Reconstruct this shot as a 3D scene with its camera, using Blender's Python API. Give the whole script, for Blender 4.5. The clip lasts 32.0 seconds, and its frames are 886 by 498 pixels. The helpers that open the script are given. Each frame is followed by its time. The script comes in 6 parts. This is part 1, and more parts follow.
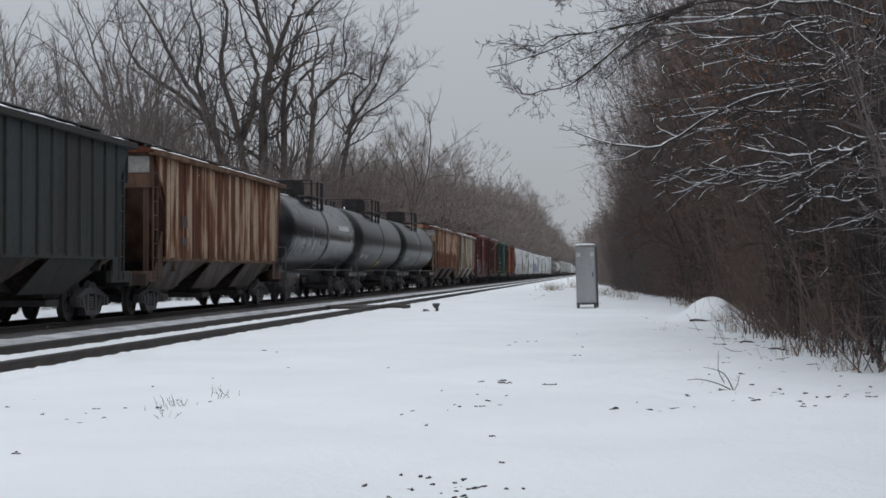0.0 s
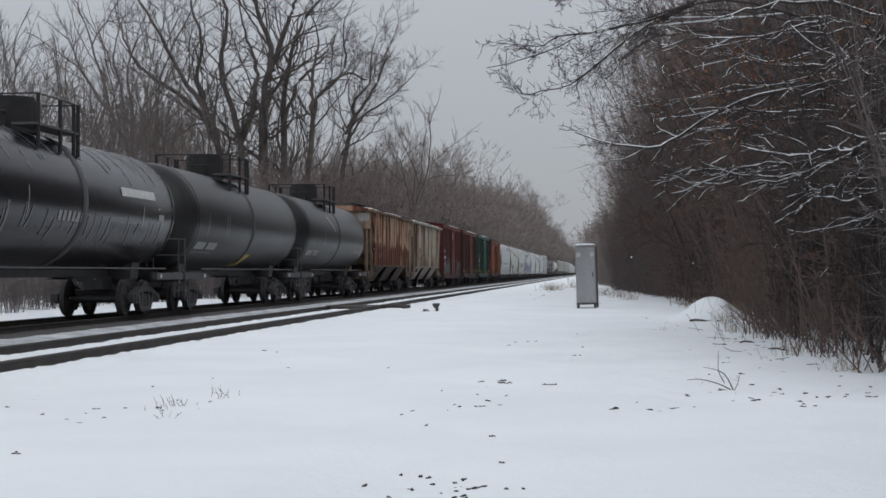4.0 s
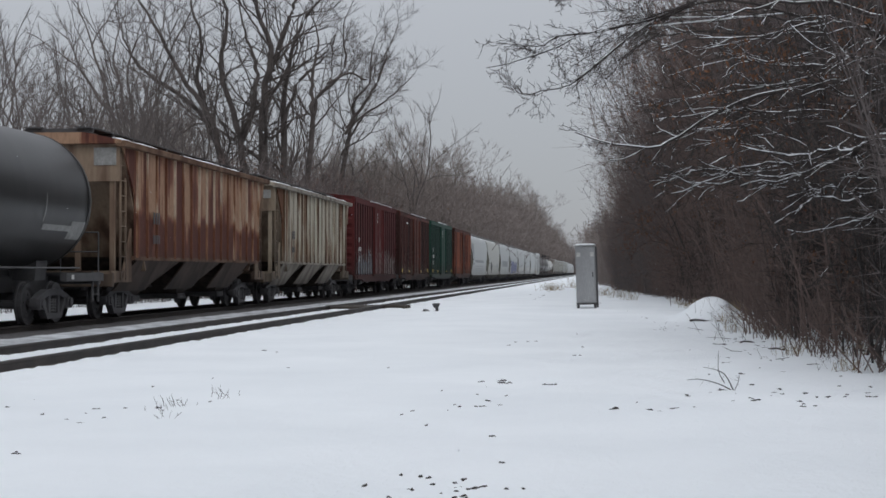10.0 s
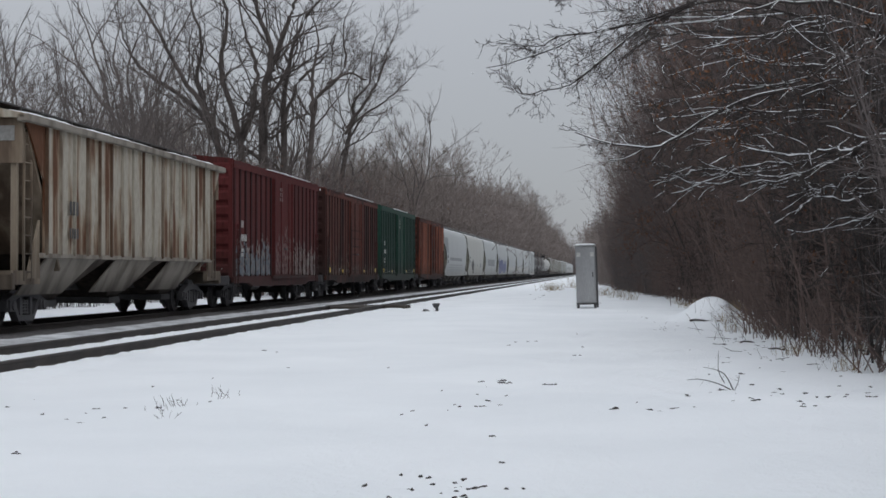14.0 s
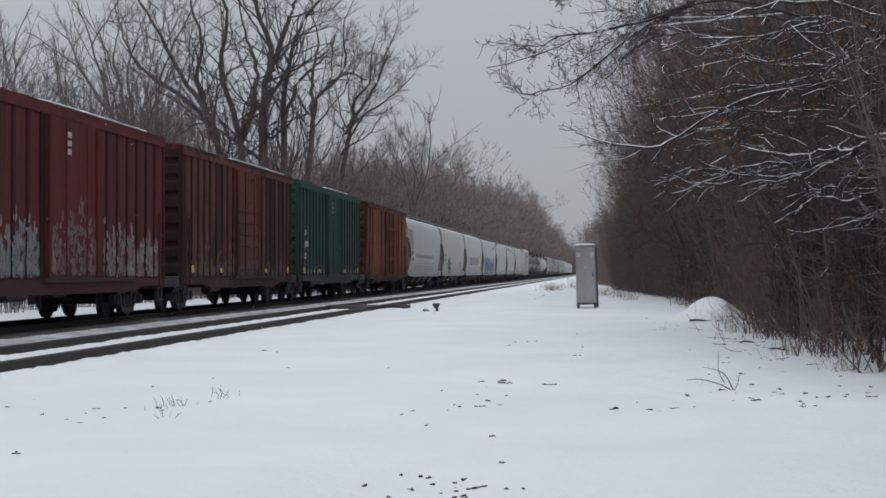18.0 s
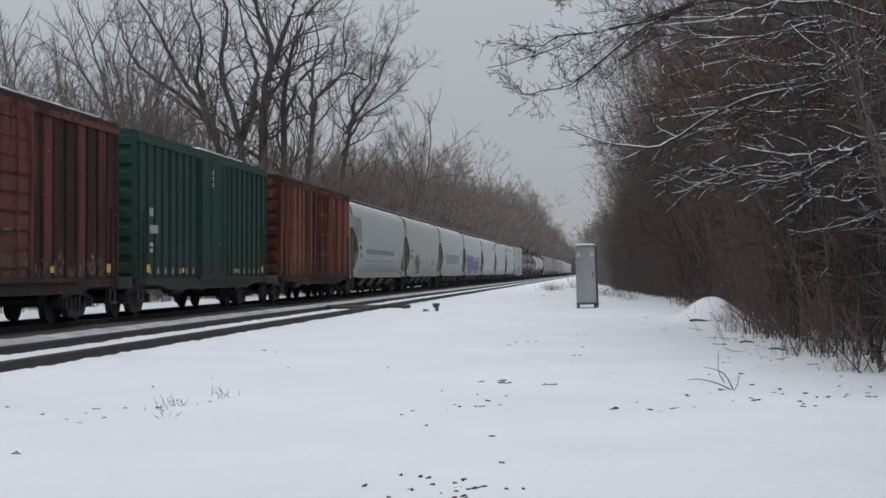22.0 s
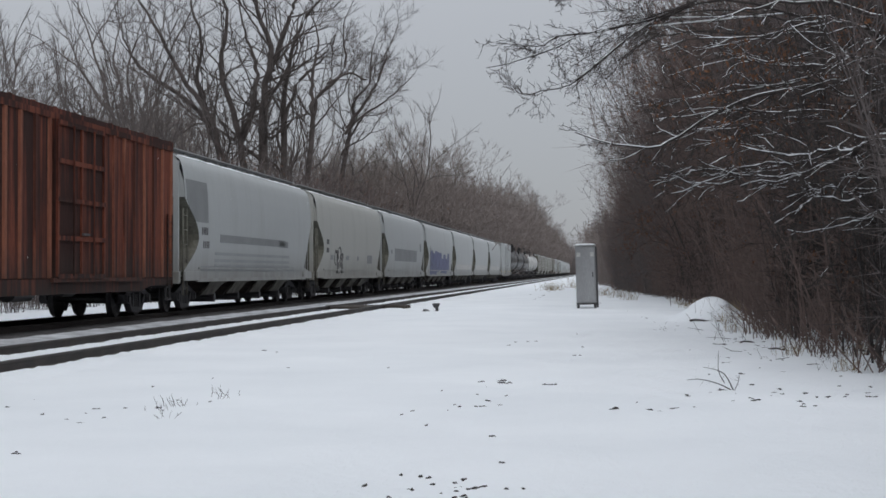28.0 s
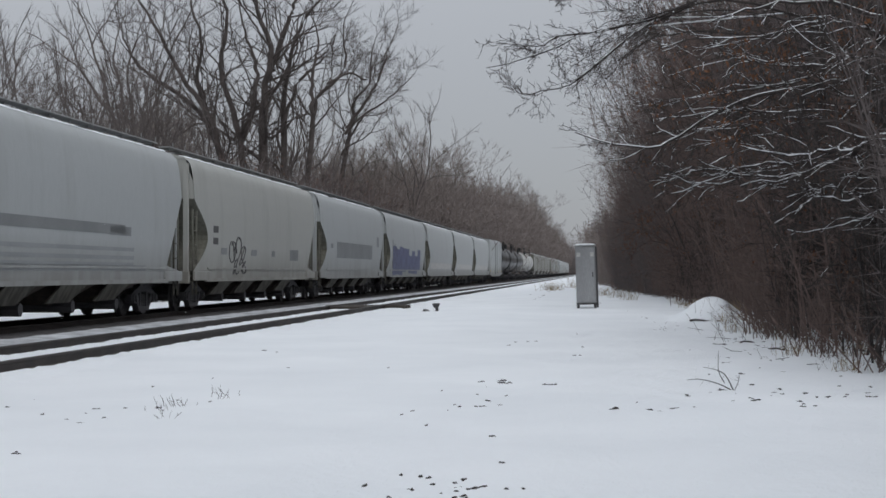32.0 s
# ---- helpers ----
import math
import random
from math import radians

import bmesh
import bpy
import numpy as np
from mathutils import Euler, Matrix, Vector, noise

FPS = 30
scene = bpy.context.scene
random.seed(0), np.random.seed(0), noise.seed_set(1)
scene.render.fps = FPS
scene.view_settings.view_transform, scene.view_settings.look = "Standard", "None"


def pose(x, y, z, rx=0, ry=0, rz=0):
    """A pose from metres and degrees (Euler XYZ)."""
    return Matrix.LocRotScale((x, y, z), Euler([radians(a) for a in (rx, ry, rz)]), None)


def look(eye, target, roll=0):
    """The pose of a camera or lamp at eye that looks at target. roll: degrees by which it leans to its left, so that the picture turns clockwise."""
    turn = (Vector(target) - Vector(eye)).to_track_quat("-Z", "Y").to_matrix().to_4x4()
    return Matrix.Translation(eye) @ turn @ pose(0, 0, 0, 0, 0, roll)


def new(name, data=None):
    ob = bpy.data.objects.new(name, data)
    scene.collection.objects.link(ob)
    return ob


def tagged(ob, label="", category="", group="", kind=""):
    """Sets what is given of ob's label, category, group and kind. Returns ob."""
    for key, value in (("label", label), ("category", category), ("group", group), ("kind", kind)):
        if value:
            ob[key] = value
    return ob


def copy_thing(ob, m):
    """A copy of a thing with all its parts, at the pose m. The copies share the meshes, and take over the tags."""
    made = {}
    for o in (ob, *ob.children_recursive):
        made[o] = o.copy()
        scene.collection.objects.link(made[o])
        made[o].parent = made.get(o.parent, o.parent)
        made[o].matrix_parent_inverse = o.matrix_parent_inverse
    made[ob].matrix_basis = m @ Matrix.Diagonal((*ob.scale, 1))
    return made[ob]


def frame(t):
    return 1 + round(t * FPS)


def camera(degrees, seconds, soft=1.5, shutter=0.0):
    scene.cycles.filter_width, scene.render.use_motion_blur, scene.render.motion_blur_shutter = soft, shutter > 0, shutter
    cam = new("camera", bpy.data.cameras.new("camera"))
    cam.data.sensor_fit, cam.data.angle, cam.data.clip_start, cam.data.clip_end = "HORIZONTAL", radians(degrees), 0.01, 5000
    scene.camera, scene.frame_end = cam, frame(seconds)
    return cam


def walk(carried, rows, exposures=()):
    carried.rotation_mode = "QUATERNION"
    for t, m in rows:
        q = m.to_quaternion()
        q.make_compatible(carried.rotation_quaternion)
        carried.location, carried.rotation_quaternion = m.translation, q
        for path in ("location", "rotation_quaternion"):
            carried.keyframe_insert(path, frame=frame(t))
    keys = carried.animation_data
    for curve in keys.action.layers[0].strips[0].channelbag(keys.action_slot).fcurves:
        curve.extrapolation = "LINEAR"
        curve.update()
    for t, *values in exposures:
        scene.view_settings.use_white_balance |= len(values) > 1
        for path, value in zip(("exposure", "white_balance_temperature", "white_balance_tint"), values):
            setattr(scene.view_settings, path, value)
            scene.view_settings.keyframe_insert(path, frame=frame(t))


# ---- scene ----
# Camera: stands still on the snow beside two tracks; z = 0 is the top of the rails, the tracks run along y.
SECONDS = 32.0
EYE_Z = 1.13
cam = camera(30.76, SECONDS, soft=1.6)
STAND = pose(0, 0, EYE_Z, 90.82, 0, 5.535)
walk(cam, [(0.0, STAND), (SECONDS, STAND)], [(0.0, 0.02), (8.0, 0.04), (14.0, 0.0), (17.0, -0.03), (20.0, 0.01), (25.0, 0.0), (28.0, 0.0), (30.0, -0.05), (32.0, -0.07)])

# The train: a slowing run, metres that it has come by t seconds.
RUN = 8.52


def run(t):
    return RUN * (t - 0.013636 * t ** 2 + 0.00014821 * t ** 3)


# World: an overcast snow sky, three times as bright overhead as at the horizon.
def make_world():
    w = bpy.data.worlds.new("overcast_sky")
    scene.world = w
    w.use_nodes = True
    nt = w.node_tree
    nt.nodes.clear()
    out = nt.nodes.new("ShaderNodeOutputWorld")
    bg = nt.nodes.new("ShaderNodeBackground")
    sky = nt.nodes.new("ShaderNodeTexSky")
    sky.sky_type = "NISHITA"
    sky.sun_disc = False
    sky.sun_elevation = radians(38)
    sky.sun_rotation = radians(200)
    grey = nt.nodes.new("ShaderNodeMix")
    grey.data_type = "RGBA"
    grey.inputs[0].default_value = 0.006
    tc = nt.nodes.new("ShaderNodeTexCoord")
    sep = nt.nodes.new("ShaderNodeSeparateXYZ")
    ramp = nt.nodes.new("ShaderNodeMapRange")
    ramp.inputs["From Min"].default_value = -0.02
    ramp.inputs["From Max"].default_value = 1.0
    ramp.inputs["To Min"].default_value = 0.322
    ramp.inputs["To Max"].default_value = 1.14
    tint = nt.nodes.new("ShaderNodeMix")
    tint.data_type = "RGBA"
    tint.blend_type = "MULTIPLY"
    tint.inputs[0].default_value = 1.0
    tint.inputs[7].default_value = (0.940, 0.982, 1.062, 1)
    noi = nt.nodes.new("ShaderNodeTexNoise")
    noi.inputs["Scale"].default_value = 2.2
    noi.inputs["Detail"].default_value = 2
    cl = nt.nodes.new("ShaderNodeMapRange")
    cl.inputs["To Min"].default_value = 0.93
    cl.inputs["To Max"].default_value = 1.07
    mul = nt.nodes.new("ShaderNodeMath")
    mul.operation = "MULTIPLY"
    nt.links.new(tc.outputs["Generated"], sep.inputs[0])
    nt.links.new(tc.outputs["Generated"], noi.inputs["Vector"])
    nt.links.new(noi.outputs["Fac"], cl.inputs["Value"])
    nt.links.new(sep.outputs["Z"], ramp.inputs["Value"])
    nt.links.new(ramp.outputs[0], mul.inputs[0])
    nt.links.new(cl.outputs[0], mul.inputs[1])
    nt.links.new(mul.outputs[0], tint.inputs[6])
    nt.links.new(tint.outputs[2], grey.inputs[6])
    nt.links.new(sky.outputs[0], grey.inputs[7])
    nt.links.new(grey.outputs[2], bg.inputs[0])
    bg.inputs[1].default_value = 1.0
    nt.links.new(bg.outputs[0], out.inputs[0])


make_world()
sun = new("sun", bpy.data.lights.new("sun", "SUN"))
sun.data.energy, sun.data.angle, sun.data.color = 0.5, radians(40), (1.0, 0.97, 0.93)
sun.matrix_world = look((30, -40, 60), (0, 30, 0))


# ---- materials ----
def nodes_of(name):
    m = bpy.data.materials.new(name)
    m.use_nodes = True
    nt = m.node_tree
    return m, nt, nt.nodes["Principled BSDF"]


def noise_node(nt, scale, stretch=(1, 1, 1), detail=4, coord="Object", rough=0.55):
    tc = nt.nodes.new("ShaderNodeTexCoord")
    mp = nt.nodes.new("ShaderNodeMapping")
    mp.inputs["Scale"].default_value = stretch
    n = nt.nodes.new("ShaderNodeTexNoise")
    n.inputs["Scale"].default_value = scale
    n.inputs["Detail"].default_value = detail
    n.inputs["Roughness"].default_value = rough
    nt.links.new(tc.outputs[coord], mp.inputs[0])
    nt.links.new(mp.outputs[0], n.inputs["Vector"])
    return n


def ramp_node(nt, fac, stops):
    r = nt.nodes.new("ShaderNodeValToRGB")
    el = r.color_ramp.elements
    while len(el) < len(stops):
        el.new(0.5)
    for e, (p, c) in zip(el, stops):
        e.position = p
        e.color = (*c, 1)
    nt.links.new(fac, r.inputs[0])
    return r


def mix_node(nt, fac, a, b, mode="MIX"):
    m = nt.nodes.new("ShaderNodeMix")
    m.data_type = "RGBA"
    m.blend_type = mode
    for i, v in ((0, fac), (6, a), (7, b)):
        if isinstance(v, (int, float)):
            m.inputs[i].default_value = v
        elif isinstance(v, tuple):
            m.inputs[i].default_value = (*v, 1)
        else:
            nt.links.new(v, m.inputs[i])
    return m.outputs[2]


def bump_node(nt, bsdf, height, strength, distance):
    b = nt.nodes.new("ShaderNodeBump")
    b.inputs["Strength"].default_value = strength
    b.inputs["Distance"].default_value = distance
    nt.links.new(height, b.inputs["Height"])
    nt.links.new(b.outputs[0], bsdf.inputs["Normal"])


def plain(name, c1, c2, scale=3.0, rough=0.6, metal=0.0, bump=0.3, stretch=(1, 1, 1), fine=25.0):
    """Two tones at a large scale, a finer grain over them and a fine relief."""
    m, nt, b = nodes_of(name)
    n1 = noise_node(nt, scale, stretch)
    n2 = noise_node(nt, fine, stretch, 3)
    base = ramp_node(nt, n1.outputs["Fac"], [(0.35, c1), (0.68, c2)]).outputs[0]
    dark = tuple(v * 0.7 for v in c1)
    grain = ramp_node(nt, n2.outputs["Fac"], [(0.35, (0, 0, 0)), (0.7, (1, 1, 1))]).outputs[0]
    col = mix_node(nt, grain, mix_node(nt, 0.35, base, dark), base)
    nt.links.new(col, b.inputs["Base Color"])
    b.inputs["Roughness"].default_value = rough
    b.inputs["Metallic"].default_value = metal
    if bump:
        bump_node(nt, b, n2.outputs["Fac"], bump, 0.01)
    return m


def weathered(name, paint, rust, streak, low=0.42, high=0.6, rough=0.75, dirt=(0.035, 0.03, 0.028), patchy=0.5, dirt_top=1.0, tone=0.0, gloss=0.15, thin_streaks=5.0, band=0.0, grain_depth=0.6):
    """Car paint with rust that runs down in streaks, rust patches, and road dirt thrown up along the bottom. tone: how much one panel differs from the next; band: how much more the lower third has rusted."""
    m, nt, b = nodes_of(name)
    tc = nt.nodes.new("ShaderNodeTexCoord")
    info = nt.nodes.new("ShaderNodeObjectInfo")
    far = nt.nodes.new("ShaderNodeMath")
    far.operation = "MULTIPLY"
    nt.links.new(info.outputs["Random"], far.inputs[0])
    far.inputs[1].default_value = 61.0
    place = nt.nodes.new("ShaderNodeCombineXYZ")
    nt.links.new(far.outputs[0], place.inputs[1])
    shifted = nt.nodes.new("ShaderNodeVectorMath")
    shifted.operation = "ADD"
    nt.links.new(tc.outputs["Object"], shifted.inputs[0])
    nt.links.new(place.outputs[0], shifted.inputs[1])

    def grainy(scale, stretch, detail):
        mp = nt.nodes.new("ShaderNodeMapping")
        mp.inputs["Scale"].default_value = stretch
        n = nt.nodes.new("ShaderNodeTexNoise")
        n.inputs["Scale"].default_value = scale
        n.inputs["Detail"].default_value = detail
        nt.links.new(shifted.outputs[0], mp.inputs[0])
        nt.links.new(mp.outputs[0], n.inputs["Vector"])
        return n

    def calc(op, x, y):
        c = nt.nodes.new("ShaderNodeMath")
        c.operation = op
        for i, v in enumerate((x, y)):
            if isinstance(v, (int, float)):
                c.inputs[i].default_value = v
            else:
                nt.links.new(v, c.inputs[i])
        return c.outputs[0]
    run_down = grainy(1.0, (thin_streaks, thin_streaks, 0.22), 5)
    wide = grainy(0.6, (1, 1, 0.6), 4)
    fine = grainy(16.0, (1, 1, 0.3), 4)
    f = calc("ADD", run_down.outputs["Fac"], calc("MULTIPLY", calc("SUBTRACT", wide.outputs["Fac"], 0.5), patchy))
    f = calc("ADD", f, calc("MULTIPLY", calc("SUBTRACT", info.outputs["Random"], 0.5), tone))
    sep = nt.nodes.new("ShaderNodeSeparateXYZ")
    nt.links.new(tc.outputs["Object"], sep.inputs[0])
    if band:
        ragged = calc("ADD", sep.outputs["Z"], calc("MULTIPLY", calc("SUBTRACT", run_down.outputs["Fac"], 0.5), 1.6))
        lower = nt.nodes.new("ShaderNodeMapRange")
        lower.inputs["From Min"].default_value = 2.3
        lower.inputs["From Max"].default_value = 2.65
        lower.inputs["To Min"].default_value = band
        lower.inputs["To Max"].default_value = -0.05
        nt.links.new(ragged, lower.inputs["Value"])
        f = calc("ADD", f, lower.outputs[0])
    col = ramp_node(nt, f, [(low, paint), ((low + high) / 2, streak), (high, rust)]).outputs[0]
    grain = ramp_node(nt, fine.outputs["Fac"], [(0.3, (0.55, 0.55, 0.55)), (0.65, (1, 1, 1))]).outputs[0]
    col = mix_node(nt, grain_depth, col, grain, "MULTIPLY")
    splash = nt.nodes.new("ShaderNodeMapRange")
    splash.inputs["From Min"].default_value = 0.6
    splash.inputs["From Max"].default_value = dirt_top + 0.9
    splash.inputs["To Min"].default_value = 0.85
    splash.inputs["To Max"].default_value = 0.0
    nt.links.new(sep.outputs["Z"], splash.inputs["Value"])
    spots = ramp_node(nt, run_down.outputs["Fac"], [(0.25, (0.4, 0.4, 0.4)), (0.6, (1, 1, 1))]).outputs[0]
    col = mix_node(nt, calc("MULTIPLY", splash.outputs[0], spots), col, dirt)
    nt.links.new(col, b.inputs["Base Color"])
    b.inputs["Roughness"].default_value = rough
    b.inputs["Specular IOR Level"].default_value = gloss
    bump_node(nt, b, fine.outputs["Fac"], 0.25, 0.01)
    return m


def snow_material(name, low, high, scale):
    m, nt, b = nodes_of(name)
    n1 = noise_node(nt, scale, (1, 1, 1), 5)
    n2 = noise_node(nt, 9.0, (1, 1, 1), 6, rough=0.65)
    n3 = noise_node(nt, 60.0, (1, 1, 1), 3)
    col = ramp_node(nt, n1.outputs["Fac"], [(0.3, low), (0.7, high)]).outputs[0]
    nt.links.new(col, b.inputs["Base Color"])
    b.inputs["Roughness"].default_value = 0.85
    b.inputs["Specular IOR Level"].default_value = 0.2
    mixh = nt.nodes.new("ShaderNodeMath")
    mixh.operation = "MULTIPLY_ADD"
    nt.links.new(n3.outputs["Fac"], mixh.inputs[0])
    mixh.inputs[1].default_value = 0.25
    nt.links.new(n2.outputs["Fac"], mixh.inputs[2])
    bump_node(nt, b, mixh.outputs[0], 0.6, 0.08)
    return m


SNOW = snow_material("snow", (0.785, 0.818, 0.842), (0.855, 0.885, 0.905), 0.35)
GRIMY_SNOW = snow_material("grimy_snow", (0.30, 0.305, 0.32), (0.72, 0.745, 0.77), 2.2)
BLACK_STEEL = plain("black_steel", (0.048, 0.047, 0.050), (0.080, 0.077, 0.079), 2.0, 0.65, 0.0)
TRUCK_STEEL = plain("grimy_truck_steel", (0.050, 0.049, 0.054), (0.080, 0.077, 0.082), 3.0, 0.75)
WHEEL_STEEL = plain("worn_wheel_steel", (0.040, 0.039, 0.042), (0.066, 0.063, 0.066), 4.0, 0.6, 0.1)
RAIL_STEEL = plain("rusty_rail_steel", (0.030, 0.026, 0.025), (0.060, 0.048, 0.042), 2.0, 0.65, 0.1)
TIMBER = plain("creosoted_timber", (0.03, 0.025, 0.021), (0.07, 0.058, 0.048), 2.0, 0.85)
BALLAST = plain("dark_ballast", (0.068, 0.065, 0.066), (0.16, 0.152, 0.15), 9.0, 0.95, 0.0, 1.0)
BARK = plain("grey_brown_bark", (0.08, 0.067, 0.063), (0.14, 0.12, 0.112), 1.5, 0.9)
BARK_LIMB = plain("dark_grey_bark", (0.066, 0.055, 0.051), (0.115, 0.097, 0.09), 1.5, 0.9)
BARK_DARK = plain("dark_wet_bark", (0.034, 0.028, 0.027), (0.064, 0.053, 0.05), 1.5, 0.9)
# Bark and twigs of the distant wood: snow haze put into their pale colour.
BARK_HAZED = plain("haze_paled_bark", (0.15, 0.128, 0.118), (0.24, 0.205, 0.185), 1.5, 0.9, 0, 0)
TWIG_HAZED = plain("haze_paled_twigs", (0.165, 0.138, 0.127), (0.25, 0.212, 0.194), 0.4, 0.9, 0, 0)
TWIG_RED = plain("reddish_brown_twigs", (0.108, 0.077, 0.068), (0.196, 0.140, 0.121), 0.4, 0.9, 0, 0)
TWIG_GREY = plain("grey_brown_twigs", (0.105, 0.089, 0.086), (0.183, 0.156, 0.151), 0.4, 0.9, 0, 0)
LEAF = plain("dead_oak_leaf", (0.12, 0.05, 0.025), (0.22, 0.10, 0.045), 0.6, 0.85, 0, 0)
STRAW = plain("dry_straw_grass", (0.22, 0.17, 0.10), (0.34, 0.27, 0.17), 2.0, 0.9, 0, 0)
GALV = plain("galvanised_sheet", (0.30, 0.305, 0.31), (0.42, 0.425, 0.43), 1.2, 0.4, 0.7, 0.1, (1, 1, 0.3))
WHITE_MARK = plain("faded_white_lettering", (0.42, 0.42, 0.41), (0.58, 0.57, 0.55), 6.0, 0.7)
YELLOW_MARK = plain("yellow_reflector_tape", (0.55, 0.38, 0.05), (0.70, 0.52, 0.10), 6.0, 0.5)


# ---- mesh helpers ----
class Shape:
    """Gathers vertices and faces for one mesh."""

    def __init__(self):
        self.v, self.f = [], []

    def box(self, x0, x1, y0, y1, z0, z1):
        n = len(self.v)
        self.v += [(x0, y0, z0), (x1, y0, z0), (x1, y1, z0), (x0, y1, z0), (x0, y0, z1), (x1, y0, z1), (x1, y1, z1), (x0, y1, z1)]
        self.f += [tuple(n + i for i in q) for q in ((3, 2, 1, 0), (4, 5, 6, 7), (0, 1, 5, 4), (1, 2, 6, 5), (2, 3, 7, 6), (3, 0, 4, 7))]
        return self

    def loft(self, rings, caps=True, closed=True):
        n, k = len(self.v), len(rings[0])
        for r in rings:
            self.v += [tuple(p) for p in r]
        for i in range(len(rings) - 1):
            for j in range(k if closed else k - 1):
                a, b = n + i * k + j, n + i * k + (j + 1) % k
                self.f.append((a, b, b + k, a + k))
        if caps:
            self.f.append(tuple(n + j for j in range(k))[::-1])
            self.f.append(tuple(n + (len(rings) - 1) * k + j for j in range(k)))
        return self

    def prism(self, outline, axis, a, b):
        """A flat outline of pairs, drawn out along an axis from a to b."""
        put = {"x": lambda p, s: (s, p[0], p[1]), "y": lambda p, s: (p[0], s, p[1]), "z": lambda p, s: (p[0], p[1], s)}[axis]
        return self.loft([[put(p, a) for p in outline], [put(p, b) for p in outline]])

    def tube(self, pts, radii, sides=5, caps=False):
        rings = []
        last = len(pts) - 1
        for i, p in enumerate(pts):
            d = (pts[min(i + 1, last)] - pts[max(i - 1, 0)])
            d.normalize()
            ref = Vector((0, 0, 1)) if abs(d.z) < 0.9 else Vector((1, 0, 0))
            u = d.cross(ref)
            u.normalize()
            w = d.cross(u)
            rings.append([p + (u * math.cos(2 * math.pi * j / sides) + w * math.sin(2 * math.pi * j / sides)) * radii[i] for j in range(sides)])
        return self.loft(rings, caps)

    def spike(self, a, b, r):
        """A fine twig that ends in a point."""
        d = b - a
        u = d.orthogonal()
        u.normalize()
        w = d.cross(u)
        w.normalize()
        n = len(self.v)
        self.v += [tuple(a + u * r), tuple(a - u * (r * 0.5) + w * (r * 0.87)), tuple(a - u * (r * 0.5) - w * (r * 0.87)), tuple(b)]
        self.f += [(n, n + 1, n + 3), (n + 1, n + 2, n + 3), (n + 2, n, n + 3)]
        return self

    def rod(self, a, b, r, sides=6):
        return self.tube([Vector(a), Vector(b)], [r, r], sides, True)

    def mesh(self, name, material, smooth=False):
        me = bpy.data.meshes.new(name)
        me.from_pydata(self.v, [], self.f)
        bm = bmesh.new()
        bm.from_mesh(me)
        bmesh.ops.recalc_face_normals(bm, faces=bm.faces)
        bm.to_mesh(me)
        bm.free()
        me.materials.append(material)
        if smooth:
            me.polygons.foreach_set("use_smooth", [True] * len(me.polygons))
        return me

    def raw(self, name, materials):
        me = bpy.data.meshes.new(name)
        me.from_pydata(self.v, [], self.f)
        for m in materials:
            me.materials.append(m)
        return me


def soften(me, width, angle=40):
    """Rounds the sharp edges of a mesh."""
    bm = bmesh.new()
    bm.from_mesh(me)
    sharp = [e for e in bm.edges if len(e.link_faces) == 2 and e.calc_face_angle(0) > radians(angle)]
    bmesh.ops.bevel(bm, geom=sharp, offset=width, segments=1, affect="EDGES", clamp_overlap=True)
    bm.to_mesh(me)
    bm.free()
    return me


def part(name, me, parent, m=None, label=""):
    """Links a mesh as one part under a thing or a part."""
    ob = new(name, me)
    ob.parent = parent
    if m is not None:
        ob.matrix_basis = m
    if label:
        ob["label"] = label
    return ob


def thing(name, me, m, label, category, group="", kind=""):
    ob = new(name, me)
    ob.matrix_basis = m
    return tagged(ob, label, category, group, kind)


# ---- ground and tracks ----
TRACK_X = -12.92      # middle of the train's track
NEAR_X = -8.30        # middle of the empty track
GAUGE = 0.7535        # middle of the track to the middle of a rail head


def ease(v, a, b):
    s = min(max((v - a) / (b - a), 0.0), 1.0)
    return s * s * (3 - 2 * s)


def make_dents():
    """Old footprints, half filled with snow, along two trails."""
    rng = random.Random(2)
    found = []
    for (xa, ya), (xb, yb), n in (((-0.2, 34.0), (-1.0, 16.0), 22), ((0.6, 15.0), (1.6, 24.0), 14), ((-1.2, 20.0), (-0.7, 8.0), 16)):
        for k in range(n):
            f = (k + rng.random() * 0.6) / n
            found.append((xa + (xb - xa) * f + rng.uniform(-0.18, 0.18), ya + (yb - ya) * f, rng.uniform(0.10, 0.17), rng.uniform(0.022, 0.05)))
    return found


DENTS = make_dents()


def ground_z(x, y):
    z = -0.165 + 0.125 * ease(y, 22, 50) * ease(x, -6.2, -3.2)
    side = ease(x, -6.6, -5.6)
    near = ease(70 - abs(y - 30), 0, 30)
    z += near * side * (0.04 * noise.noise((x * 0.45, y * 0.35, 0)) + 0.022 * noise.noise((x * 1.7, y * 1.2, 3)) + 0.014 * noise.noise((x * 4, y * 3, 7)))
    if -2 < x < 2.2 and 7 < y < 36:
        for dx, dy, r, deep in DENTS:
            if abs(x - dx) < 0.5 and abs(y - dy) < 0.8:
                z -= deep * math.exp(-((x - dx) / r) ** 2 - ((y - dy) / (r * 1.7)) ** 2)
    # the low bank under the trees, and the snowy hump at the edge of the brush
    z += 0.5 * ease(x, 3.2, 9.0) * ease(y, 8, 30) * ease(400 - y, 0, 200)
    z += 0.56 * math.exp(-(abs(x - 2.85) / 0.66) ** 2.6 - ((y - 41.5) / 2.6) ** 2)
    z += 0.8 * ease(-x, 20, 28)
    return z


def spread(parts):
    vals = []
    for a, b, step in parts:
        n = max(1, round((b - a) / step))
        vals += [a + (b - a) * i / n for i in range(n)]
    return vals + [parts[-1][1]]


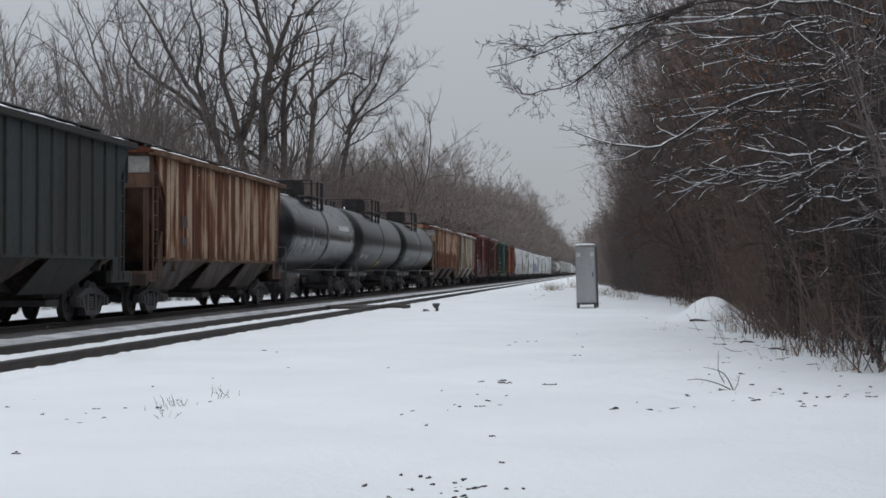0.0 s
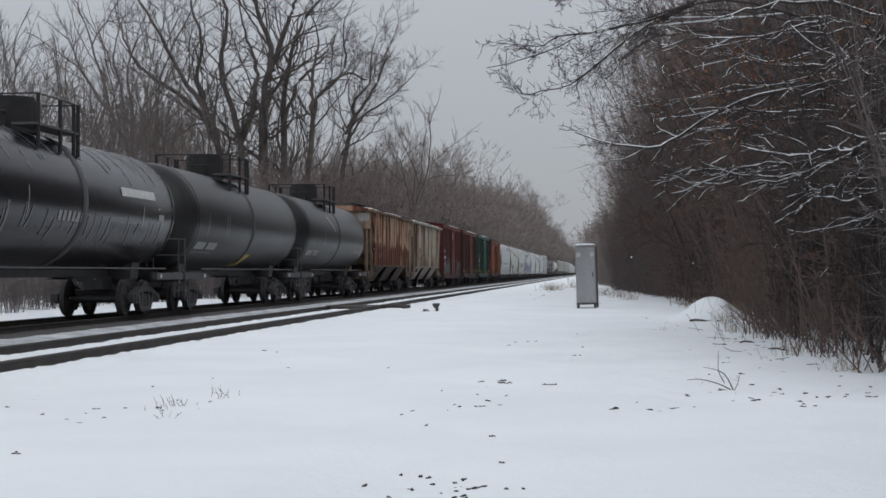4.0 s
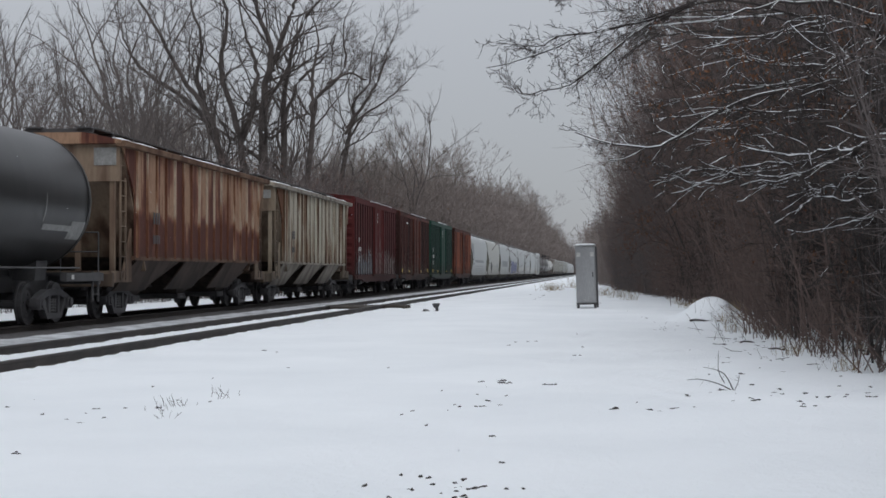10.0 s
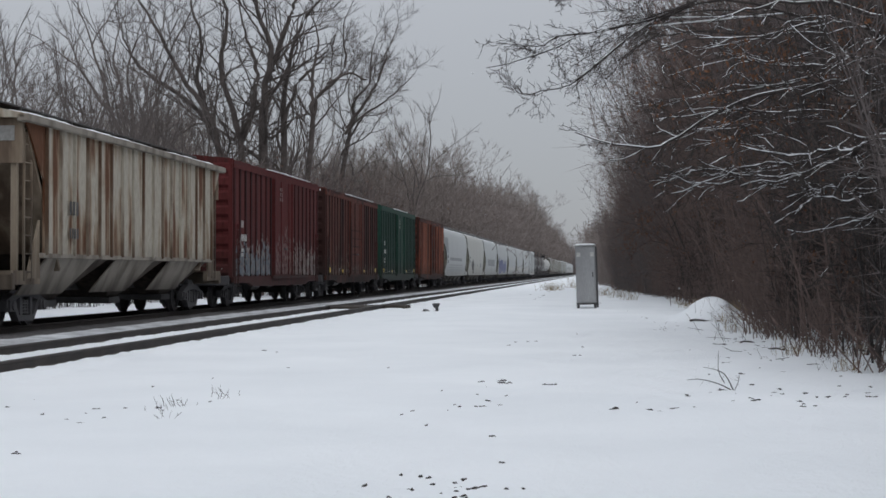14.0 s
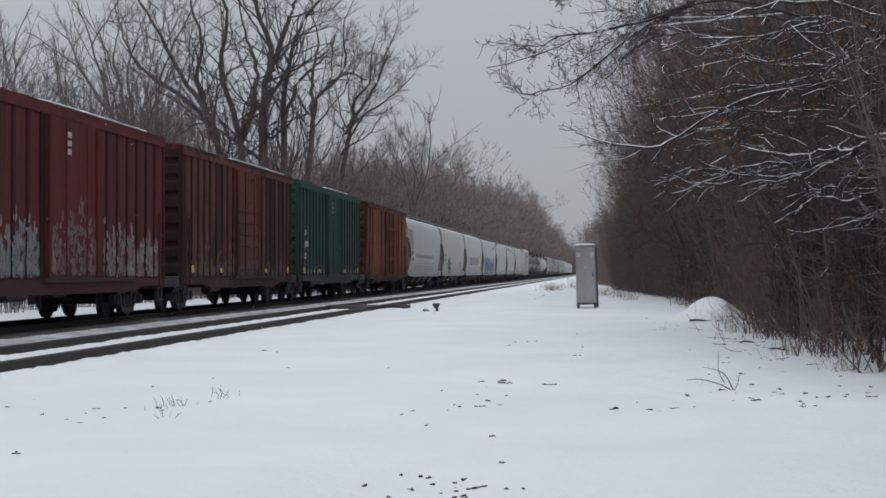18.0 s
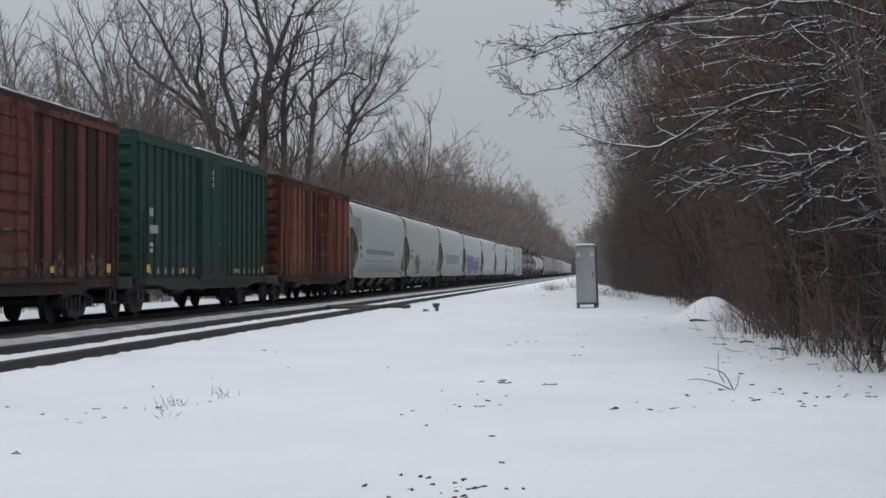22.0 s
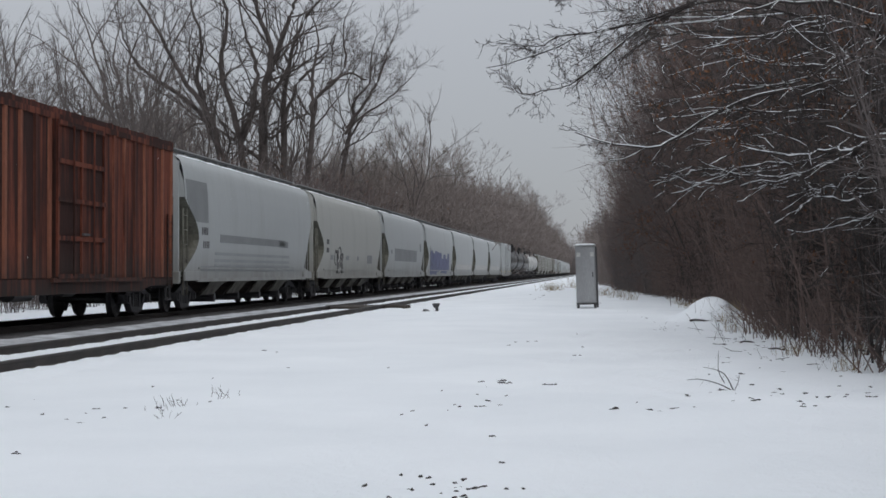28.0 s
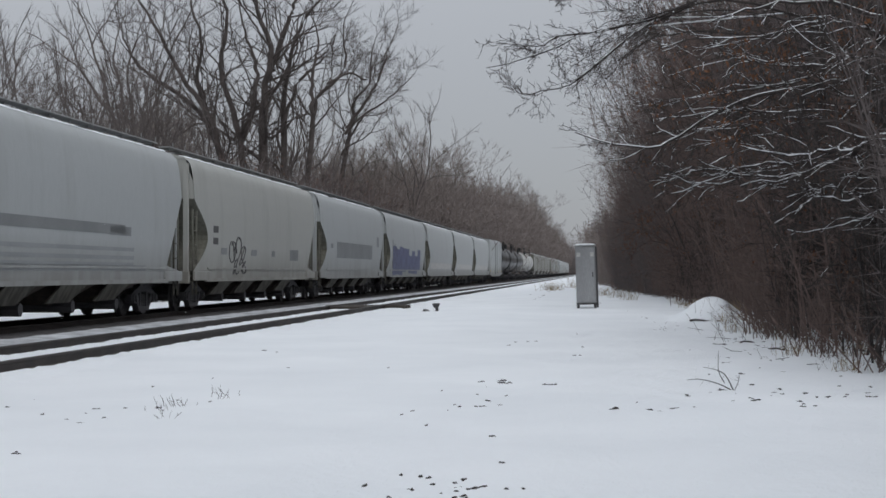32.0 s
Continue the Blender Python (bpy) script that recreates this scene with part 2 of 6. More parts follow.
def make_ground():
    xs = spread([(-2500, -200, 400), (-200, -30, 20), (-30, -15, 1.5), (-15, -6.6, 0.7), (-6.6, 6.0, 0.12), (6.0, 14, 0.8), (14, 200, 20), (200, 2500, 400)])
    ys = spread([(-2500, -300, 400), (-300, 0, 20), (0, 7, 1), (7, 30, 0.14), (30, 62, 0.3), (62, 120, 1.5), (120, 400, 20), (400, 2500, 200)])
    s = Shape()
    for y in ys:
        s.v += [(x, y, ground_z(x, y)) for x in xs]
    k = len(xs)
    s.f = [(j * k + i, j * k + i + 1, j * k + k + i + 1, j * k + k + i) for j in range(len(ys) - 1) for i in range(k - 1)]
    me = s.raw("ground", [SNOW])
    me.polygons.foreach_set("use_smooth", [True] * len(me.polygons))
    thing("ground", me, pose(0, 0, 0), "flat ground under a thin cover of fresh snow", "snow", kind="structure")


make_ground()


def rail_mesh(length):
    half = [(0.0, 0.0), (0.036, -0.004), (0.036, -0.036), (0.010, -0.050), (0.009, -0.135), (0.020, -0.145), (0.070, -0.160), (0.070, -0.172), (0.0, -0.172)]
    outline = half[:-1] + [(0.0, -0.172)] + [(-x, z) for x, z in half[1:-1]][::-1]
    return Shape().prism(outline, "y", 0, length).mesh("rail", RAIL_STEEL)


def make_track(x, label):
    base = new("railway_track")
    base.matrix_basis = pose(x, -320, 0)
    tagged(base, label, "railway track", "tracks", "structure")
    me = rail_mesh(1700)
    for side in (-1, 1):
        part("rail", me, base, pose(side * GAUGE, 0, 0))
    return base


far_track = make_track(TRACK_X, "rusty steel rails on dark ballast, carrying the freight train")
near_track = make_track(NEAR_X, "empty railway track with rusty rails half buried in snow")


def make_ballast():
    s = Shape()
    ys = spread([(-320, 20, 10), (20, 140, 0.35), (140, 1380, 20)])
    cross = (-2.1, -1.45, -1.1, -0.4, 0.4, 1.1, 1.35, 1.75)
    for y in ys:
        row = []
        for i, x in enumerate(cross):
            wob = 0.12 * noise.noise((x * 3, y * 0.9, 1)) if i in (0, 7) else 0
            z = -0.19 if i in (0, 7) else -0.135 + 0.02 * noise.noise((x * 4, y * 3, 5))
            row.append((x + wob, y, z))
        s.v += row
    k = len(cross)
    s.f = [(j * k + i, j * k + i + 1, j * k + k + i + 1, j * k + k + i) for j in range(len(ys) - 1) for i in range(k - 1)]
    thing("ballast_bed", s.raw("ballast_bed", [BALLAST]), pose(TRACK_X, 0, 0), "dark crushed-stone ballast swept clear of snow by trains", "ballast", kind="structure")


make_ballast()


def make_snow_banks():
    """Uneven snow that laps against the rails of both tracks."""
    ys = spread([(-60, 20, 4), (20, 130, 0.22), (130, 700, 12)])
    for x0, x1, top in ((NEAR_X + GAUGE + 0.055, NEAR_X + GAUGE + 0.75, -0.128), (NEAR_X - GAUGE + 0.05, NEAR_X + GAUGE - 0.07, -0.105), (TRACK_X + 1.55, NEAR_X - GAUGE - 0.06, -0.125)):
        s = Shape()
        k = 7
        for y in ys:
            for i in range(k):
                f = i / (k - 1)
                x = x0 + (x1 - x0) * f
                edge = 0.07 * noise.noise((y * 1.3, x0, 2)) + 0.05 * noise.noise((y * 4.1, x0, 5))
                z = top + 0.022 * noise.noise((x * 3, y * 2.2, 4)) + 0.03 * noise.noise((y * 3.3, x0, 8))
                if i in (0, k - 1):
                    z = -0.172
                    x += edge if i else edge * (1 if x0 > NEAR_X else 0.5)
                elif i == 1:
                    x += edge * 0.7
                s.v.append((x, y, min(z, -0.055)))
        s.f = [(j * k + i, j * k + i + 1, j * k + k + i + 1, j * k + k + i) for j in range(len(ys) - 1) for i in range(k - 1)]
        me = s.raw("snow_bank", [GRIMY_SNOW if x0 < NEAR_X - 2 else SNOW])
        me.polygons.foreach_set("use_smooth", [True] * len(me.polygons))
        thing("snow_bank", me, pose(0, 0, 0), "uneven fresh snow lapping against the rails", "snow", kind="structure")


make_snow_banks()


# ---- trees ----
def sway(rng, d, amount):
    v = Vector((d.x + rng.gauss(0, amount), d.y + rng.gauss(0, amount), d.z + rng.gauss(0, amount)))
    v.normalize()
    return v


def grow(s, rng, p, d, length, r, level, cfg, store=None):
    """One limb with its side limbs; cfg holds, per level, how many and how long."""
    steps = cfg["steps"][level]
    pts, radii, dirs = [p.copy()], [r], [d.copy()]
    up = cfg["up"][level]
    q = p.copy()
    dd = d.copy()
    for i in range(steps):
        dd = sway(rng, dd, cfg["wobble"][level])
        dd.z += up
        dd.normalize()
        q = q + dd * (length / steps)
        pts.append(q.copy())
        radii.append(max(r * (1 - (1 - cfg["taper"]) * (i + 1) / steps), cfg["thin"]))
        dirs.append(dd.copy())
    if level + 1 >= len(cfg["steps"]):
        s.spike(p, pts[-1], r)
        return
    s.tube(pts, radii, cfg["sides"][level])
    if store is not None and level <= cfg.get("snow_level", 9):
        store.append((pts, radii, level))
    n = cfg["kids"][level]
    for k in range(n):
        f = cfg["from"][level] + (1 - cfg["from"][level]) * (k + rng.random()) / n
        i = min(int(f * steps), steps - 1)
        g = f * steps - i
        base = pts[i].lerp(pts[i + 1], g)
        a = rng.uniform(0, 2 * math.pi)
        ax = dirs[i].orthogonal()
        ax.normalize()
        side = ax * math.cos(a) + dirs[i].cross(ax) * math.sin(a)
        ang = radians(rng.uniform(*cfg["angle"][level]))
        cd = dirs[i] * math.cos(ang) + side * math.sin(ang)
        cd.normalize()
        rr = max((radii[i] * (1 - g) + radii[i + 1] * g) * rng.uniform(0.5, 0.75), cfg["thin"])
        ll = length * cfg["ratio"][level] * rng.uniform(0.6, 1.15) * (1.15 - 0.55 * f)
        grow(s, rng, base, cd, ll, rr, level + 1, cfg, store)


def plant(meshes, m, label, group=""):
    t = new("tree")
    t.matrix_basis = m
    tagged(t, label, "tree", group)
    part("trunk", meshes[0], t)
    part("crown", meshes[1], t)
    return t


def fork(s, rng, p, d, length, r, depth, o, trunk=None):
    """A limb that bends from side to side, carries fine side twigs and forks in two at its end."""
    steps = 4 if depth > 2 else 3
    pts, radii = [p.copy()], [r]
    q, dd = p.copy(), d.copy()
    for i in range(steps):
        dd = sway(rng, dd, o["crook"])
        dd.z += o["up"]
        dd.normalize()
        q = q + dd * (length / steps)
        pts.append(q.copy())
        radii.append(max(r * (1 - 0.12 * (i + 1) / steps), o["thin"]))
    (trunk if trunk is not None and depth >= o["depth"] - 1 else s).tube(pts, radii, 7 if r > 0.12 else 5 if r > 0.04 else 3)
    if depth <= o["depth"] - 3:
        for _ in range(o["twigs"]):
            f = rng.uniform(0.1, 1) * (steps - 0.01)
            i = int(f)
            b = pts[i].lerp(pts[i + 1], f - i)
            t = sway(rng, dd + Vector((0, 0, 0.35)), 0.55)
            ln = rng.uniform(0.5, 1.3) * o["twig"]
            s.spike(b, b + t * ln, o["thin"] * 0.8)
            for _k in range(3):
                m = b + t * ln * rng.uniform(0.2, 0.8)
                s.spike(m, m + sway(rng, t, 0.42) * ln * rng.uniform(0.3, 0.6), o["thin"] * 0.6)
    if depth == 0:
        for _ in range(4):
            t = sway(rng, dd, 0.33)
            s.spike(q, q + t * o["twig"] * rng.uniform(0.5, 1.2), o["thin"] * 0.7)
        return
    ax = dd.orthogonal()
    ax.normalize()
    a = rng.uniform(0, 6.28)
    side = ax * math.cos(a) + dd.cross(ax) * math.sin(a)
    for sign, (lo, hi), rk, lk in ((1, o["main"], 0.86, 0.87), (-1, o["other"], 0.70, 0.76)):
        if sign < 0 and rng.random() < o["skip"]:
            continue
        ang = radians(rng.uniform(lo, hi))
        cd = dd * math.cos(ang) + side * (sign * math.sin(ang))
        cd.normalize()
        fork(s, rng, q, cd, length * lk * rng.uniform(0.8, 1.15), max(radii[-1] * rk * rng.uniform(0.92, 1.1), o["thin"]), depth - 1, o, trunk)


def forked_tree(seed, height, radius, stems=1, lean=0.1, bark=None, depth=8, **more):
    """A trunk that forks again and again into a rounded crown of crooked limbs: two meshes, trunk and crown."""
    rng = random.Random(seed)
    o = dict(depth=depth, crook=0.12, up=0.05, thin=0.010, twigs=2, twig=0.8, main=(6, 20), other=(24, 42), skip=0.06)
    o.update(more)
    trunk, crown = Shape(), Shape()
    turn = rng.uniform(0, 6.28)
    unit = height / sum(0.84 ** k for k in range(depth + 1)) * 1.04
    for k in range(stems):
        a = turn + 6.28 * k / stems + rng.uniform(-0.5, 0.5)
        tilt = lean * rng.uniform(0.6, 1.3)
        d = Vector((math.cos(a) * tilt, math.sin(a) * tilt, 1))
        d.normalize()
        fork(crown, rng, Vector((0, 0, -0.3)), d, unit * rng.uniform(0.85, 1.2), radius * (1 if k == 0 else rng.uniform(0.6, 0.9)), depth, o, trunk)
    b = bark or BARK
    return trunk.mesh("trunk", b, True), crown.raw("crown", [b])


def line_trees():
    rng = random.Random(11)
    kinds = [forked_tree(100 + i, 15.0, 0.17, 1 + (i % 3 == 2), 0.16, BARK, depth=7, other=(22, 38), up=0.06, skip=0.22, thin=0.011, twigs=1) for i in range(5)]
    pale = [forked_tree(140 + i, 15.0, 0.17, 1 + i % 2, 0.16, BARK_HAZED, depth=7, other=(22, 40), up=0.05, skip=0.1, thin=0.015, twigs=3, twig=1.0) for i in range(4)]
    label = "bare grey-brown deciduous tree in the wood behind the tracks"
    # rows along the far side of the tracks: offset from the camera's line, start, end, step, height
    for off, y0, y1, step, hh in ((20.5, 146, 215, 7.0, 15.8), (20.5, 215, 300, 8.0, 17.0), (20.5, 300, 640, 8.0, 21.0), (25.0, 130, 225, 8.0, 17.0), (25.0, 225, 300, 8.0, 18.0), (25.0, 300, 600, 8.0, 22.0), (27.5, 104, 128, 5.0, 15.5), (21.5, 112, 140, 7.0, 12.0), (31.0, 86, 130, 6.5, 13.0), (31.0, 130, 430, 9.0, 16.0),
                                  (36.0, 93, 135, 5.6, 16.0), (42.0, 106, 170, 5.6, 19.0), (49.0, 122, 200, 7.0, 22.5)):
        y = y0
        while y < y1:
            k = rng.randrange(20)
            sc = hh / 15.0 * rng.uniform(0.78, 1.04)
            m = pose(-off + rng.uniform(-1.8, 1.8), y, 0.3, rng.uniform(-3, 3), rng.uniform(-3, 3), rng.uniform(0, 360)) @ Matrix.Scale(sc, 4)
            plant(pale[k % 4] if y > 150 else kinds[k % 5], m, label, "wood behind the tracks")
            y += step * rng.uniform(0.6, 1.4) * (1 if y < 300 else 1.5)
    return kinds


def smooth_line(points, steps):
    """Points along a smooth curve through a few places."""
    ps = [points[0] * 2 - points[1], *points, points[-1] * 2 - points[-2]]
    n = len(points) - 1
    found = []
    for k in range(steps + 1):
        f = min(k / steps * n, n - 1e-6)
        i, g = int(f), f - int(f)
        a, b, c, d = ps[i:i + 4]
        found.append(0.5 * (2 * b + (c - a) * g + (2 * a - 5 * b + 4 * c - d) * g * g + (3 * b - a - 3 * c + d) * g ** 3))
    return found


def stemmed_tree(seed, x, y, stems, label):
    """A tree of several great stems. Each stem: its thickness at the foot, and the places (along x, height) that it passes on its way up."""
    rng = random.Random(seed)
    o = dict(depth=9, crook=0.14, up=0.045, thin=0.011, twigs=2, twig=1.0, main=(8, 24), other=(26, 50), skip=0.16)
    trunk, crown = Shape(), Shape()
    for r, places in stems:
        away = rng.uniform(-0.18, 0.18)
        z0 = places[0][1]
        line = smooth_line([Vector((px - x, (z - z0) * away, z - 0.4)) for px, z in places], 18)
        line = [q + Vector((rng.gauss(0, 0.05), rng.gauss(0, 0.05), 0)) * (i > 0) for i, q in enumerate(line)]
        radii = [max(r * (1 - 0.8 * (i / 18) ** 0.9), 0.03) for i in range(19)]
        trunk.tube(line, radii, 8)
        n = max(4, round((line[-1] - line[0]).length * 0.72))
        for k in range(n):
            f = 0.2 + 0.78 * (k + rng.random()) / n
            i = min(int(f * 18), 17)
            if line[i].z < 6.5:
                continue
            d = (line[i + 1] - line[i]).normalized()
            ax = d.orthogonal().normalized()
            a = rng.uniform(0, 6.28)
            side = ax * math.cos(a) + d.cross(ax) * math.sin(a)
            ang = radians(rng.uniform(28, 62))
            fork(crown, rng, line[i].copy(), (d * math.cos(ang) + side * math.sin(ang)).normalized(), min(max(radii[i] * 11, 0.6), 2.1) * rng.uniform(0.75, 1.15), max(radii[i] * rng.uniform(0.25, 0.45), 0.025), 3, o)
        fork(crown, rng, line[-1].copy(), (line[-1] - line[-2]).normalized(), min(1.3, 0.5 + r * 3), radii[-1] * 0.8, 3, o)
    plant((trunk.mesh("trunk", BARK_LIMB, True), crown.raw("crown", [BARK_LIMB])), pose(x, y, 0.4), label, "wood behind the tracks")


KINDS = line_trees()
stemmed_tree(7, -25.0, 119, [
    (0.46, ((-24.9, 0), (-24.9, 7.6), (-25.0, 11.8), (-24.7, 15.2), (-24.3, 17.8), (-25.3, 20.8), (-25.6, 24.2))),
    (0.26, ((-24.5, 16.2), (-23.4, 19.5), (-22.6, 21.6), (-21.7, 24.1))),
    (0.36, ((-25.6, 0), (-26.2, 7.6), (-26.9, 12.3), (-27.9, 16.1), (-27.4, 19.9), (-28.2, 23.4))),
    (0.24, ((-26.7, 11.0), (-25.8, 14.4), (-25.7, 16.5), (-26.6, 19.1), (-27.2, 21.6))),
    (0.33, ((-26.6, 0), (-27.9, 8.4), (-29.0, 12.9), (-31.0, 15.7), (-32.8, 19.2), (-34.7, 22.2))),
    (0.27, ((-27.0, 5.5), (-28.2, 9.6), (-30.6, 13.6), (-34.5, 16.4), (-36.0, 18.1), (-37.1, 20.7))),
    (0.34, ((-24.2, 0), (-23.7, 7.6), (-23.9, 13.5), (-23.6, 16.9), (-22.6, 20.3), (-20.6, 22.8))),
    (0.18, ((-23.8, 11.6), (-22.6, 15.2), (-21.1, 16.9), (-20.4, 17.5))),
    (0.24, ((-28.3, 10.0), (-29.4, 12.4), (-30.3, 15.7), (-30.1, 18.7), (-31.0, 21.7), (-30.8, 23.8)))], "tall many-stemmed bare tree rising over the wood")
for x, y, sc, turn in ((-30.6, 114, 1.5, 71), (-33.4, 115, 1.45, 203), (-38.5, 119, 1.2, 10)):
    plant(KINDS[turn % 5], pose(x, y, 0.3, 0, 0, turn) @ Matrix.Scale(sc, 4), "tall slender bare tree in the wood behind the tracks", "wood behind the tracks")
stemmed_tree(19, -21.4, 117, [
    (0.28, ((-21.6, 0), (-21.5, 7.0), (-21.2, 10.8), (-21.0, 13.1), (-20.6, 14.3), (-19.4, 15.3), (-18.7, 16.7), (-18.9, 18.9))),
    (0.17, ((-21.0, 12.8), (-21.0, 15.8), (-20.6, 17.9), (-21.1, 20.4))),
    (0.12, ((-19.9, 15.0), (-18.2, 15.8), (-17.1, 15.3), (-16.3, 17.0)))], "bare tree with crooked forked limbs behind the line")
stemmed_tree(23, -19.6, 121, [
    (0.24, ((-19.9, 0), (-19.7, 7.2), (-19.2, 11.7), (-18.9, 13.2), (-18.7, 14.5), (-17.7, 15.8), (-17.5, 18.6))),
    (0.15, ((-19.1, 12.0), (-17.1, 14.9), (-16.2, 17.1), (-15.5, 19.2))),
    (0.12, ((-19.2, 11.6), (-17.9, 13.0), (-15.8, 14.4), (-14.1, 16.0))),
    (0.11, ((-19.5, 10.0), (-17.9, 13.0), (-17.3, 14.1)))], "slender bare tree with limbs spread towards the line")


# ---- thickets ----
def thicket_mesh(seed, length, depth, height, stems, leaves, twig, twigs=12, thin=0.009, lean=0.12):
    rng = random.Random(seed)
    s = Shape()
    for _ in range(stems):
        p = Vector((rng.uniform(-depth / 2, depth / 2), rng.uniform(-length / 2, length / 2), -0.3))
        h = height * rng.uniform(0.35, 1.0)
        d = Vector((rng.gauss(0, lean), rng.gauss(0, lean), 1))
        d.normalize()
        pts, q = [p], p
        for i in range(3):
            d = sway(rng, d, 0.12)
            q = q + d * h / 3
            pts.append(q)
        r = rng.uniform(0.008, 0.024)
        s.tube(pts, [max(r * (1 - i * 0.26), thin) for i in range(4)], 3)
        for _k in range(twigs):
            f = rng.uniform(0.08, 1) * 2.99
            i = int(f)
            b = pts[i].lerp(pts[i + 1], f - i)
            t = Vector((rng.gauss(0, 0.6), rng.gauss(0, 0.6), rng.uniform(-0.15, 0.9)))
            t.normalize()
            ln = rng.uniform(0.4, 1.25) * height / 6
            bend = b + t * ln * 0.5
            s.spike(b, bend + t * (ln * 0.15), thin)
            s.spike(bend, bend + sway(rng, t, 0.35) * ln * 0.6, thin * 0.8)
            for _j in range(2):
                m = b + t * ln * rng.uniform(0.15, 0.55)
                s.spike(m, m + sway(rng, t, 0.55) * ln * 0.5, thin * 0.75)
    wood = len(s.f)
    for _ in range(leaves):
        c = Vector((rng.uniform(-depth / 2, depth / 2), rng.uniform(-length / 2, length / 2), rng.uniform(0.15, 0.95) * height))
        u = sway(rng, Vector((0, 0, -1)), 0.6) * rng.uniform(0.05, 0.11)
        w = u.orthogonal()
        w.normalize()
        w = w * rng.uniform(0.02, 0.04)
        n = len(s.v)
        s.v += [tuple(c), tuple(c + u * 0.5 + w), tuple(c + u), tuple(c + u * 0.5 - w)]
        s.f.append((n, n + 1, n + 2, n + 3))
    me = s.raw("thicket", [twig, LEAF])
    me.polygons.foreach_set("material_index", [0] * wood + [1] * leaves)
    return me


def right_edge(y):
    """Where the brush on the camera's side begins, across the tracks."""
    for (a, xa), (b, xb) in zip(EDGE, EDGE[1:]):
        if y <= b:
            return xa + (xb - xa) * (y - a) / (b - a)
    return EDGE[-1][1]


EDGE = ((15, 3.9), (24, 3.5), (32, 3.3), (45, 3.6), (60, 3.3), (80, 2.0), (110, 0.4), (170, -2.0), (300, -3.4), (700, -4.2))


def make_thickets():
    rng = random.Random(5)
    near = [thicket_mesh(300 + i, 5, 3.5, 5.5, 125, 650 if i % 2 else 220, (BARK_DARK, TWIG_RED, TWIG_GREY, TWIG_RED)[i], 15) for i in range(4)]
    deep = [thicket_mesh(310 + i, 8, 6, 10.0, 150, 260, (BARK_DARK, TWIG_RED, TWIG_GREY)[i], 14, 0.012) for i in range(3)]
    far = [thicket_mesh(320 + i, 14, 6, 7.0, 130, 40, TWIG_HAZED, 12, 0.022) for i in range(3)]
    label = "unseen leafless brush added behind the camera for reflections with a few dead leaves"
    y = 19.0
    while y < 112:
        e = right_edge(y)
        thing("brush", near[rng.randrange(4)], pose(e + 2.0, y, 0.1, 0, 0, rng.choice((0, 180))) @ Matrix.Scale(rng.uniform(0.85, 1.1), 4), label, "brush", "brush along the snow", "stuff")
        y += 4.2 if y < 50 else 5
    for off, y0, y1 in ((5.5, 22, 115), (10.5, 24, 110)):
        y = y0
        while y < y1:
            thing("brush", deep[rng.randrange(2) if y < 50 else rng.randrange(3)], pose(right_edge(y) + off, y, 0.3, 0, 0, rng.choice((0, 180))) @ Matrix.Scale(rng.uniform(0.9, 1.25), 4), label, "brush", "brush along the snow", "stuff")
            y += 7.5
    # taller saplings that fill the wood up to the crowns, and shrink as the wood draws away
    high = [thicket_mesh(330 + i, 9, 4.5, 13.0, 125, 500 if i else 200, TWIG_RED if i == 1 else TWIG_GREY, 20, 0.010, 0.07) for i in range(3)]
    for off, y0, y1 in ((3.7, 44, 150), (7.0, 46, 105)):
        y = y0
        while y < y1:
            tall = rng.uniform(0.92, 1.08) * (1.22 if 58 < y < 98 else 1 if y < 98 else max(0.5, 1.1 - (y - 98) / 75))
            thing("brush", high[rng.randrange(3)], pose(right_edge(y) + off, y, 0.2, 0, 0, rng.choice((0, 180))) @ Matrix.Scale(tall, 4), "tall bare saplings crowded together with some dead leaves", "brush", "brush along the snow", "stuff")
            y += 7.0
    y = 118
    while y < 700:
        sc = rng.uniform(0.8, 1.2)
        thing("brush", far[rng.randrange(3)], pose(right_edge(y) + 4.0, y, 0, 0, 0, rng.choice((0, 180))) @ Matrix.Scale(sc, 4), "leafless brush and saplings beside the line", "brush", "brush along the snow", "stuff")
        y += 13 if y < 260 else 30
    # the low brown brush along the far side of the tracks
    y = 36
    while y < 84:
        for off in (19.6, 22.6):
            thing("brush", near[rng.choice((0, 2))], pose(-off + rng.uniform(-0.4, 0.4), y, 0, 0, 0, rng.choice((0, 180))) @ Matrix.Scale(rng.uniform(0.48, 0.62), 4), "low brown undergrowth close behind the tracks", "brush", "undergrowth behind the tracks", "stuff")
        y += 4.5
    middle = [thicket_mesh(326 + i, 14, 6, 7.0, 130, 40, (TWIG_RED, TWIG_HAZED, TWIG_GREY)[i], 16, 0.014) for i in range(3)]
    y = 84
    while y < 640:
        for off in (19.0, 24.0)[:1 if y < 98 else 2]:
            thing("brush", (middle if y < 130 else far)[rng.randrange(3)], pose(-off + rng.uniform(-1, 1), y, 0.2, 0, 0, rng.choice((0, 180))) @ Matrix.Scale(rng.uniform(0.9, 1.2) if y < 98 else rng.uniform(1.05, 1.45) if y < 160 else rng.uniform(1.3, 1.8) if y < 220 else rng.uniform(1.7, 2.3), 4), "brown leafless undergrowth below the trees", "brush", "undergrowth behind the tracks", "stuff")
        y += 6 if y < 130 else 10 if y < 300 else 18


make_thickets()


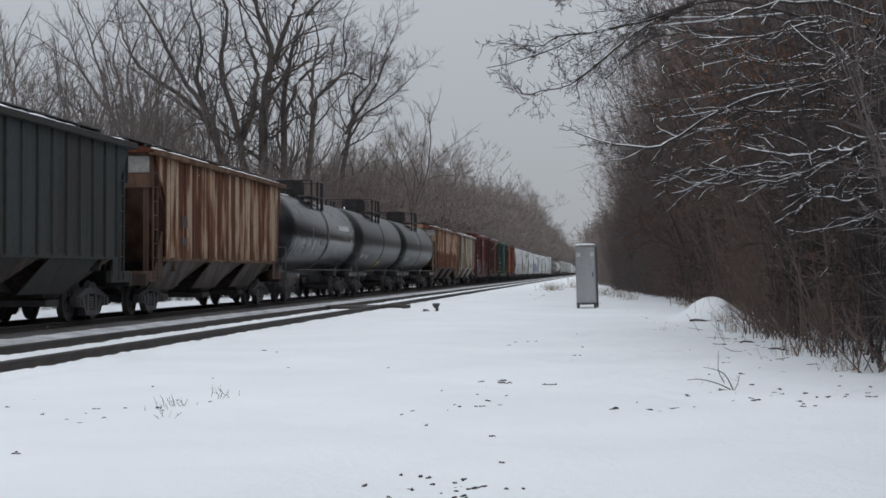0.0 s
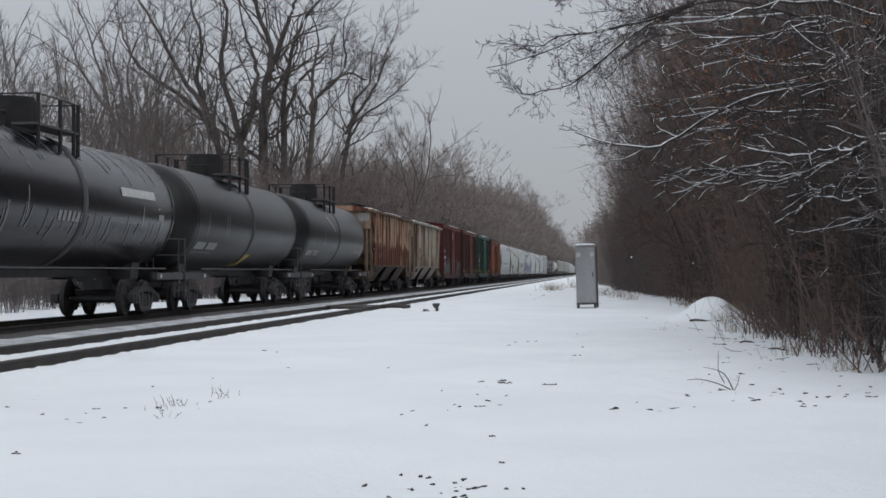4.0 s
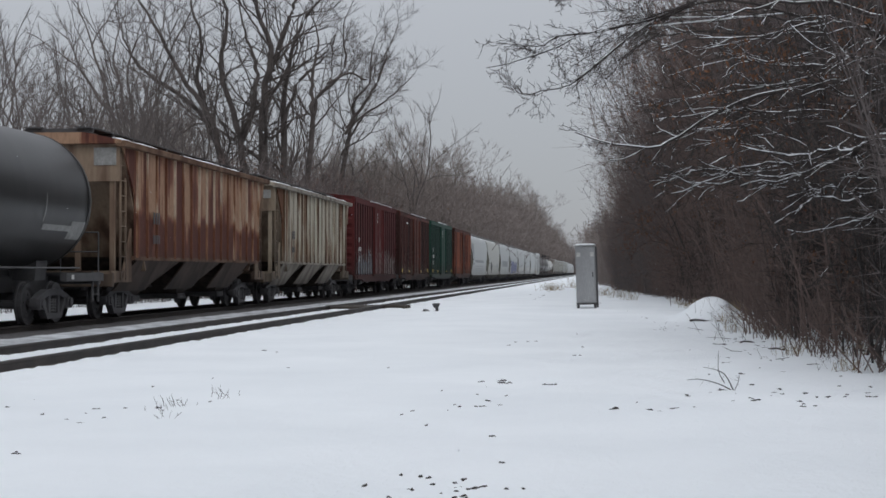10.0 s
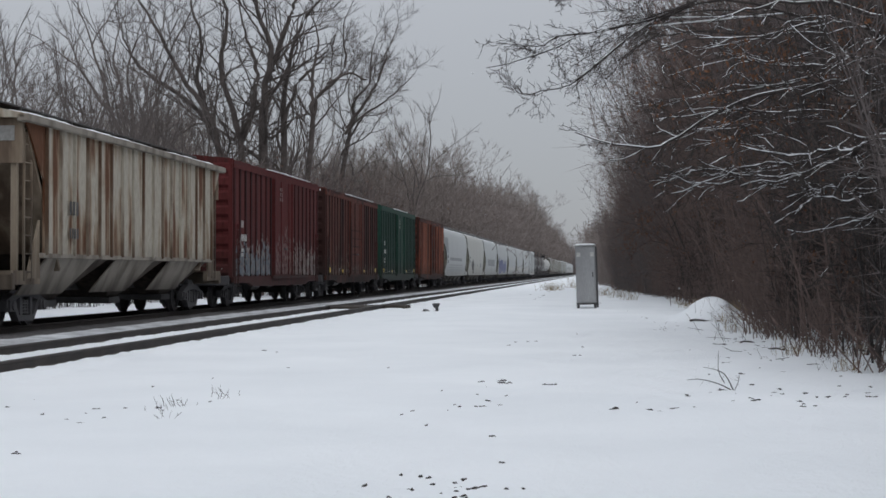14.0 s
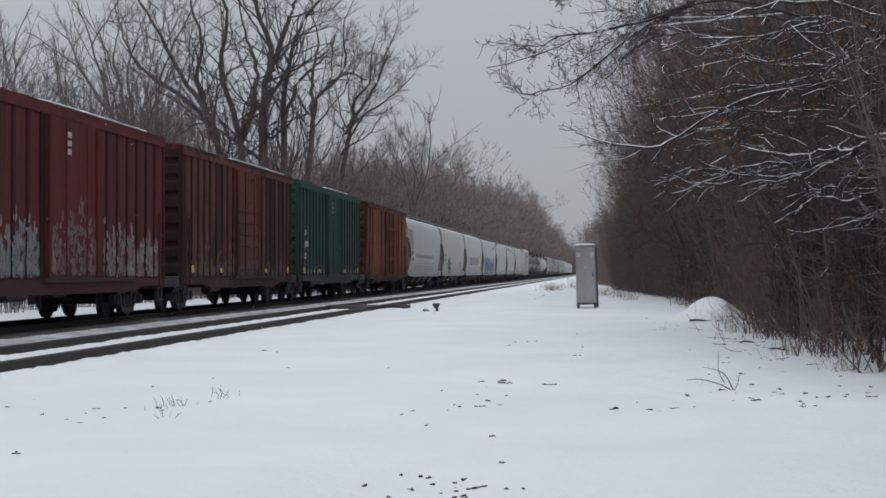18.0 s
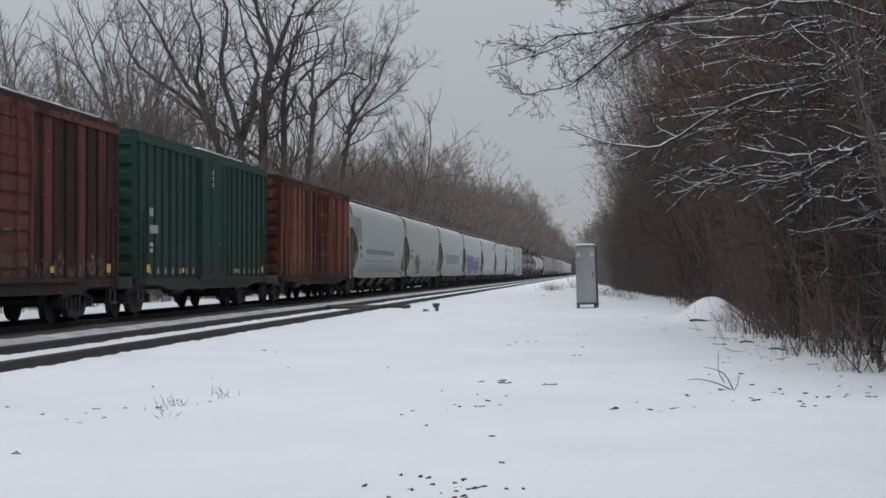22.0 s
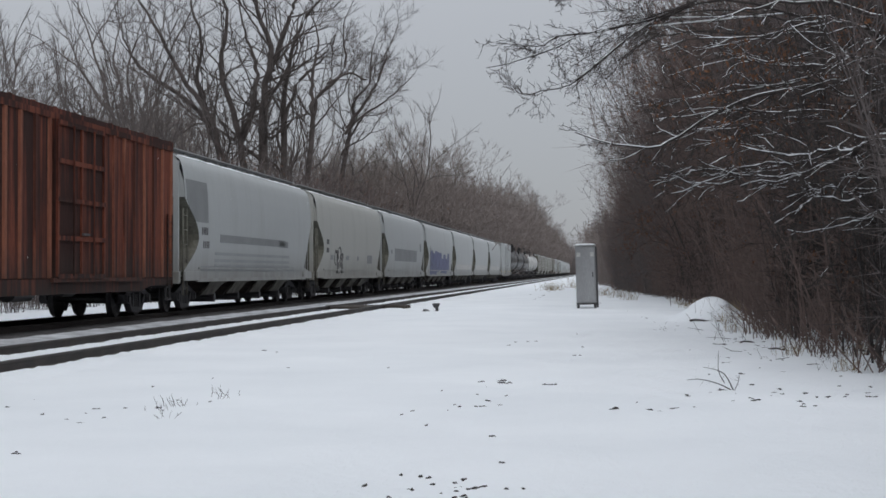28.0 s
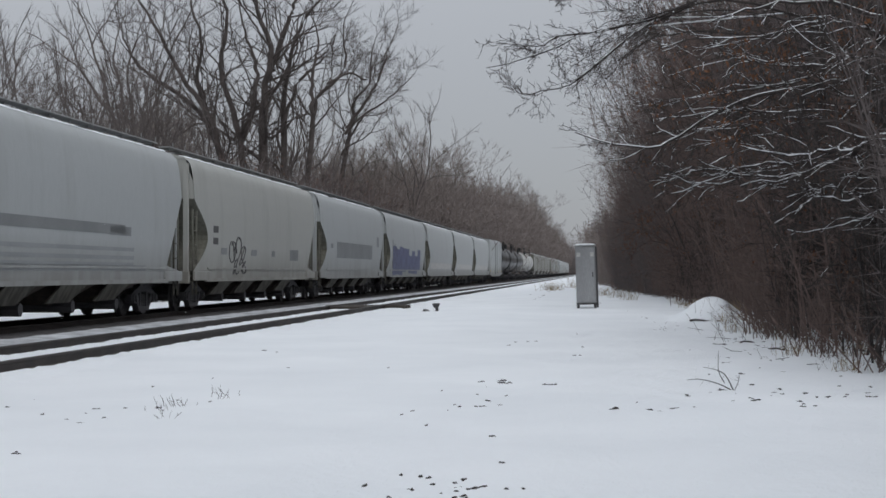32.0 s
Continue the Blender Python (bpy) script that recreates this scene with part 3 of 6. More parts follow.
def behind_camera():
    """Unseen wood added behind the camera, both sides of the line, for tank reflections."""
    rng = random.Random(77)
    coarse = thicket_mesh(340, 14, 7, 9.0, 90, 0, TWIG_GREY, 9, 0.026)
    y = -150
    while y < 14:
        for x in (7.5, 13.0):
            thing("brush", coarse, pose(x, y, 0.2, 0, 0, rng.choice((0, 180))) @ Matrix.Scale(rng.uniform(0.9, 1.2), 4), "unseen leafless brush added behind the camera for reflections", "brush", "brush along the snow", "stuff")
        thing("brush", coarse, pose(-24, y, 0.4, 0, 0, rng.choice((0, 180))) @ Matrix.Scale(rng.uniform(0.9, 1.2), 4), "brown leafless undergrowth below the trees", "brush", "undergrowth behind the tracks", "stuff")
        plant(KINDS[rng.randrange(len(KINDS))], pose(11 + rng.uniform(-2, 3), y + 5, 0.2, 0, 0, rng.uniform(0, 360)), "dark bare tree among the brush beside the snow", "wood beside the snow")
        y += 13


behind_camera()


def right_trees():
    rng = random.Random(21)
    label = "dark bare tree among the brush beside the snow"
    kinds = [forked_tree(500 + i, 14.0, 0.16, 1, 0.1, BARK_DARK, depth=7, thin=0.008, twigs=3, main=(4, 12), other=(14, 26), up=0.10) for i in range(3)]
    for off, y0, y1, step in ((5.2, 62, 100, 8.0), (8.0, 30, 105, 8.5), (12.5, 26, 115, 10), (17, 34, 120, 12)):
        y = y0
        while y < y1:
            plant(kinds[rng.randrange(3)], pose(right_edge(y) + off + rng.uniform(-0.8, 0.8), y, 0.2, rng.uniform(-4, 4), rng.uniform(-4, 4), rng.uniform(0, 360)) @ Matrix.Scale(rng.uniform(0.85, 1.25), 4), label, "wood beside the snow")
            y += step * rng.uniform(0.7, 1.3)
    y = 135
    while y < 520:
        plant(kinds[rng.randrange(3)], pose(right_edge(y) + 3 + rng.uniform(0, 5), y, 0, 0, 0, rng.uniform(0, 360)) @ Matrix.Scale(rng.uniform(0.5, 0.75), 4), label, "wood beside the snow")
        y += 14 * rng.uniform(0.7, 1.4)


right_trees()


def far_wood():
    rng = random.Random(3)
    coarse = [thicket_mesh(350 + i, 26, 10, 13.0, 150, 0, TWIG_GREY if i else TWIG_HAZED, 12, 0.05) for i in range(2)]
    label = "hazy mass of bare trees and brush far down the line"
    y = 620
    while y < 1090:
        for off in (18.5, 24.0):
            thing("brush", coarse[rng.randrange(2)], pose(-off + rng.uniform(-1, 1), y, 0, 0, 0, rng.choice((0, 180))) @ Matrix.Scale(rng.uniform(0.95, 1.3), 4), label, "brush", "distant wood", "stuff")
        y += 24
    for x in range(-70, 60, 11):
        thing("brush", coarse[rng.randrange(2)], pose(x, 1110 + rng.uniform(-8, 8), 0, 0, 0, 90 + rng.uniform(-20, 20)) @ Matrix.Scale(rng.uniform(0.85, 1.1), 4), label, "brush", "distant wood", "stuff")
        plant(KINDS[rng.randrange(len(KINDS))], pose(x + rng.uniform(-3, 3), 1130 + rng.uniform(-20, 30), 0, 0, 0, rng.uniform(0, 360)) @ Matrix.Scale(rng.uniform(0.8, 1.15), 4), "bare tree in the distant wood that closes the line", "distant wood")


far_wood()


# ---- trees that reach out over the snow ----
LIMB = dict(steps=(18, 7, 4, 1), kids=(13, 7, 6), ratio=(0.30, 0.5, 0.5), angle=((22, 58), (25, 60), (25, 60)), up=(0.012, 0.01, 0.02, 0.0), wobble=(0.2, 0.24, 0.28, 0.2), taper=0.25, thin=0.0042,
            sides=(6, 5, 4, 3), snow_level=2, **{"from": (0.22, 0.12, 0.12)})


def reaching_limb(s, rng, places, y, r, store, crowd=2.3):
    """A long crooked limb that passes a few places (across, height), with its side limbs."""
    line = smooth_line([Vector((px, y * 0.03 * math.sin(i * 1.7 + places[0][1]), z)) for i, (px, z) in enumerate(places)], 18)
    line = [q + Vector((rng.gauss(0, 0.012), rng.gauss(0, 0.04), rng.gauss(0, 0.014))) for q in line]
    radii = [max(r * (1 - 0.78 * i / 18), 0.007) for i in range(19)]
    s.tube(line, radii, 6)
    store.append((line, radii, 0))
    total = sum((b - a).length for a, b in zip(line, line[1:]))
    n = round(total * crowd * min(1.0, r / 0.026))
    for k in range(n):
        f = 0.25 + 0.75 * (k + rng.random()) / n
        i = min(int(f * 18), 17)
        d = (line[i + 1] - line[i]).normalized()
        side = Vector((0, rng.choice((-1, 1)), rng.uniform(-0.55, 0.5))).normalized()
        ang = radians(rng.uniform(22, 60))
        grow(s, rng, line[i].copy(), (d * math.cos(ang) + side * math.sin(ang)).normalized(), rng.uniform(0.5, 1.35) * (1.2 - 0.5 * f), max(radii[i] * 0.5, 0.0055), 1, LIMB, store)


def reaching_tree(seed, x, y, height, radius, limbs, snowy, label, crowd=2.3):
    """limbs: thickness, and the places (across, height) that each passes on its way from the trunk."""
    rng = random.Random(seed)
    base = new("tree")
    ground = ground_z(x, y)
    base.matrix_basis = pose(x, y, ground)
    tagged(base, label, "tree", "trees reaching over the snow")
    s = Shape()
    pts = [Vector((0.15 * noise.noise((k * 0.6, seed, 0)), 0.15 * noise.noise((k * 0.6, seed, 9)), -0.3 + (height + 0.3) * k / 9)) for k in range(10)]
    s.tube(pts, [radius * (1.2 - 0.1 * k) for k in range(10)], 9)
    part("trunk", s.mesh("trunk", BARK_DARK, True), base)
    crown, runs = Shape(), []
    for thick, places in limbs:
        first = places[0]
        root = (x, first[1] - 0.25 * (x - first[0]))
        reaching_limb(crown, rng, [(px - x, z - ground) for px, z in (root, *places)], 1 + rng.random(), thick, runs, crowd)
    part("crown", crown.raw("crown", [BARK_DARK]), base)
    if snowy:
        cover = Shape()
        for pts, radii, level in runs:
            run_pts, run_r = [], []
            for k in range(len(pts)):
                q = pts[min(k + 1, len(pts) - 1)] - pts[max(k - 1, 0)]
                flat = abs(q.normalized().z) < 0.78
                if flat and rng.random() < snowy[level]:
                    r = radii[k]
                    run_pts.append(pts[k] + Vector((0, 0, r * 0.6 + 0.004)))
                    run_r.append(min(r * 0.45 + (0.007, 0.0046, 0.003)[level], 0.02) * rng.uniform(0.7, 1.15))
                if not flat or k == len(pts) - 1 or rng.random() > (0.93, 0.86, 0.6)[level]:
                    if len(run_pts) > 1:
                        run_r[0] *= 0.5
                        run_r[-1] *= 0.4
                        cover.tube(run_pts, run_r, 5)
                    run_pts, run_r = [], []
        part("limb_snow", cover.mesh("limb_snow", SNOW, True), base, None, "fresh snow lying along the limbs")["kind"] = "stuff"
    return base


def reaching_trees():
    label = "bare tree with long level limbs edged with fresh snow"
    reaching_tree(600, 5.6, 22.0, 8.0, 0.15, [
        (0.040, ((3.82, 2.77), (3.32, 2.73), (3.06, 2.78), (2.65, 2.69), (1.9, 2.81))), (0.036, ((3.82, 2.88), (3.32, 2.66), (2.95, 2.55), (2.57, 2.37), (2.24, 2.32))),
        (0.034, ((4.06, 2.24), (3.32, 2.08), (2.91, 2.13), (2.61, 1.87))), (0.032, ((4.06, 1.97), (3.54, 1.84), (3.17, 1.73))),
        (0.026, ((3.82, 2.96), (3.39, 2.62), (3.54, 2.54), (3.32, 2.32))), (0.028, ((3.82, 2.24), (3.32, 2.17), (3.09, 2.27), (2.5, 2.12)))], (1.0, 0.85, 0.2), label)
    reaching_tree(601, 6.0, 25.0, 9.5, 0.16, [
        (0.044, ((4.62, 4.84), (4.12, 5.06), (3.53, 5.24), (2.76, 5.23), (2.25, 5.15), (1.69, 4.95))), (0.042, ((4.79, 4.41), (4.28, 4.72), (4.03, 4.85), (3.61, 4.94), (3.23, 5.08))),
        (0.034, ((4.62, 4.28), (4.03, 4.16), (3.61, 3.99), (3.1, 3.81))), (0.032, ((4.62, 4.75), (4.16, 4.63), (3.78, 4.4), (3.61, 4.27))),
        (0.028, ((4.62, 3.81), (4.2, 3.9), (3.77, 3.56))), (0.030, ((4.45, 4.33), (3.78, 4.4), (3.52, 4.47)))], (1.0, 0.85, 0.2), label)
    reaching_tree(602, 5.9, 29.0, 10.0, 0.16, [
        (0.040, ((5.05, 5.2), (4.38, 5.55), (3.79, 5.54), (3.05, 5.37), (2.41, 5.3), (1.66, 5.31), (1.06, 5.11))), (0.046, ((5.36, 4.63), (3.79, 4.43), (2.9, 4.28), (2.21, 4.02), (1.36, 3.52), (1.01, 3.36), (0.3, 3.41), (-0.45, 3.61))),
        (0.036, ((5.04, 3.54), (3.69, 3.08), (2.8, 3.05), (2.0, 2.76), (1.31, 2.51))), (0.030, ((4.18, 3.95), (2.9, 3.96), (2.4, 4.0), (1.81, 3.97), (1.01, 3.83))),
        (0.032, ((3.88, 2.65), (2.5, 2.86), (1.81, 2.96), (1.41, 2.78))), (0.028, ((4.18, 4.75), (3.2, 4.81), (2.51, 4.85), (2.21, 4.57)))], (1.0, 0.85, 0.25), label)
    rng = random.Random(44)
    limbs = []
    for k in range(9):
        z, x1 = 2.95 + 2.9 * (k + rng.random()) / 9, rng.uniform(0.9, 2.1)
        limbs.append((0.024, ((4.8, z + 0.2), (3.6, z + rng.uniform(-0.1, 0.25)), (2.6, z + rng.uniform(-0.2, 0.15)), (x1, z - rng.uniform(0.0, 0.5)))))
    reaching_tree(604, 5.9, 33.0, 10.0, 0.16, limbs, (0.6, 0.6, 0.2), label, 3.0)
    reaching_tree(653, 4.6, 34.0, 11.0, 0.17, [
        (0.034, ((3.18, 7.52), (2.01, 6.77), (0.83, 6.35), (-0.23, 6.17), (-1.18, 5.75), (-2.38, 5.44))), (0.030, ((2.59, 6.82), (0.95, 6.25), (0.12, 5.61), (-0.59, 5.11), (-1.42, 4.9), (-1.76, 4.98))),
        (0.028, ((3.18, 7.17), (1.66, 6.69), (0.48, 6.26), (-0.83, 6.1), (-1.3, 5.9), (-2.14, 5.96))), (0.026, ((3.18, 7.64), (1.66, 7.07), (0.48, 6.86), (-0.35, 6.99), (-0.83, 6.82))),
        (0.024, ((2.82, 6.11), (1.42, 6.13), (0.71, 5.78), (0.24, 5.31), (-0.12, 5.34))), (0.022, ((2.9, 6.6), (1.5, 6.5), (0.7, 6.2), (0.1, 5.9), (-0.5, 5.5))),
        (0.02, ((2.9, 7.3), (1.8, 7.3), (1.0, 6.9), (0.3, 6.5)))], (0.25, 0.12, 0.0), "dark bare tree whose limbs hang out over the snow", 2.7)


reaching_trees()


def leafy_trees():
    """Young oaks that have kept some of their dead brown leaves."""
    rng = random.Random(52)
    for x, y, h, low in ((4.4, 32.0, 7.5, 3.6), (4.3, 60.0, 4.8, 1.0), (5.2, 27.5, 6.2, 2.4)):
        trunk, crown = Shape(), Shape()
        o = dict(depth=6, crook=0.12, up=0.05, thin=0.006, twigs=3, twig=0.4, main=(8, 22), other=(26, 48), skip=0.1)
        fork(crown, rng, Vector((0, 0, -0.2)), Vector((-0.1, 0, 1)).normalized(), h * 0.26, 0.05, 6, o, trunk)
        t = plant((trunk.mesh("trunk", BARK_DARK, True), crown.raw("crown", [BARK_DARK])), pose(x, y, ground_z(x, y)), "young oak holding some of its dead brown leaves", "wood beside the snow")
        tips = [v for v in crown.v[::7] if v[2] > low]
        leaves = Shape()
        for _ in range(900):
            c = Vector(rng.choice(tips)) + Vector((rng.gauss(0, 0.06), rng.gauss(0, 0.06), rng.gauss(0, 0.06)))
            u = sway(rng, Vector((0, 0, -1)), 0.6) * rng.uniform(0.05, 0.11)
            w = u.orthogonal().normalized() * rng.uniform(0.015, 0.032)
            n = len(leaves.v)
            leaves.v += [tuple(c), tuple(c + u * 0.5 + w), tuple(c + u), tuple(c + u * 0.5 - w)]
            leaves.f.append((n, n + 1, n + 2, n + 3))
        part("leaves", leaves.raw("leaves", [LEAF]), t, None, "curled dead brown oak leaves")["kind"] = "stuff"


leafy_trees()


WET_LITTER = plain("black_brown_wet_litter", (0.018, 0.016, 0.015), (0.05, 0.042, 0.038), 30.0, 0.8)


# ---- litter, weeds and sticks on the snow ----
def make_litter():
    """Dead leaves, clods and bits of twig scattered on the snow."""
    rng = random.Random(9)
    s = Shape()

    def pile(x, y, wide):
        """A few curled leaves and crumbs lying together, partly sunk in the snow."""
        for _ in range(2 + round(wide * 55)):
            px, py = x + rng.gauss(0, 0.3) * wide, y + rng.gauss(0, 0.55) * wide
            z = ground_z(px, py)
            ln, w = rng.uniform(0.3, 0.75) * min(wide, 0.07) + 0.008, rng.uniform(0.006, 0.013)
            a = rng.uniform(-0.9, 0.9) + rng.choice((0, 3.14))
            lift = rng.uniform(0.001, 0.009) * (0.6 + wide * 6)
            rings = []
            for f, k in ((0, 0.2), (0.3, 1.0), (0.65, 0.9), (1, 0.15)):
                c = Vector((px + math.cos(a) * ln * (f - 0.5), py + math.sin(a) * ln * (f - 0.5), z + lift * (1 - abs(f - 0.45) * rng.uniform(0.8, 2.0))))
                u = Vector((-math.sin(a), math.cos(a), rng.uniform(-0.5, 0.9))) * (w * k)
                n = Vector((0, 0, 0.002 + 0.003 * k))
                rings.append([c - u, c - n, c + u, c + n])
            s.loft(rings)

    def bit(x, y, ln, thick):
        """A bit of twig, one end sunk in the snow."""
        a = rng.uniform(-0.7, 0.7) + rng.choice((0, 3.14))
        d = Vector((math.cos(a), math.sin(a), rng.uniform(-0.1, 0.12)))
        p = Vector((x, y, ground_z(x, y) + thick * 0.7))
        m = p + d * ln * 0.5 + Vector((0, rng.uniform(-0.1, 0.1) * ln, rng.uniform(-0.02, 0.05) * ln))
        s.tube([p, m, m + sway(rng, d, 0.25) * ln * 0.5], [thick, thick * 0.9, thick * 0.4], 4, True)

    # x, y and width of each pile: along the old footprints, by the brush, and towards the track
    for x, y, wide in ((-2.86, 21.79, 0.031), (-1.71, 17.5, 0.025), (-1.4, 18.98, 0.04), (-1.37, 19.08, 0.033), (-1.29, 17.05, 0.024), (-1.18, 19.51, 0.11), (-1.13, 18.81, 0.092), (-1.05, 19.02, 0.053), (-0.62, 18.77, 0.066), (-0.55, 18.77, 0.066), (-1.4, 15.65, 0.022), (-1.33, 15.46, 0.033), (-1.15, 15.61, 0.066), (-1.12, 16.09, 0.045), (-1.73, 14.92, 0.031), (-1.45, 13.6, 0.024), (-0.85, 12.81, 0.045), (-0.66, 10.95, 0.031), (-1.25, 10.14, 0.021), (-1.13, 10.12, 0.036), (-1.07, 10.07, 0.028), (-0.85, 10.15, 0.036), (-0.9, 10.03, 0.028), (-1.12, 9.59, 0.024), (-1.41, 9.61, 0.027), (-0.78, 9.67, 0.102), (-0.7, 9.76, 0.048), (-0.81, 9.37, 0.059), (-0.9, 9.22, 0.045), (-0.72, 9.22, 0.045), (0.15, 15.04, 0.074)):
        pile(x, y, wide)
    for x, y, wide in ((0.92, 17.18, 0.048), (1.09, 17.6, 0.062), (1.37, 18.23, 0.064), (0.52, 15.2, 0.107), (0.69, 15.34, 0.054), (0.89, 15.36, 0.016), (-1.52, 29.4, 0.05), (-1.3, 29.5, 0.06), (-1.15, 29.6, 0.05), (-1.55, 28.0, 0.035), (-0.4, 25.2, 0.04), (-0.3, 25.1, 0.04), (-0.28, 27.6, 0.03), (-0.45, 32.5, 0.03), (1.54, 16.35, 0.126), (1.92, 18.02, 0.051), (2.04, 18.56, 0.052), (1.95, 17.52, 0.037), (1.77, 19, 0.053), (2, 16.39, 0.046), (1.99, 16.05, 0.045), (1.92, 15.52, 0.054), (2.05, 15.66, 0.027), (2.23, 17.71, 0.056), (2.35, 16.94, 0.048), (2.53, 16.96, 0.036), (2.82, 17.14, 0.072), (1.76, 20.43, 0.057), (2.15, 28.59, 0.14), (2.97, 20.23, 0.028), (3.09, 18.84, 0.033)):
        pile(x, y, wide)
    for x, y, wide in ((-5.74, 15.23, 0.032), (-4.82, 15.06, 0.042), (-4.5, 15.02, 0.032), (-4.35, 13.85, 0.029), (-4.14, 11.16, 0.039), (-5.05, 14.29, 0.02), (-4.19, 15.05, 0.053), (-5.49, 26.16, 0.055), (-5.16, 25.61, 0.036), (-4.22, 21.66, 0.038), (-4.66, 19.17, 0.027), (-5.01, 17.79, 0.025)):
        pile(x, y, wide)
    # thin scatters: middle x, y and spread, how many
    for cx, cy, sx, sy, n in ((-0.8, 9.6, 0.16, 0.25, 10), (-1.2, 16.5, 0.25, 1.6, 6), (1.7, 17.3, 0.7, 1.0, 8), (2.2, 24.0, 0.4, 2.5, 22), (2.4, 33.0, 0.5, 3.0, 26), (-4.6, 15.0, 0.7, 1.2, 8), (-3.1, 80, 0.4, 9, 8), (1.6, 40, 0.6, 4, 14)):
        for _ in range(n):
            x, y = rng.gauss(cx, sx), rng.gauss(cy, sy)
            if rng.random() < 0.4:
                bit(x, y, rng.uniform(0.02, 0.06) * (0.5 + y / 20), rng.uniform(0.0012, 0.0024) * (0.5 + y / 20))
            else:
                pile(x, y, rng.uniform(0.008, 0.03) * (0.6 + y / 30))
    for x, y, ln in ((2.6, 24.2, 0.5), (2.3, 26.5, 0.6), (2.9, 23.0, 0.45), (2.75, 27.8, 0.7), (2.5, 31.0, 0.8), (2.2, 34.5, 0.6)):
        bit(x, y, ln * 0.6, 0.005)
    thing("leaf_litter", s.mesh("leaf_litter", WET_LITTER), pose(0, 0, 0), "dark leaves, crumbs and twig ends scattered on the snow", "litter", kind="stuff")


make_litter()


def weed_mesh(seed, stems, height, spread, material, thick=0.004):
    rng = random.Random(seed)
    s = Shape()
    for _ in range(stems):
        p = Vector((rng.gauss(0, spread), rng.gauss(0, spread), -0.02))
        d = Vector((rng.gauss(0, 0.5), rng.gauss(0, 0.5), 1)).normalized()
        h = height * rng.uniform(0.5, 1.0)
        q = p + d * h * 0.5
        e = q + sway(rng, d, 0.25) * h * 0.5
        s.tube([p, q, e], [thick, thick * 0.8, thick * 0.5], 4)
        if rng.random() < 0.6:
            s.tube([q, q + sway(rng, d, 0.6) * h * 0.3], [thick * 0.7, thick * 0.4], 3)
    return s.raw("weeds", [material])


def make_weeds():
    rng = random.Random(15)
    tuft = [weed_mesh(700 + i, 5, 0.17, 0.06, BARK_DARK, 0.0026) for i in range(3)]
    straw = [weed_mesh(710 + i, 26, 0.45, 0.16, STRAW, 0.005) for i in range(3)]
    stalk = [weed_mesh(720 + i, 14, 1.5, 0.22, TWIG_RED, 0.009) for i in range(3)]
    for x, y in ((-4.13, 15.3), (-4.0, 15.25), (-3.9, 16.5), (-3.84, 16.2), (-3.84, 13.9), (-4.06, 14.7), (1.4, 34), (-0.05, 58)):
        thing("weed", tuft[rng.randrange(3)], pose(x, y, ground_z(x, y), 0, 0, rng.uniform(0, 360)) @ Matrix.Scale(rng.uniform(0.8, 1.3), 4), "thin brown weed stems poking out of the snow", "weed", "weeds in the snow", "stuff")
    for k in range(26):
        y = rng.uniform(21, 62)
        x = right_edge(y) - rng.uniform(-0.6, 0.7)
        thing("weed", straw[rng.randrange(3)], pose(x, y, ground_z(x, y), 0, 0, rng.uniform(0, 360)) @ Matrix.Scale(rng.uniform(0.4, 0.9), 4), "dry straw-coloured grass tuft at the edge of the brush", "grass tuft", "weeds in the snow", "stuff")
    for k in range(44):
        y = rng.uniform(18.5, 58)
        x = right_edge(y) + rng.uniform(-0.35, 1.2)
        thing("weed", stalk[rng.randrange(3)], pose(x, y, ground_z(x, y), 0, 0, rng.uniform(0, 360)) @ Matrix.Scale(rng.uniform(0.6, 1.3), 4), "upright brown weed stalks at the edge of the brush", "weed", "weeds in the snow", "stuff")
    wand = [weed_mesh(730 + i, 5, 0.7, 0.3, BARK_DARK, 0.0042) for i in range(3)]
    for k in range(24):
        y = rng.uniform(21, 44)
        x = right_edge(y) - rng.uniform(-0.3, 1.0) * (0.6 + y / 70)
        thing("weed", wand[rng.randrange(3)], pose(x, y, ground_z(x, y), 0, 0, rng.uniform(0, 360)) @ Matrix.Scale(rng.uniform(0.5, 1.2), 4), "sparse dark bare stems poking out of the snow", "weed", "weeds in the snow", "stuff")
    for x, y, sc in ((-3.4, 104, 1.7), (-3.0, 106, 1.6), (-2.6, 104, 1.5), (-2.9, 100, 1.3), (-0.4, 88, 1.6), (0.2, 80, 1.5), (0.9, 74, 1.4), (-1.2, 112, 2.0), (-1.9, 120, 2.2), (1.3, 68, 1.3)):
        thing("weed", straw[rng.randrange(3)], pose(x, y, ground_z(x, y), 0, 0, rng.uniform(0, 360)) @ Matrix.Scale(sc, 4), "tall dry straw-coloured weeds beside the line", "grass tuft", "weeds in the snow", "stuff")


make_weeds()


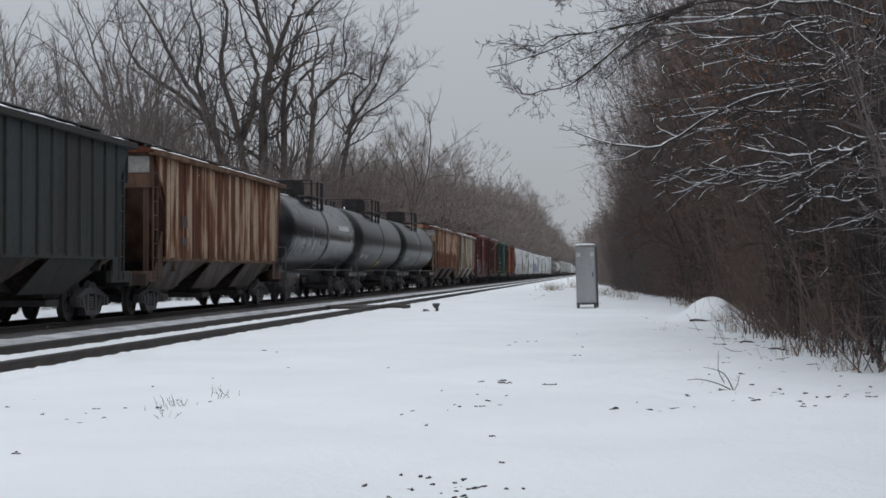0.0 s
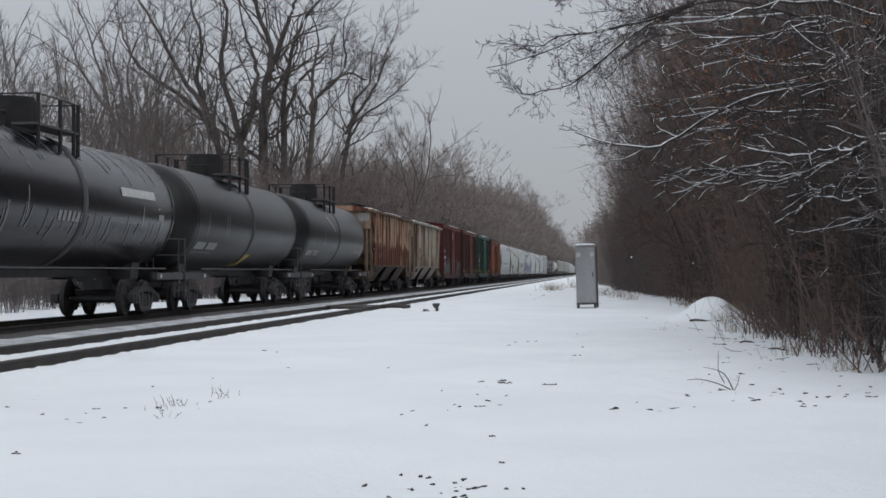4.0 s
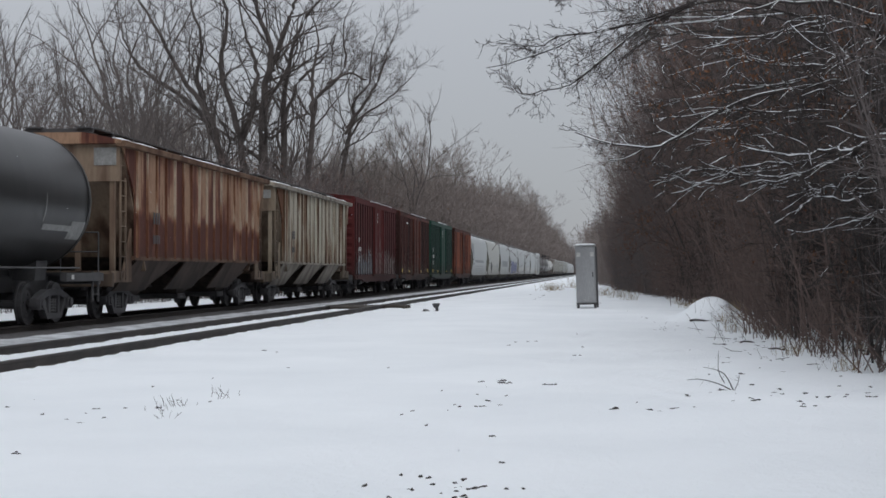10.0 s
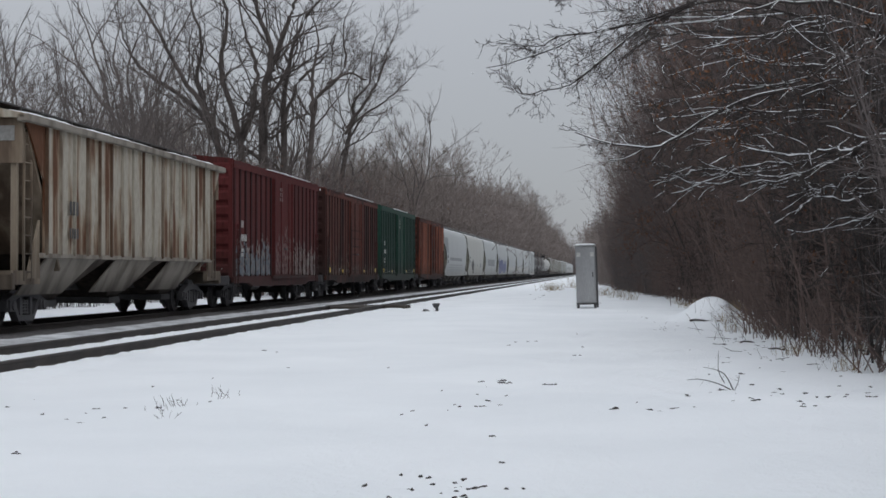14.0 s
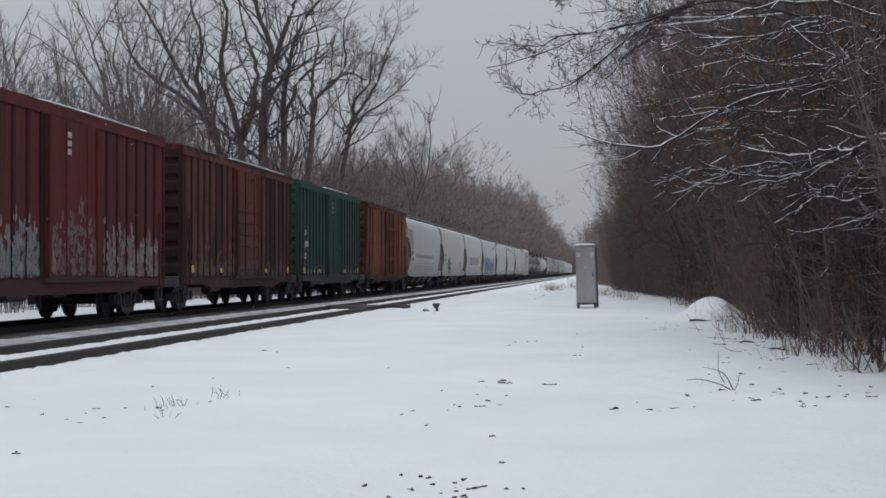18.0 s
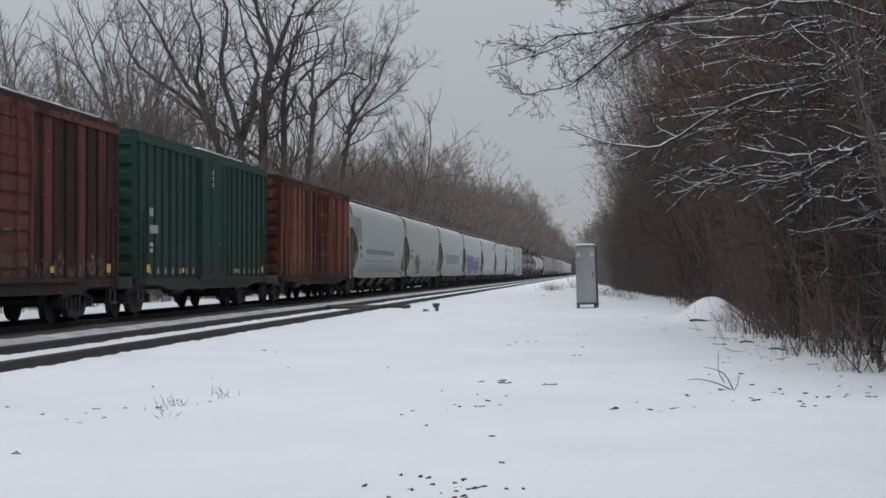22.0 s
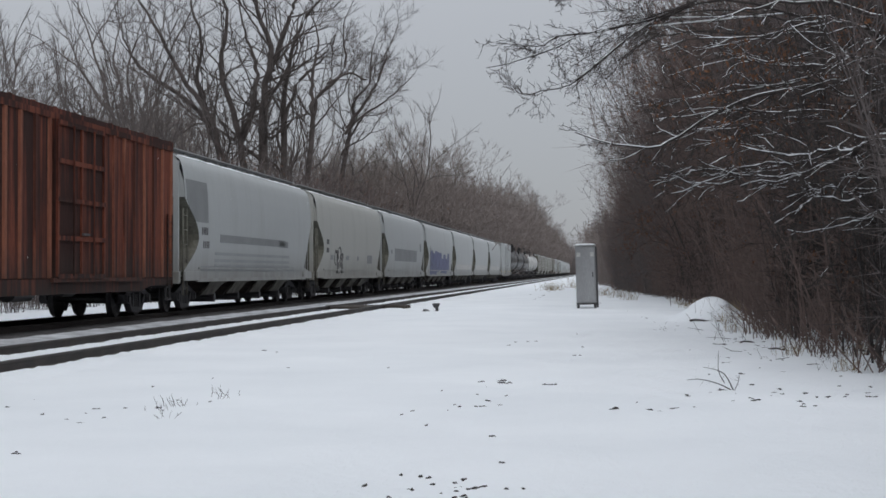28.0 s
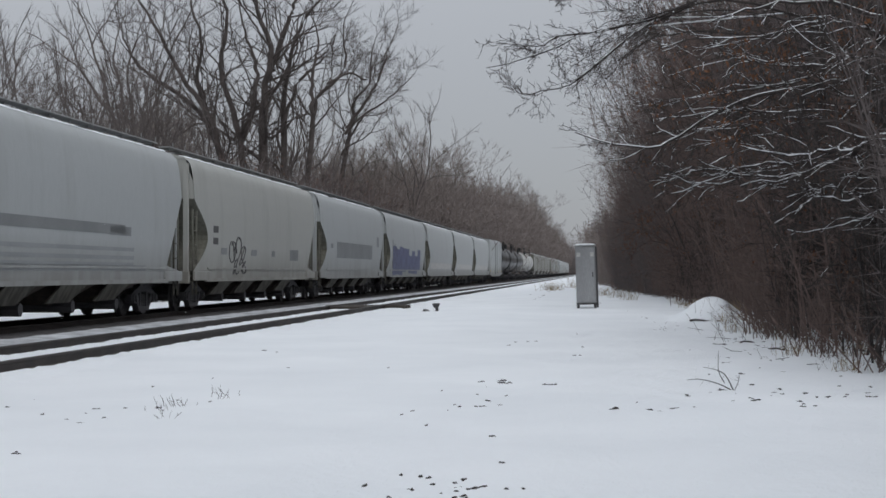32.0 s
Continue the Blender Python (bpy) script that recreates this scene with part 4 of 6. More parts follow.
def make_sticks():
    rng = random.Random(33)
    bush = Shape()
    for places, r in ((((0, -0.02), (-0.15, 0.06), (-0.36, 0.12), (-0.52, 0.11)), 0.008), (((0, -0.02), (-0.09, 0.16), (-0.21, 0.23), (-0.34, 0.25)), 0.008), (((-0.11, 0.08), (-0.17, 0.22), (-0.17, 0.44)), 0.006), (((0, 0), (0.05, 0.1), (0.06, 0.17)), 0.005)):
        line = smooth_line([Vector((x, 0.05 * math.sin(i * 2.0 + r * 900), z)) for i, (x, z) in enumerate(places)], 8)
        bush.tube(line, [max(r * (1 - 0.09 * i), 0.002) for i in range(9)], 5)
        for i in (3, 4, 5, 6, 7):
            bush.spike(line[i], line[i] + sway(rng, line[i + 1] - line[i], 0.09).normalized() * rng.uniform(0.05, 0.16), 0.0025)
    thing("dead_branch", bush.raw("dead_branch", [BARK_DARK]), pose(1.5, 18.24, ground_z(1.5, 18.24)), "small dead branched twig sticking out of the snow", "branch")
    for x, y, ln, r, turn in ((2.45, 38.0, 0.7, 0.03, 8), (2.75, 29.5, 0.6, 0.016, 40), (3.05, 27.0, 0.8, 0.016, -55)):
        s = Shape()
        pts = [Vector((-ln / 2 + ln * k / 5, 0.03 * math.sin(k * 2.1), 0.02 * math.sin(k * 1.3))) for k in range(6)]
        s.tube(pts, [r * (1 - 0.1 * k) for k in range(6)], 7, True)
        thing("fallen_stick", s.mesh("fallen_stick", BARK_DARK), pose(x, y, ground_z(x, y) + r * 0.6, 0, 0, turn), "dark fallen stick lying on the snow", "stick", "fallen sticks")


make_sticks()


# ---- the freight train ----
# A car stands at its middle on the rail tops; +y points to the train's tail, +x to the camera's side.
MAROON = weathered("maroon_boxcar_paint", (0.105, 0.024, 0.024), (0.062, 0.020, 0.018), (0.084, 0.020, 0.020), 0.45, 0.75, tone=0.16)
DARK_MAROON = weathered("dark_brown_red_boxcar_paint", (0.125, 0.046, 0.036), (0.036, 0.016, 0.014), (0.070, 0.024, 0.020), 0.38, 0.60, tone=0.35, patchy=1.1, thin_streaks=3.0)
GREEN = weathered("dark_green_boxcar_paint", (0.022, 0.062, 0.046), (0.022, 0.040, 0.032), (0.019, 0.052, 0.040), 0.45, 0.8, 0.6, tone=0.16)
ORANGE = weathered("faded_orange_brown_boxcar_paint", (0.165, 0.050, 0.031), (0.038, 0.0165, 0.0135), (0.092, 0.028, 0.019), 0.40, 0.62, tone=0.3, dirt_top=0.8, patchy=0.8)
# Dark post paints: the shade along the side posts, put into colour.
MAROON_POST = weathered("shaded_maroon_post_paint", (0.046, 0.0135, 0.014), (0.024, 0.011, 0.0105), (0.034, 0.011, 0.0115), 0.45, 0.7, tone=0.2)
GREEN_POST = weathered("shaded_green_post_paint", (0.012, 0.030, 0.024), (0.010, 0.018, 0.015), (0.010, 0.024, 0.019), 0.45, 0.75, 0.6, tone=0.2)
RUST_BEIGE = weathered("rusted_beige_hopper_paint", (0.36, 0.265, 0.19), (0.085, 0.031, 0.018), (0.15, 0.062, 0.033), 0.34, 0.55, patchy=1.2, tone=0.32, thin_streaks=3.0)
RUST_ORANGE = weathered("rust_brown_hopper_paint", (0.345, 0.215, 0.142), (0.102, 0.040, 0.031), (0.185, 0.080, 0.053), 0.40, 0.59, patchy=1.1, tone=0.2, thin_streaks=3.0, band=0.2)
# Rust-streaked rib paint, paled to paint in the bright edges of the ribs.
PALE_RIB = weathered("rusty_bright_edge_rib_paint", (0.50, 0.40, 0.31), (0.15, 0.062, 0.038), (0.31, 0.17, 0.105), 0.43, 0.6, patchy=0.7, tone=0.2, thin_streaks=4.0, band=0.16)
OFF_WHITE = weathered("stained_off_white_hopper_paint", (0.44, 0.405, 0.34), (0.13, 0.06, 0.034), (0.30, 0.235, 0.17), 0.46, 0.66, patchy=1.2, tone=0.2, thin_streaks=2.6)
SLATE = weathered("dark_slate_green_hopper_paint", (0.046, 0.053, 0.053), (0.040, 0.036, 0.034), (0.040, 0.043, 0.043), 0.42, 0.7, tone=0.3)
GREY_CAR = weathered("light_grey_hopper_paint", (0.395, 0.415, 0.417), (0.33, 0.338, 0.328), (0.372, 0.388, 0.388), 0.5, 0.85, 0.5, dirt=(0.17, 0.158, 0.138), dirt_top=1.0, gloss=0.3, thin_streaks=1.6, grain_depth=0.12)
CREAM_CAR = weathered("cream_grey_hopper_paint", (0.39, 0.395, 0.372), (0.31, 0.308, 0.278), (0.362, 0.365, 0.342), 0.5, 0.85, 0.5, dirt=(0.17, 0.158, 0.135), dirt_top=1.0, gloss=0.3, thin_streaks=1.6, grain_depth=0.12)
OLIVE_GREY = weathered("olive_grey_end_sheet", (0.20, 0.197, 0.165), (0.13, 0.127, 0.107), (0.165, 0.162, 0.136), 0.45, 0.75)
BROWN_GREY = weathered("road_grimed_hopper_bottom", (0.095, 0.076, 0.064), (0.05, 0.039, 0.033), (0.07, 0.055, 0.046), 0.42, 0.65, dirt_top=0.2)
END_BEIGE = weathered("grimed_beige_end_sheet", (0.29, 0.24, 0.185), (0.11, 0.08, 0.06), (0.20, 0.155, 0.115), 0.42, 0.66, thin_streaks=2.0, grain_depth=0.3)
CHORD_BROWN = weathered("rusted_brown_chord", (0.17, 0.105, 0.07), (0.085, 0.042, 0.028), (0.12, 0.068, 0.045), 0.4, 0.7, thin_streaks=1.5)
PALE_POST = weathered("stained_off_white_rib_paint", (0.40, 0.37, 0.31), (0.12, 0.075, 0.05), (0.25, 0.205, 0.16), 0.42, 0.62, patchy=0.9, tone=0.35, thin_streaks=2.0)
WEB_DUST = weathered("dusty_grey_web_sheet", (0.27, 0.245, 0.212), (0.13, 0.11, 0.092), (0.20, 0.178, 0.152), 0.45, 0.7, dirt_top=0.2, thin_streaks=2.0, grain_depth=0.2)
# Lit post faces painted in: posts brighter than the panels, which read as recesses.
ORANGE_RIB = weathered("lit_orange_post_paint", (0.25, 0.098, 0.062), (0.070, 0.026, 0.019), (0.145, 0.048, 0.031), 0.42, 0.64, tone=0.3, dirt_top=0.8)
# Brown posts darkened in colour to draw the shade lines between panels.
BROWN_RIB = weathered("shaded_brown_post_paint", (0.050, 0.020, 0.018), (0.020, 0.011, 0.010), (0.032, 0.014, 0.0125), 0.42, 0.62, tone=0.3, patchy=0.8)
# Beige ribs with rust, lightened so the panels look like shadowed recesses.
BEIGE_RIB = weathered("lit_rust_edged_beige_rib_paint", (0.46, 0.36, 0.27), (0.12, 0.055, 0.034), (0.27, 0.16, 0.10), 0.40, 0.56, patchy=0.5, tone=0.3, thin_streaks=3.0)
END_BROWN = weathered("grimed_brown_end_sheet", (0.13, 0.075, 0.055), (0.05, 0.03, 0.023), (0.085, 0.05, 0.037), 0.42, 0.66, thin_streaks=2.0, grain_depth=0.3)
END_TAN = weathered("grimed_tan_end_sheet", (0.25, 0.185, 0.135), (0.085, 0.052, 0.038), (0.16, 0.108, 0.078), 0.40, 0.64, thin_streaks=2.0, grain_depth=0.3)
GRIME = weathered("grey_road_grime", (0.115, 0.098, 0.086), (0.05, 0.041, 0.035), (0.08, 0.068, 0.059), 0.44, 0.68, dirt_top=0.3, thin_streaks=2.0, grain_depth=0.25)
BROWN_GRIME = weathered("brown_road_grime", (0.075, 0.056, 0.048), (0.032, 0.025, 0.022), (0.052, 0.039, 0.033), 0.44, 0.68, dirt_top=0.3, thin_streaks=2.0, grain_depth=0.25)
SCRAPE = plain("pale_scraped_paint", (0.06, 0.034, 0.028), (0.15, 0.10, 0.078), 5.0, 0.8, 0.0, 0.2, (2, 2, 1.2))
SPRAY_BLUE = plain("pale_blue_spray_paint", (0.085, 0.10, 0.125), (0.20, 0.225, 0.245), 2.6, 0.7, 0.0, 0.1)
SPRAY_WHITE = plain("chalky_white_spray_paint", (0.13, 0.10, 0.095), (0.30, 0.27, 0.255), 3.0, 0.75, 0.0, 0.1)
SPRAY_ROSE = plain("faded_rose_spray_paint", (0.10, 0.055, 0.052), (0.20, 0.125, 0.118), 2.0, 0.75, 0.0, 0.1)
TANK_BLACK = plain("black_tank_enamel", (0.010, 0.010, 0.012), (0.020, 0.020, 0.023), 1.2, 0.24, 0.0, 0.06, (0.35, 4.0, 0.35), 6.0)
TANK_DULL = plain("dull_black_tank_paint", (0.012, 0.012, 0.0125), (0.024, 0.023, 0.023), 0.8, 0.36, 0.0, 0.05, (0.5, 3.0, 0.5), 6.0)
for tank_paint in (TANK_BLACK, TANK_DULL):
    tank_paint.node_tree.nodes["Principled BSDF"].inputs["Specular IOR Level"].default_value = 0.24
HOUSING_BLACK = plain("matt_black_housing_paint", (0.010, 0.010, 0.011), (0.022, 0.021, 0.022), 3.0, 0.85)
TANK_WHITE = plain("grimy_white_tank_paint", (0.42, 0.42, 0.40), (0.55, 0.55, 0.53), 1.0, 0.5, 0.0, 0.1, (2, 2, 0.4))
FROST_SHEEN = plain("thin_frost_and_snow_sheen", (0.045, 0.047, 0.052), (0.12, 0.123, 0.13), 5.0, 0.4)
FADED_MARK = plain("worn_grey_lettering_and_highlights", (0.20, 0.20, 0.195), (0.31, 0.31, 0.30), 6.0, 0.6)
BLUE_PAINT = plain("blue_spray_paint", (0.05, 0.06, 0.15), (0.12, 0.135, 0.26), 1.4, 0.5)
GREY_PATCH = plain("darker_grey_repaint", (0.19, 0.20, 0.205), (0.24, 0.25, 0.255), 1.0, 0.55)
PALE_PATCH = plain("faded_grey_stripe", (0.26, 0.275, 0.28), (0.31, 0.325, 0.33), 1.0, 0.55)
WALK_GREY = plain("galvanised_walkway", (0.22, 0.225, 0.225), (0.32, 0.325, 0.325), 3.0, 0.6)

CARS = []        # car, place along the train
WHEELSETS = []   # wheelsets of the cars that pass near
WHEEL_R = 0.45
CACHE = {}


def cached(key, make):
    if key not in CACHE:
        CACHE[key] = make()
    return CACHE[key]


def box_mesh(name, size, material, bevel=0.0, lift=0.0):
    """A box of that size, its middle at the origin or lifted above it."""
    a, b, c = (v / 2 for v in size)

    def make():
        me = Shape().box(-a, a, -b, b, lift - c, lift + c).mesh(name, material)
        return soften(me, bevel) if bevel else me
    return cached((name, tuple(round(v, 3) for v in size), material.name, bevel, round(lift, 3)), make)


def wheel_mesh():
    prof = [(0.0, 0.0), (0.10, 0.0), (0.11, 0.05), (0.30, 0.02), (0.37, 0.05), (0.45, 0.055), (0.455, -0.035), (0.485, -0.05), (0.485, -0.08), (0.37, -0.085), (0.28, -0.03), (0.0, -0.05)]
    s = Shape()
    n = 22
    for side in (-1, 1):
        rings = [[(side * (GAUGE + x), r * math.cos(2 * math.pi * j / n), r * math.sin(2 * math.pi * j / n)) for j in range(n)] for r, x in prof[1:-1]]
        s.loft(rings, True)
        for j in range(4):
            a = 2 * math.pi * j / 4
            s.rod((side * (GAUGE + 0.03), 0.2 * math.cos(a), 0.2 * math.sin(a)), (side * (GAUGE + 0.055), 0.2 * math.cos(a), 0.2 * math.sin(a)), 0.035, 6)
    s.rod((-1.12, 0, 0), (1.12, 0, 0), 0.085, 8)
    return s.mesh("wheelset", WHEEL_STEEL)


def side_frame_mesh():
    s = Shape()
    upper = [(-1.12, 0.40), (-1.12, 0.56), (-0.80, 0.66), (-0.42, 0.76), (0.42, 0.76), (0.80, 0.66), (1.12, 0.56), (1.12, 0.40), (0.72, 0.42), (0.66, 0.55), (0.36, 0.62), (-0.36, 0.62), (-0.66, 0.55), (-0.72, 0.42)]
    s.prism(upper, "x", -0.08, 0.08)
    lower = [(-0.72, 0.42), (-0.66, 0.55), (-0.40, 0.24), (0.40, 0.24), (0.66, 0.55), (0.72, 0.42), (0.44, 0.12), (-0.44, 0.12)]
    s.prism(lower, "x", -0.08, 0.08)
    for y in (-0.30, 0.30):
        s.box(-0.075, 0.075, y - 0.06, y + 0.06, 0.24, 0.62)
    for y in (-0.89, 0.89):
        s.box(-0.11, 0.13, y - 0.16, y + 0.16, 0.33, 0.56)
        s.rod((0.12, y, 0.45), (0.17, y, 0.45), 0.1, 8)
    return s.mesh("side_frame", TRUCK_STEEL)


def spring_mesh():
    n = 10
    rings = []
    for k in range(11):
        r = 0.068 if k % 2 else 0.05
        rings.append([(r * math.cos(2 * math.pi * j / n), r * math.sin(2 * math.pi * j / n), 0.25 + k * 0.031) for j in range(n)])
    return Shape().loft(rings).mesh("spring", BLACK_STEEL)


def add_truck(car, y, turning):
    t = part("truck", cached("bolster", lambda: soften(Shape().box(-0.95, 0.95, -0.2, 0.2, 0.42, 0.68).box(-0.3, 0.3, -0.3, 0.3, 0.66, 0.82).mesh("bolster", TRUCK_STEEL), 0.02)), car, pose(0, y, 0))
    for side in (-1, 1):
        part("side_frame", cached("side_frame", side_frame_mesh), t, pose(side * 1.0, 0, 0, 0, 0, 0 if side > 0 else 180))
        for ys in (-0.15, 0.0, 0.15):
            part("spring", cached("springs", spring_mesh), t, pose(side * 1.0, ys, 0))
    for yy in (-0.89, 0.89):
        w = part("wheelset", cached("wheelset", wheel_mesh), t, pose(0, yy, WHEEL_R))
        if turning:
            WHEELSETS.append((w, yy))
    for yy in (-0.3, 0.3):
        part("brake_beam", box_mesh("brake_beam", (1.6, 0.08, 0.1), TRUCK_STEEL), t, pose(0, yy * 1.1, 0.38))


def coupler_mesh():
    s = Shape().box(-0.07, 0.07, -0.9, 0, -0.08, 0.08)
    s.prism([(-0.14, -0.25), (-0.16, 0.02), (-0.05, 0.10), (0.03, 0.02), (0.05, -0.05), (0.13, 0.0), (0.17, -0.02), (0.14, -0.25)], "z", -0.14, 0.14)
    return soften(s.mesh("coupler", TRUCK_STEEL), 0.015)


def add_couplers(car, half, reach):
    for end in (-1, 1):
        part("coupler", cached("coupler", coupler_mesh), car, pose(0, end * (half + reach), 0.86, 0, 0, 0 if end > 0 else 180))
        part("brake_hose", cached("hose", lambda: Shape().tube([Vector((0.35, -0.3, 0.75)), Vector((0.36, -0.05, 0.62)), Vector((0.33, 0.12, 0.42)), Vector((0.2, 0.3, 0.33))], [0.025] * 4, 6).mesh("brake_hose", BLACK_STEEL)), car, pose(0, end * (half + reach * 0.3), 0, 0, 0, 0 if end > 0 else 180))


def ladder_mesh(height, width, rungs, material):
    s = Shape()
    for y in (-width / 2, width / 2):
        s.box(-0.02, 0.02, y - 0.025, y + 0.025, 0, height)
    for k in range(rungs):
        z = height * (k + 0.5) / rungs
        s.rod((0.01, -width / 2, z), (0.01, width / 2, z), 0.014, 5)
    return s.mesh("ladder", material)


def add_ladder(parent, x, y, z, height, material, turn=0, width=0.42):
    rungs = max(2, round(height / 0.38))
    me = cached(("ladder", round(height, 2), width, material.name), lambda: ladder_mesh(height, width, rungs, material))
    return part("ladder", me, parent, pose(x, y, z, 0, 0, turn))


def bar_letters(parent, x, y, z, count, height, material, rows=1, gap=0.42):
    """Lettering that cannot be read: short upright bars, both sides."""
    s = Shape()
    for r in range(rows):
        for k in range(count):
            s.box(-0.004, 0.004, k * height * 0.75, k * height * 0.75 + height * gap, -r * height * 1.5, -r * height * 1.5 + height)
    me = s.mesh("lettering", material)
    part("lettering", me, parent, pose(x, y, z))
    return me


def new_car(name, label, category, q, group="train cars"):
    car = new(name)
    tagged(car, label, category, group)
    CARS.append((car, q))
    car.matrix_basis = pose(TRACK_X, q, 0)
    return car


# -- boxcars --
def boxcar_end_mesh(w, z0, z1, material):
    """Pressed end with wide level corrugations."""
    s = Shape()
    n = 8
    pts = [(0.0, z0)]
    for k in range(n):
        a, b = z0 + (z1 - z0) * k / n, z0 + (z1 - z0) * (k + 1) / n
        pts += [(0.0, a + 0.06), (0.075, a + 0.16), (0.075, b - 0.10), (0.0, b - 0.02)]
    pts += [(0.0, z1), (-0.05, z1), (-0.05, z0)]
    s.prism([(p[0], p[1]) for p in pts], "x", -w + 0.12, w - 0.12)
    for x in (-w, w - 0.13):
        s.box(x, x + 0.13, -0.05, 0.09, z0, z1)
    return s.mesh("end_wall", material)


def make_boxcar(q0, q1, paint, label, ribs=8, door_w=3.3, door="plain", turning=True, letters=True, door_shift=0.0, eave=4.50, rib_paint=None, reflectors=True):
    rib_paint = rib_paint or paint
    L = q1 - q0
    h = L / 2
    car = new_car("boxcar", label, "boxcar", (q0 + q1) / 2)
    W = 1.55
    body = Shape().box(-W, W, -h + 0.06, h - 0.06, 0.95, eave)
    part("body", body.mesh("body", paint), car)
    # roof: low ridge with raised seams
    roof = Shape()
    roof.prism([(-W - 0.05, eave - 0.10), (-W - 0.05, eave + 0.02), (0, eave + 0.17), (W + 0.05, eave + 0.02), (W + 0.05, eave - 0.10)], "y", -h, h)
    r = part("roof", roof.mesh("roof", paint), car)
    seam = cached(("seam", paint.name, eave), lambda: Shape().prism([(-W, eave + 0.02), (-W, eave + 0.06), (0, eave + 0.21), (W, eave + 0.06), (W, eave + 0.02), (0, eave + 0.16)], "y", -0.03, 0.03).mesh("roof_seam", paint))
    n = 12
    for k in range(n + 1):
        part("roof_seam", seam, r, pose(0, -h + 0.04 + (L - 0.08) * k / n, 0))
    part("roof_snow", snow_strip(int(q0), ((0.3, eave + 0.165), (W + 0.03, eave + 0.055)), -h * 0.2, h * 0.85, 0.95), car, None, "thin strip of snow on the roof edge")
    # side posts; a given rib_paint puts their light or shade into the colour
    rib_h = eave - 0.1 - 1.02
    prof = [(-0.085, 0), (-0.06, 0.055), (0.06, 0.055), (0.085, 0)]
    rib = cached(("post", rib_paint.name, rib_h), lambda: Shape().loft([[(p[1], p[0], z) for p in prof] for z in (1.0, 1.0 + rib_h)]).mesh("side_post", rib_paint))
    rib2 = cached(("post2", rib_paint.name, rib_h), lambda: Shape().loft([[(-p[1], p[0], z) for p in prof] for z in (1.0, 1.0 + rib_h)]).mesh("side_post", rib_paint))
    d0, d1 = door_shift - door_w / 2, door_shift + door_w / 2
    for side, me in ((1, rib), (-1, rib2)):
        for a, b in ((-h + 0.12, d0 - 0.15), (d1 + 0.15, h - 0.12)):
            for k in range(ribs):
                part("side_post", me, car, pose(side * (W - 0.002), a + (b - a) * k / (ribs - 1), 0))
            gap = (b - a) / (ribs - 1)
            for k in range(ribs - 1):
                panel = cached(("panel", paint.name, round(gap, 3), rib_h), lambda: Shape().box(-0.012, 0.012, -gap / 2 + 0.105, gap / 2 - 0.105, 1.0, 1.0 + rib_h).mesh("side_panel", paint))
                part("side_panel", panel, car, pose(side * W, a + gap * (k + 0.5), 0))
        # sills: shallow at the ends, deeper in the middle
        sill = [(-h, 0.98), (h, 0.98), (h, 0.80), (h * 0.72, 0.78), (h * 0.62, 0.66), (-h * 0.62, 0.66), (-h * 0.72, 0.78), (-h, 0.80)]
        part("side_sill", Shape().prism(sill, "x", side * (W - 0.05), side * (W + 0.045)).mesh("side_sill", paint), car)
        part("top_rail", box_mesh("top_rail", (0.07, L, 0.13), paint, lift=eave - 0.16), car, pose(side * (W + 0.02), 0, 0))
        dm = Shape()
        x0, x1 = (W + 0.03, W + 0.10) if side > 0 else (-W - 0.10, -W - 0.03)
        dm.box(x0, x1, d0, d1, 1.0, eave - 0.24)
        o = part("door", dm.mesh("door", paint), car)
        xs = x1 if side > 0 else x0
        if door == "panelled":
            for k in range(5):
                z = 1.04 + (eave - 1.32) * k / 4
                part("door_batten", box_mesh("door_batten", (0.06, door_w - 0.1, 0.1), paint, lift=z), o, pose(xs + side * 0.025, door_shift, 0))
            for k in range(3):
                part("door_post", box_mesh("door_post", (0.05, 0.1, eave - 1.3), paint, lift=(eave + 0.76) / 2), o, pose(xs + side * 0.022, d0 + 0.07 + (door_w - 0.14) * k / 2, 0))
        else:
            for k in range(0 if door == "flat" else 9):
                part("door_batten", box_mesh("door_batten", (0.014, door_w - 0.3, 0.05), paint, lift=1.2 + (eave - 1.65) * k / 8), o, pose(xs + side * 0.012, door_shift, 0))
            for y in (d0 + 0.06, d1 - 0.06):
                part("door_post", box_mesh("door_post", (0.07, 0.12, eave - 1.28), paint, lift=(eave + 0.76) / 2), o, pose(xs + side * 0.02, y, 0))
        for y in (d0 + door_w * 0.3, d0 + door_w * 0.72):
            part("lock_rod", cached(("rod", eave, paint.name), lambda: Shape().rod((0, 0, 1.05), (0, 0, eave - 0.3), 0.022, 6).mesh("lock_rod", paint)), o, pose(xs + side * 0.07, y, 0))
        part("door_handle", box_mesh("door_handle", (0.05, 0.42, 0.05), BLACK_STEEL), o, pose(xs + side * 0.09, door_shift + 0.1, 1.95))
        part("door_track", box_mesh("door_track", (0.10, door_w * 2.0, 0.09), paint), car, pose(side * (W + 0.075), door_shift + door_w * 0.45, 0.96))
    for end in (-1, 1):
        part("end_wall", cached(("end", paint.name, eave), lambda: boxcar_end_mesh(W, 0.95, eave, paint)), car, pose(0, end * (h - 0.05), 0, 0, 0, 0 if end > 0 else 180))
        add_ladder(car, W + 0.05, end * (h - 0.35), 0.75, 1.9, paint)
        add_ladder(car, end * 1.15, end * (h + 0.12), 0.9, 2.2, paint, 90)
        part("end_sill", box_mesh("end_sill", (2.9, 0.16, 0.3), TRUCK_STEEL, 0.02), car, pose(0, end * (h + 0.02), 0.86))
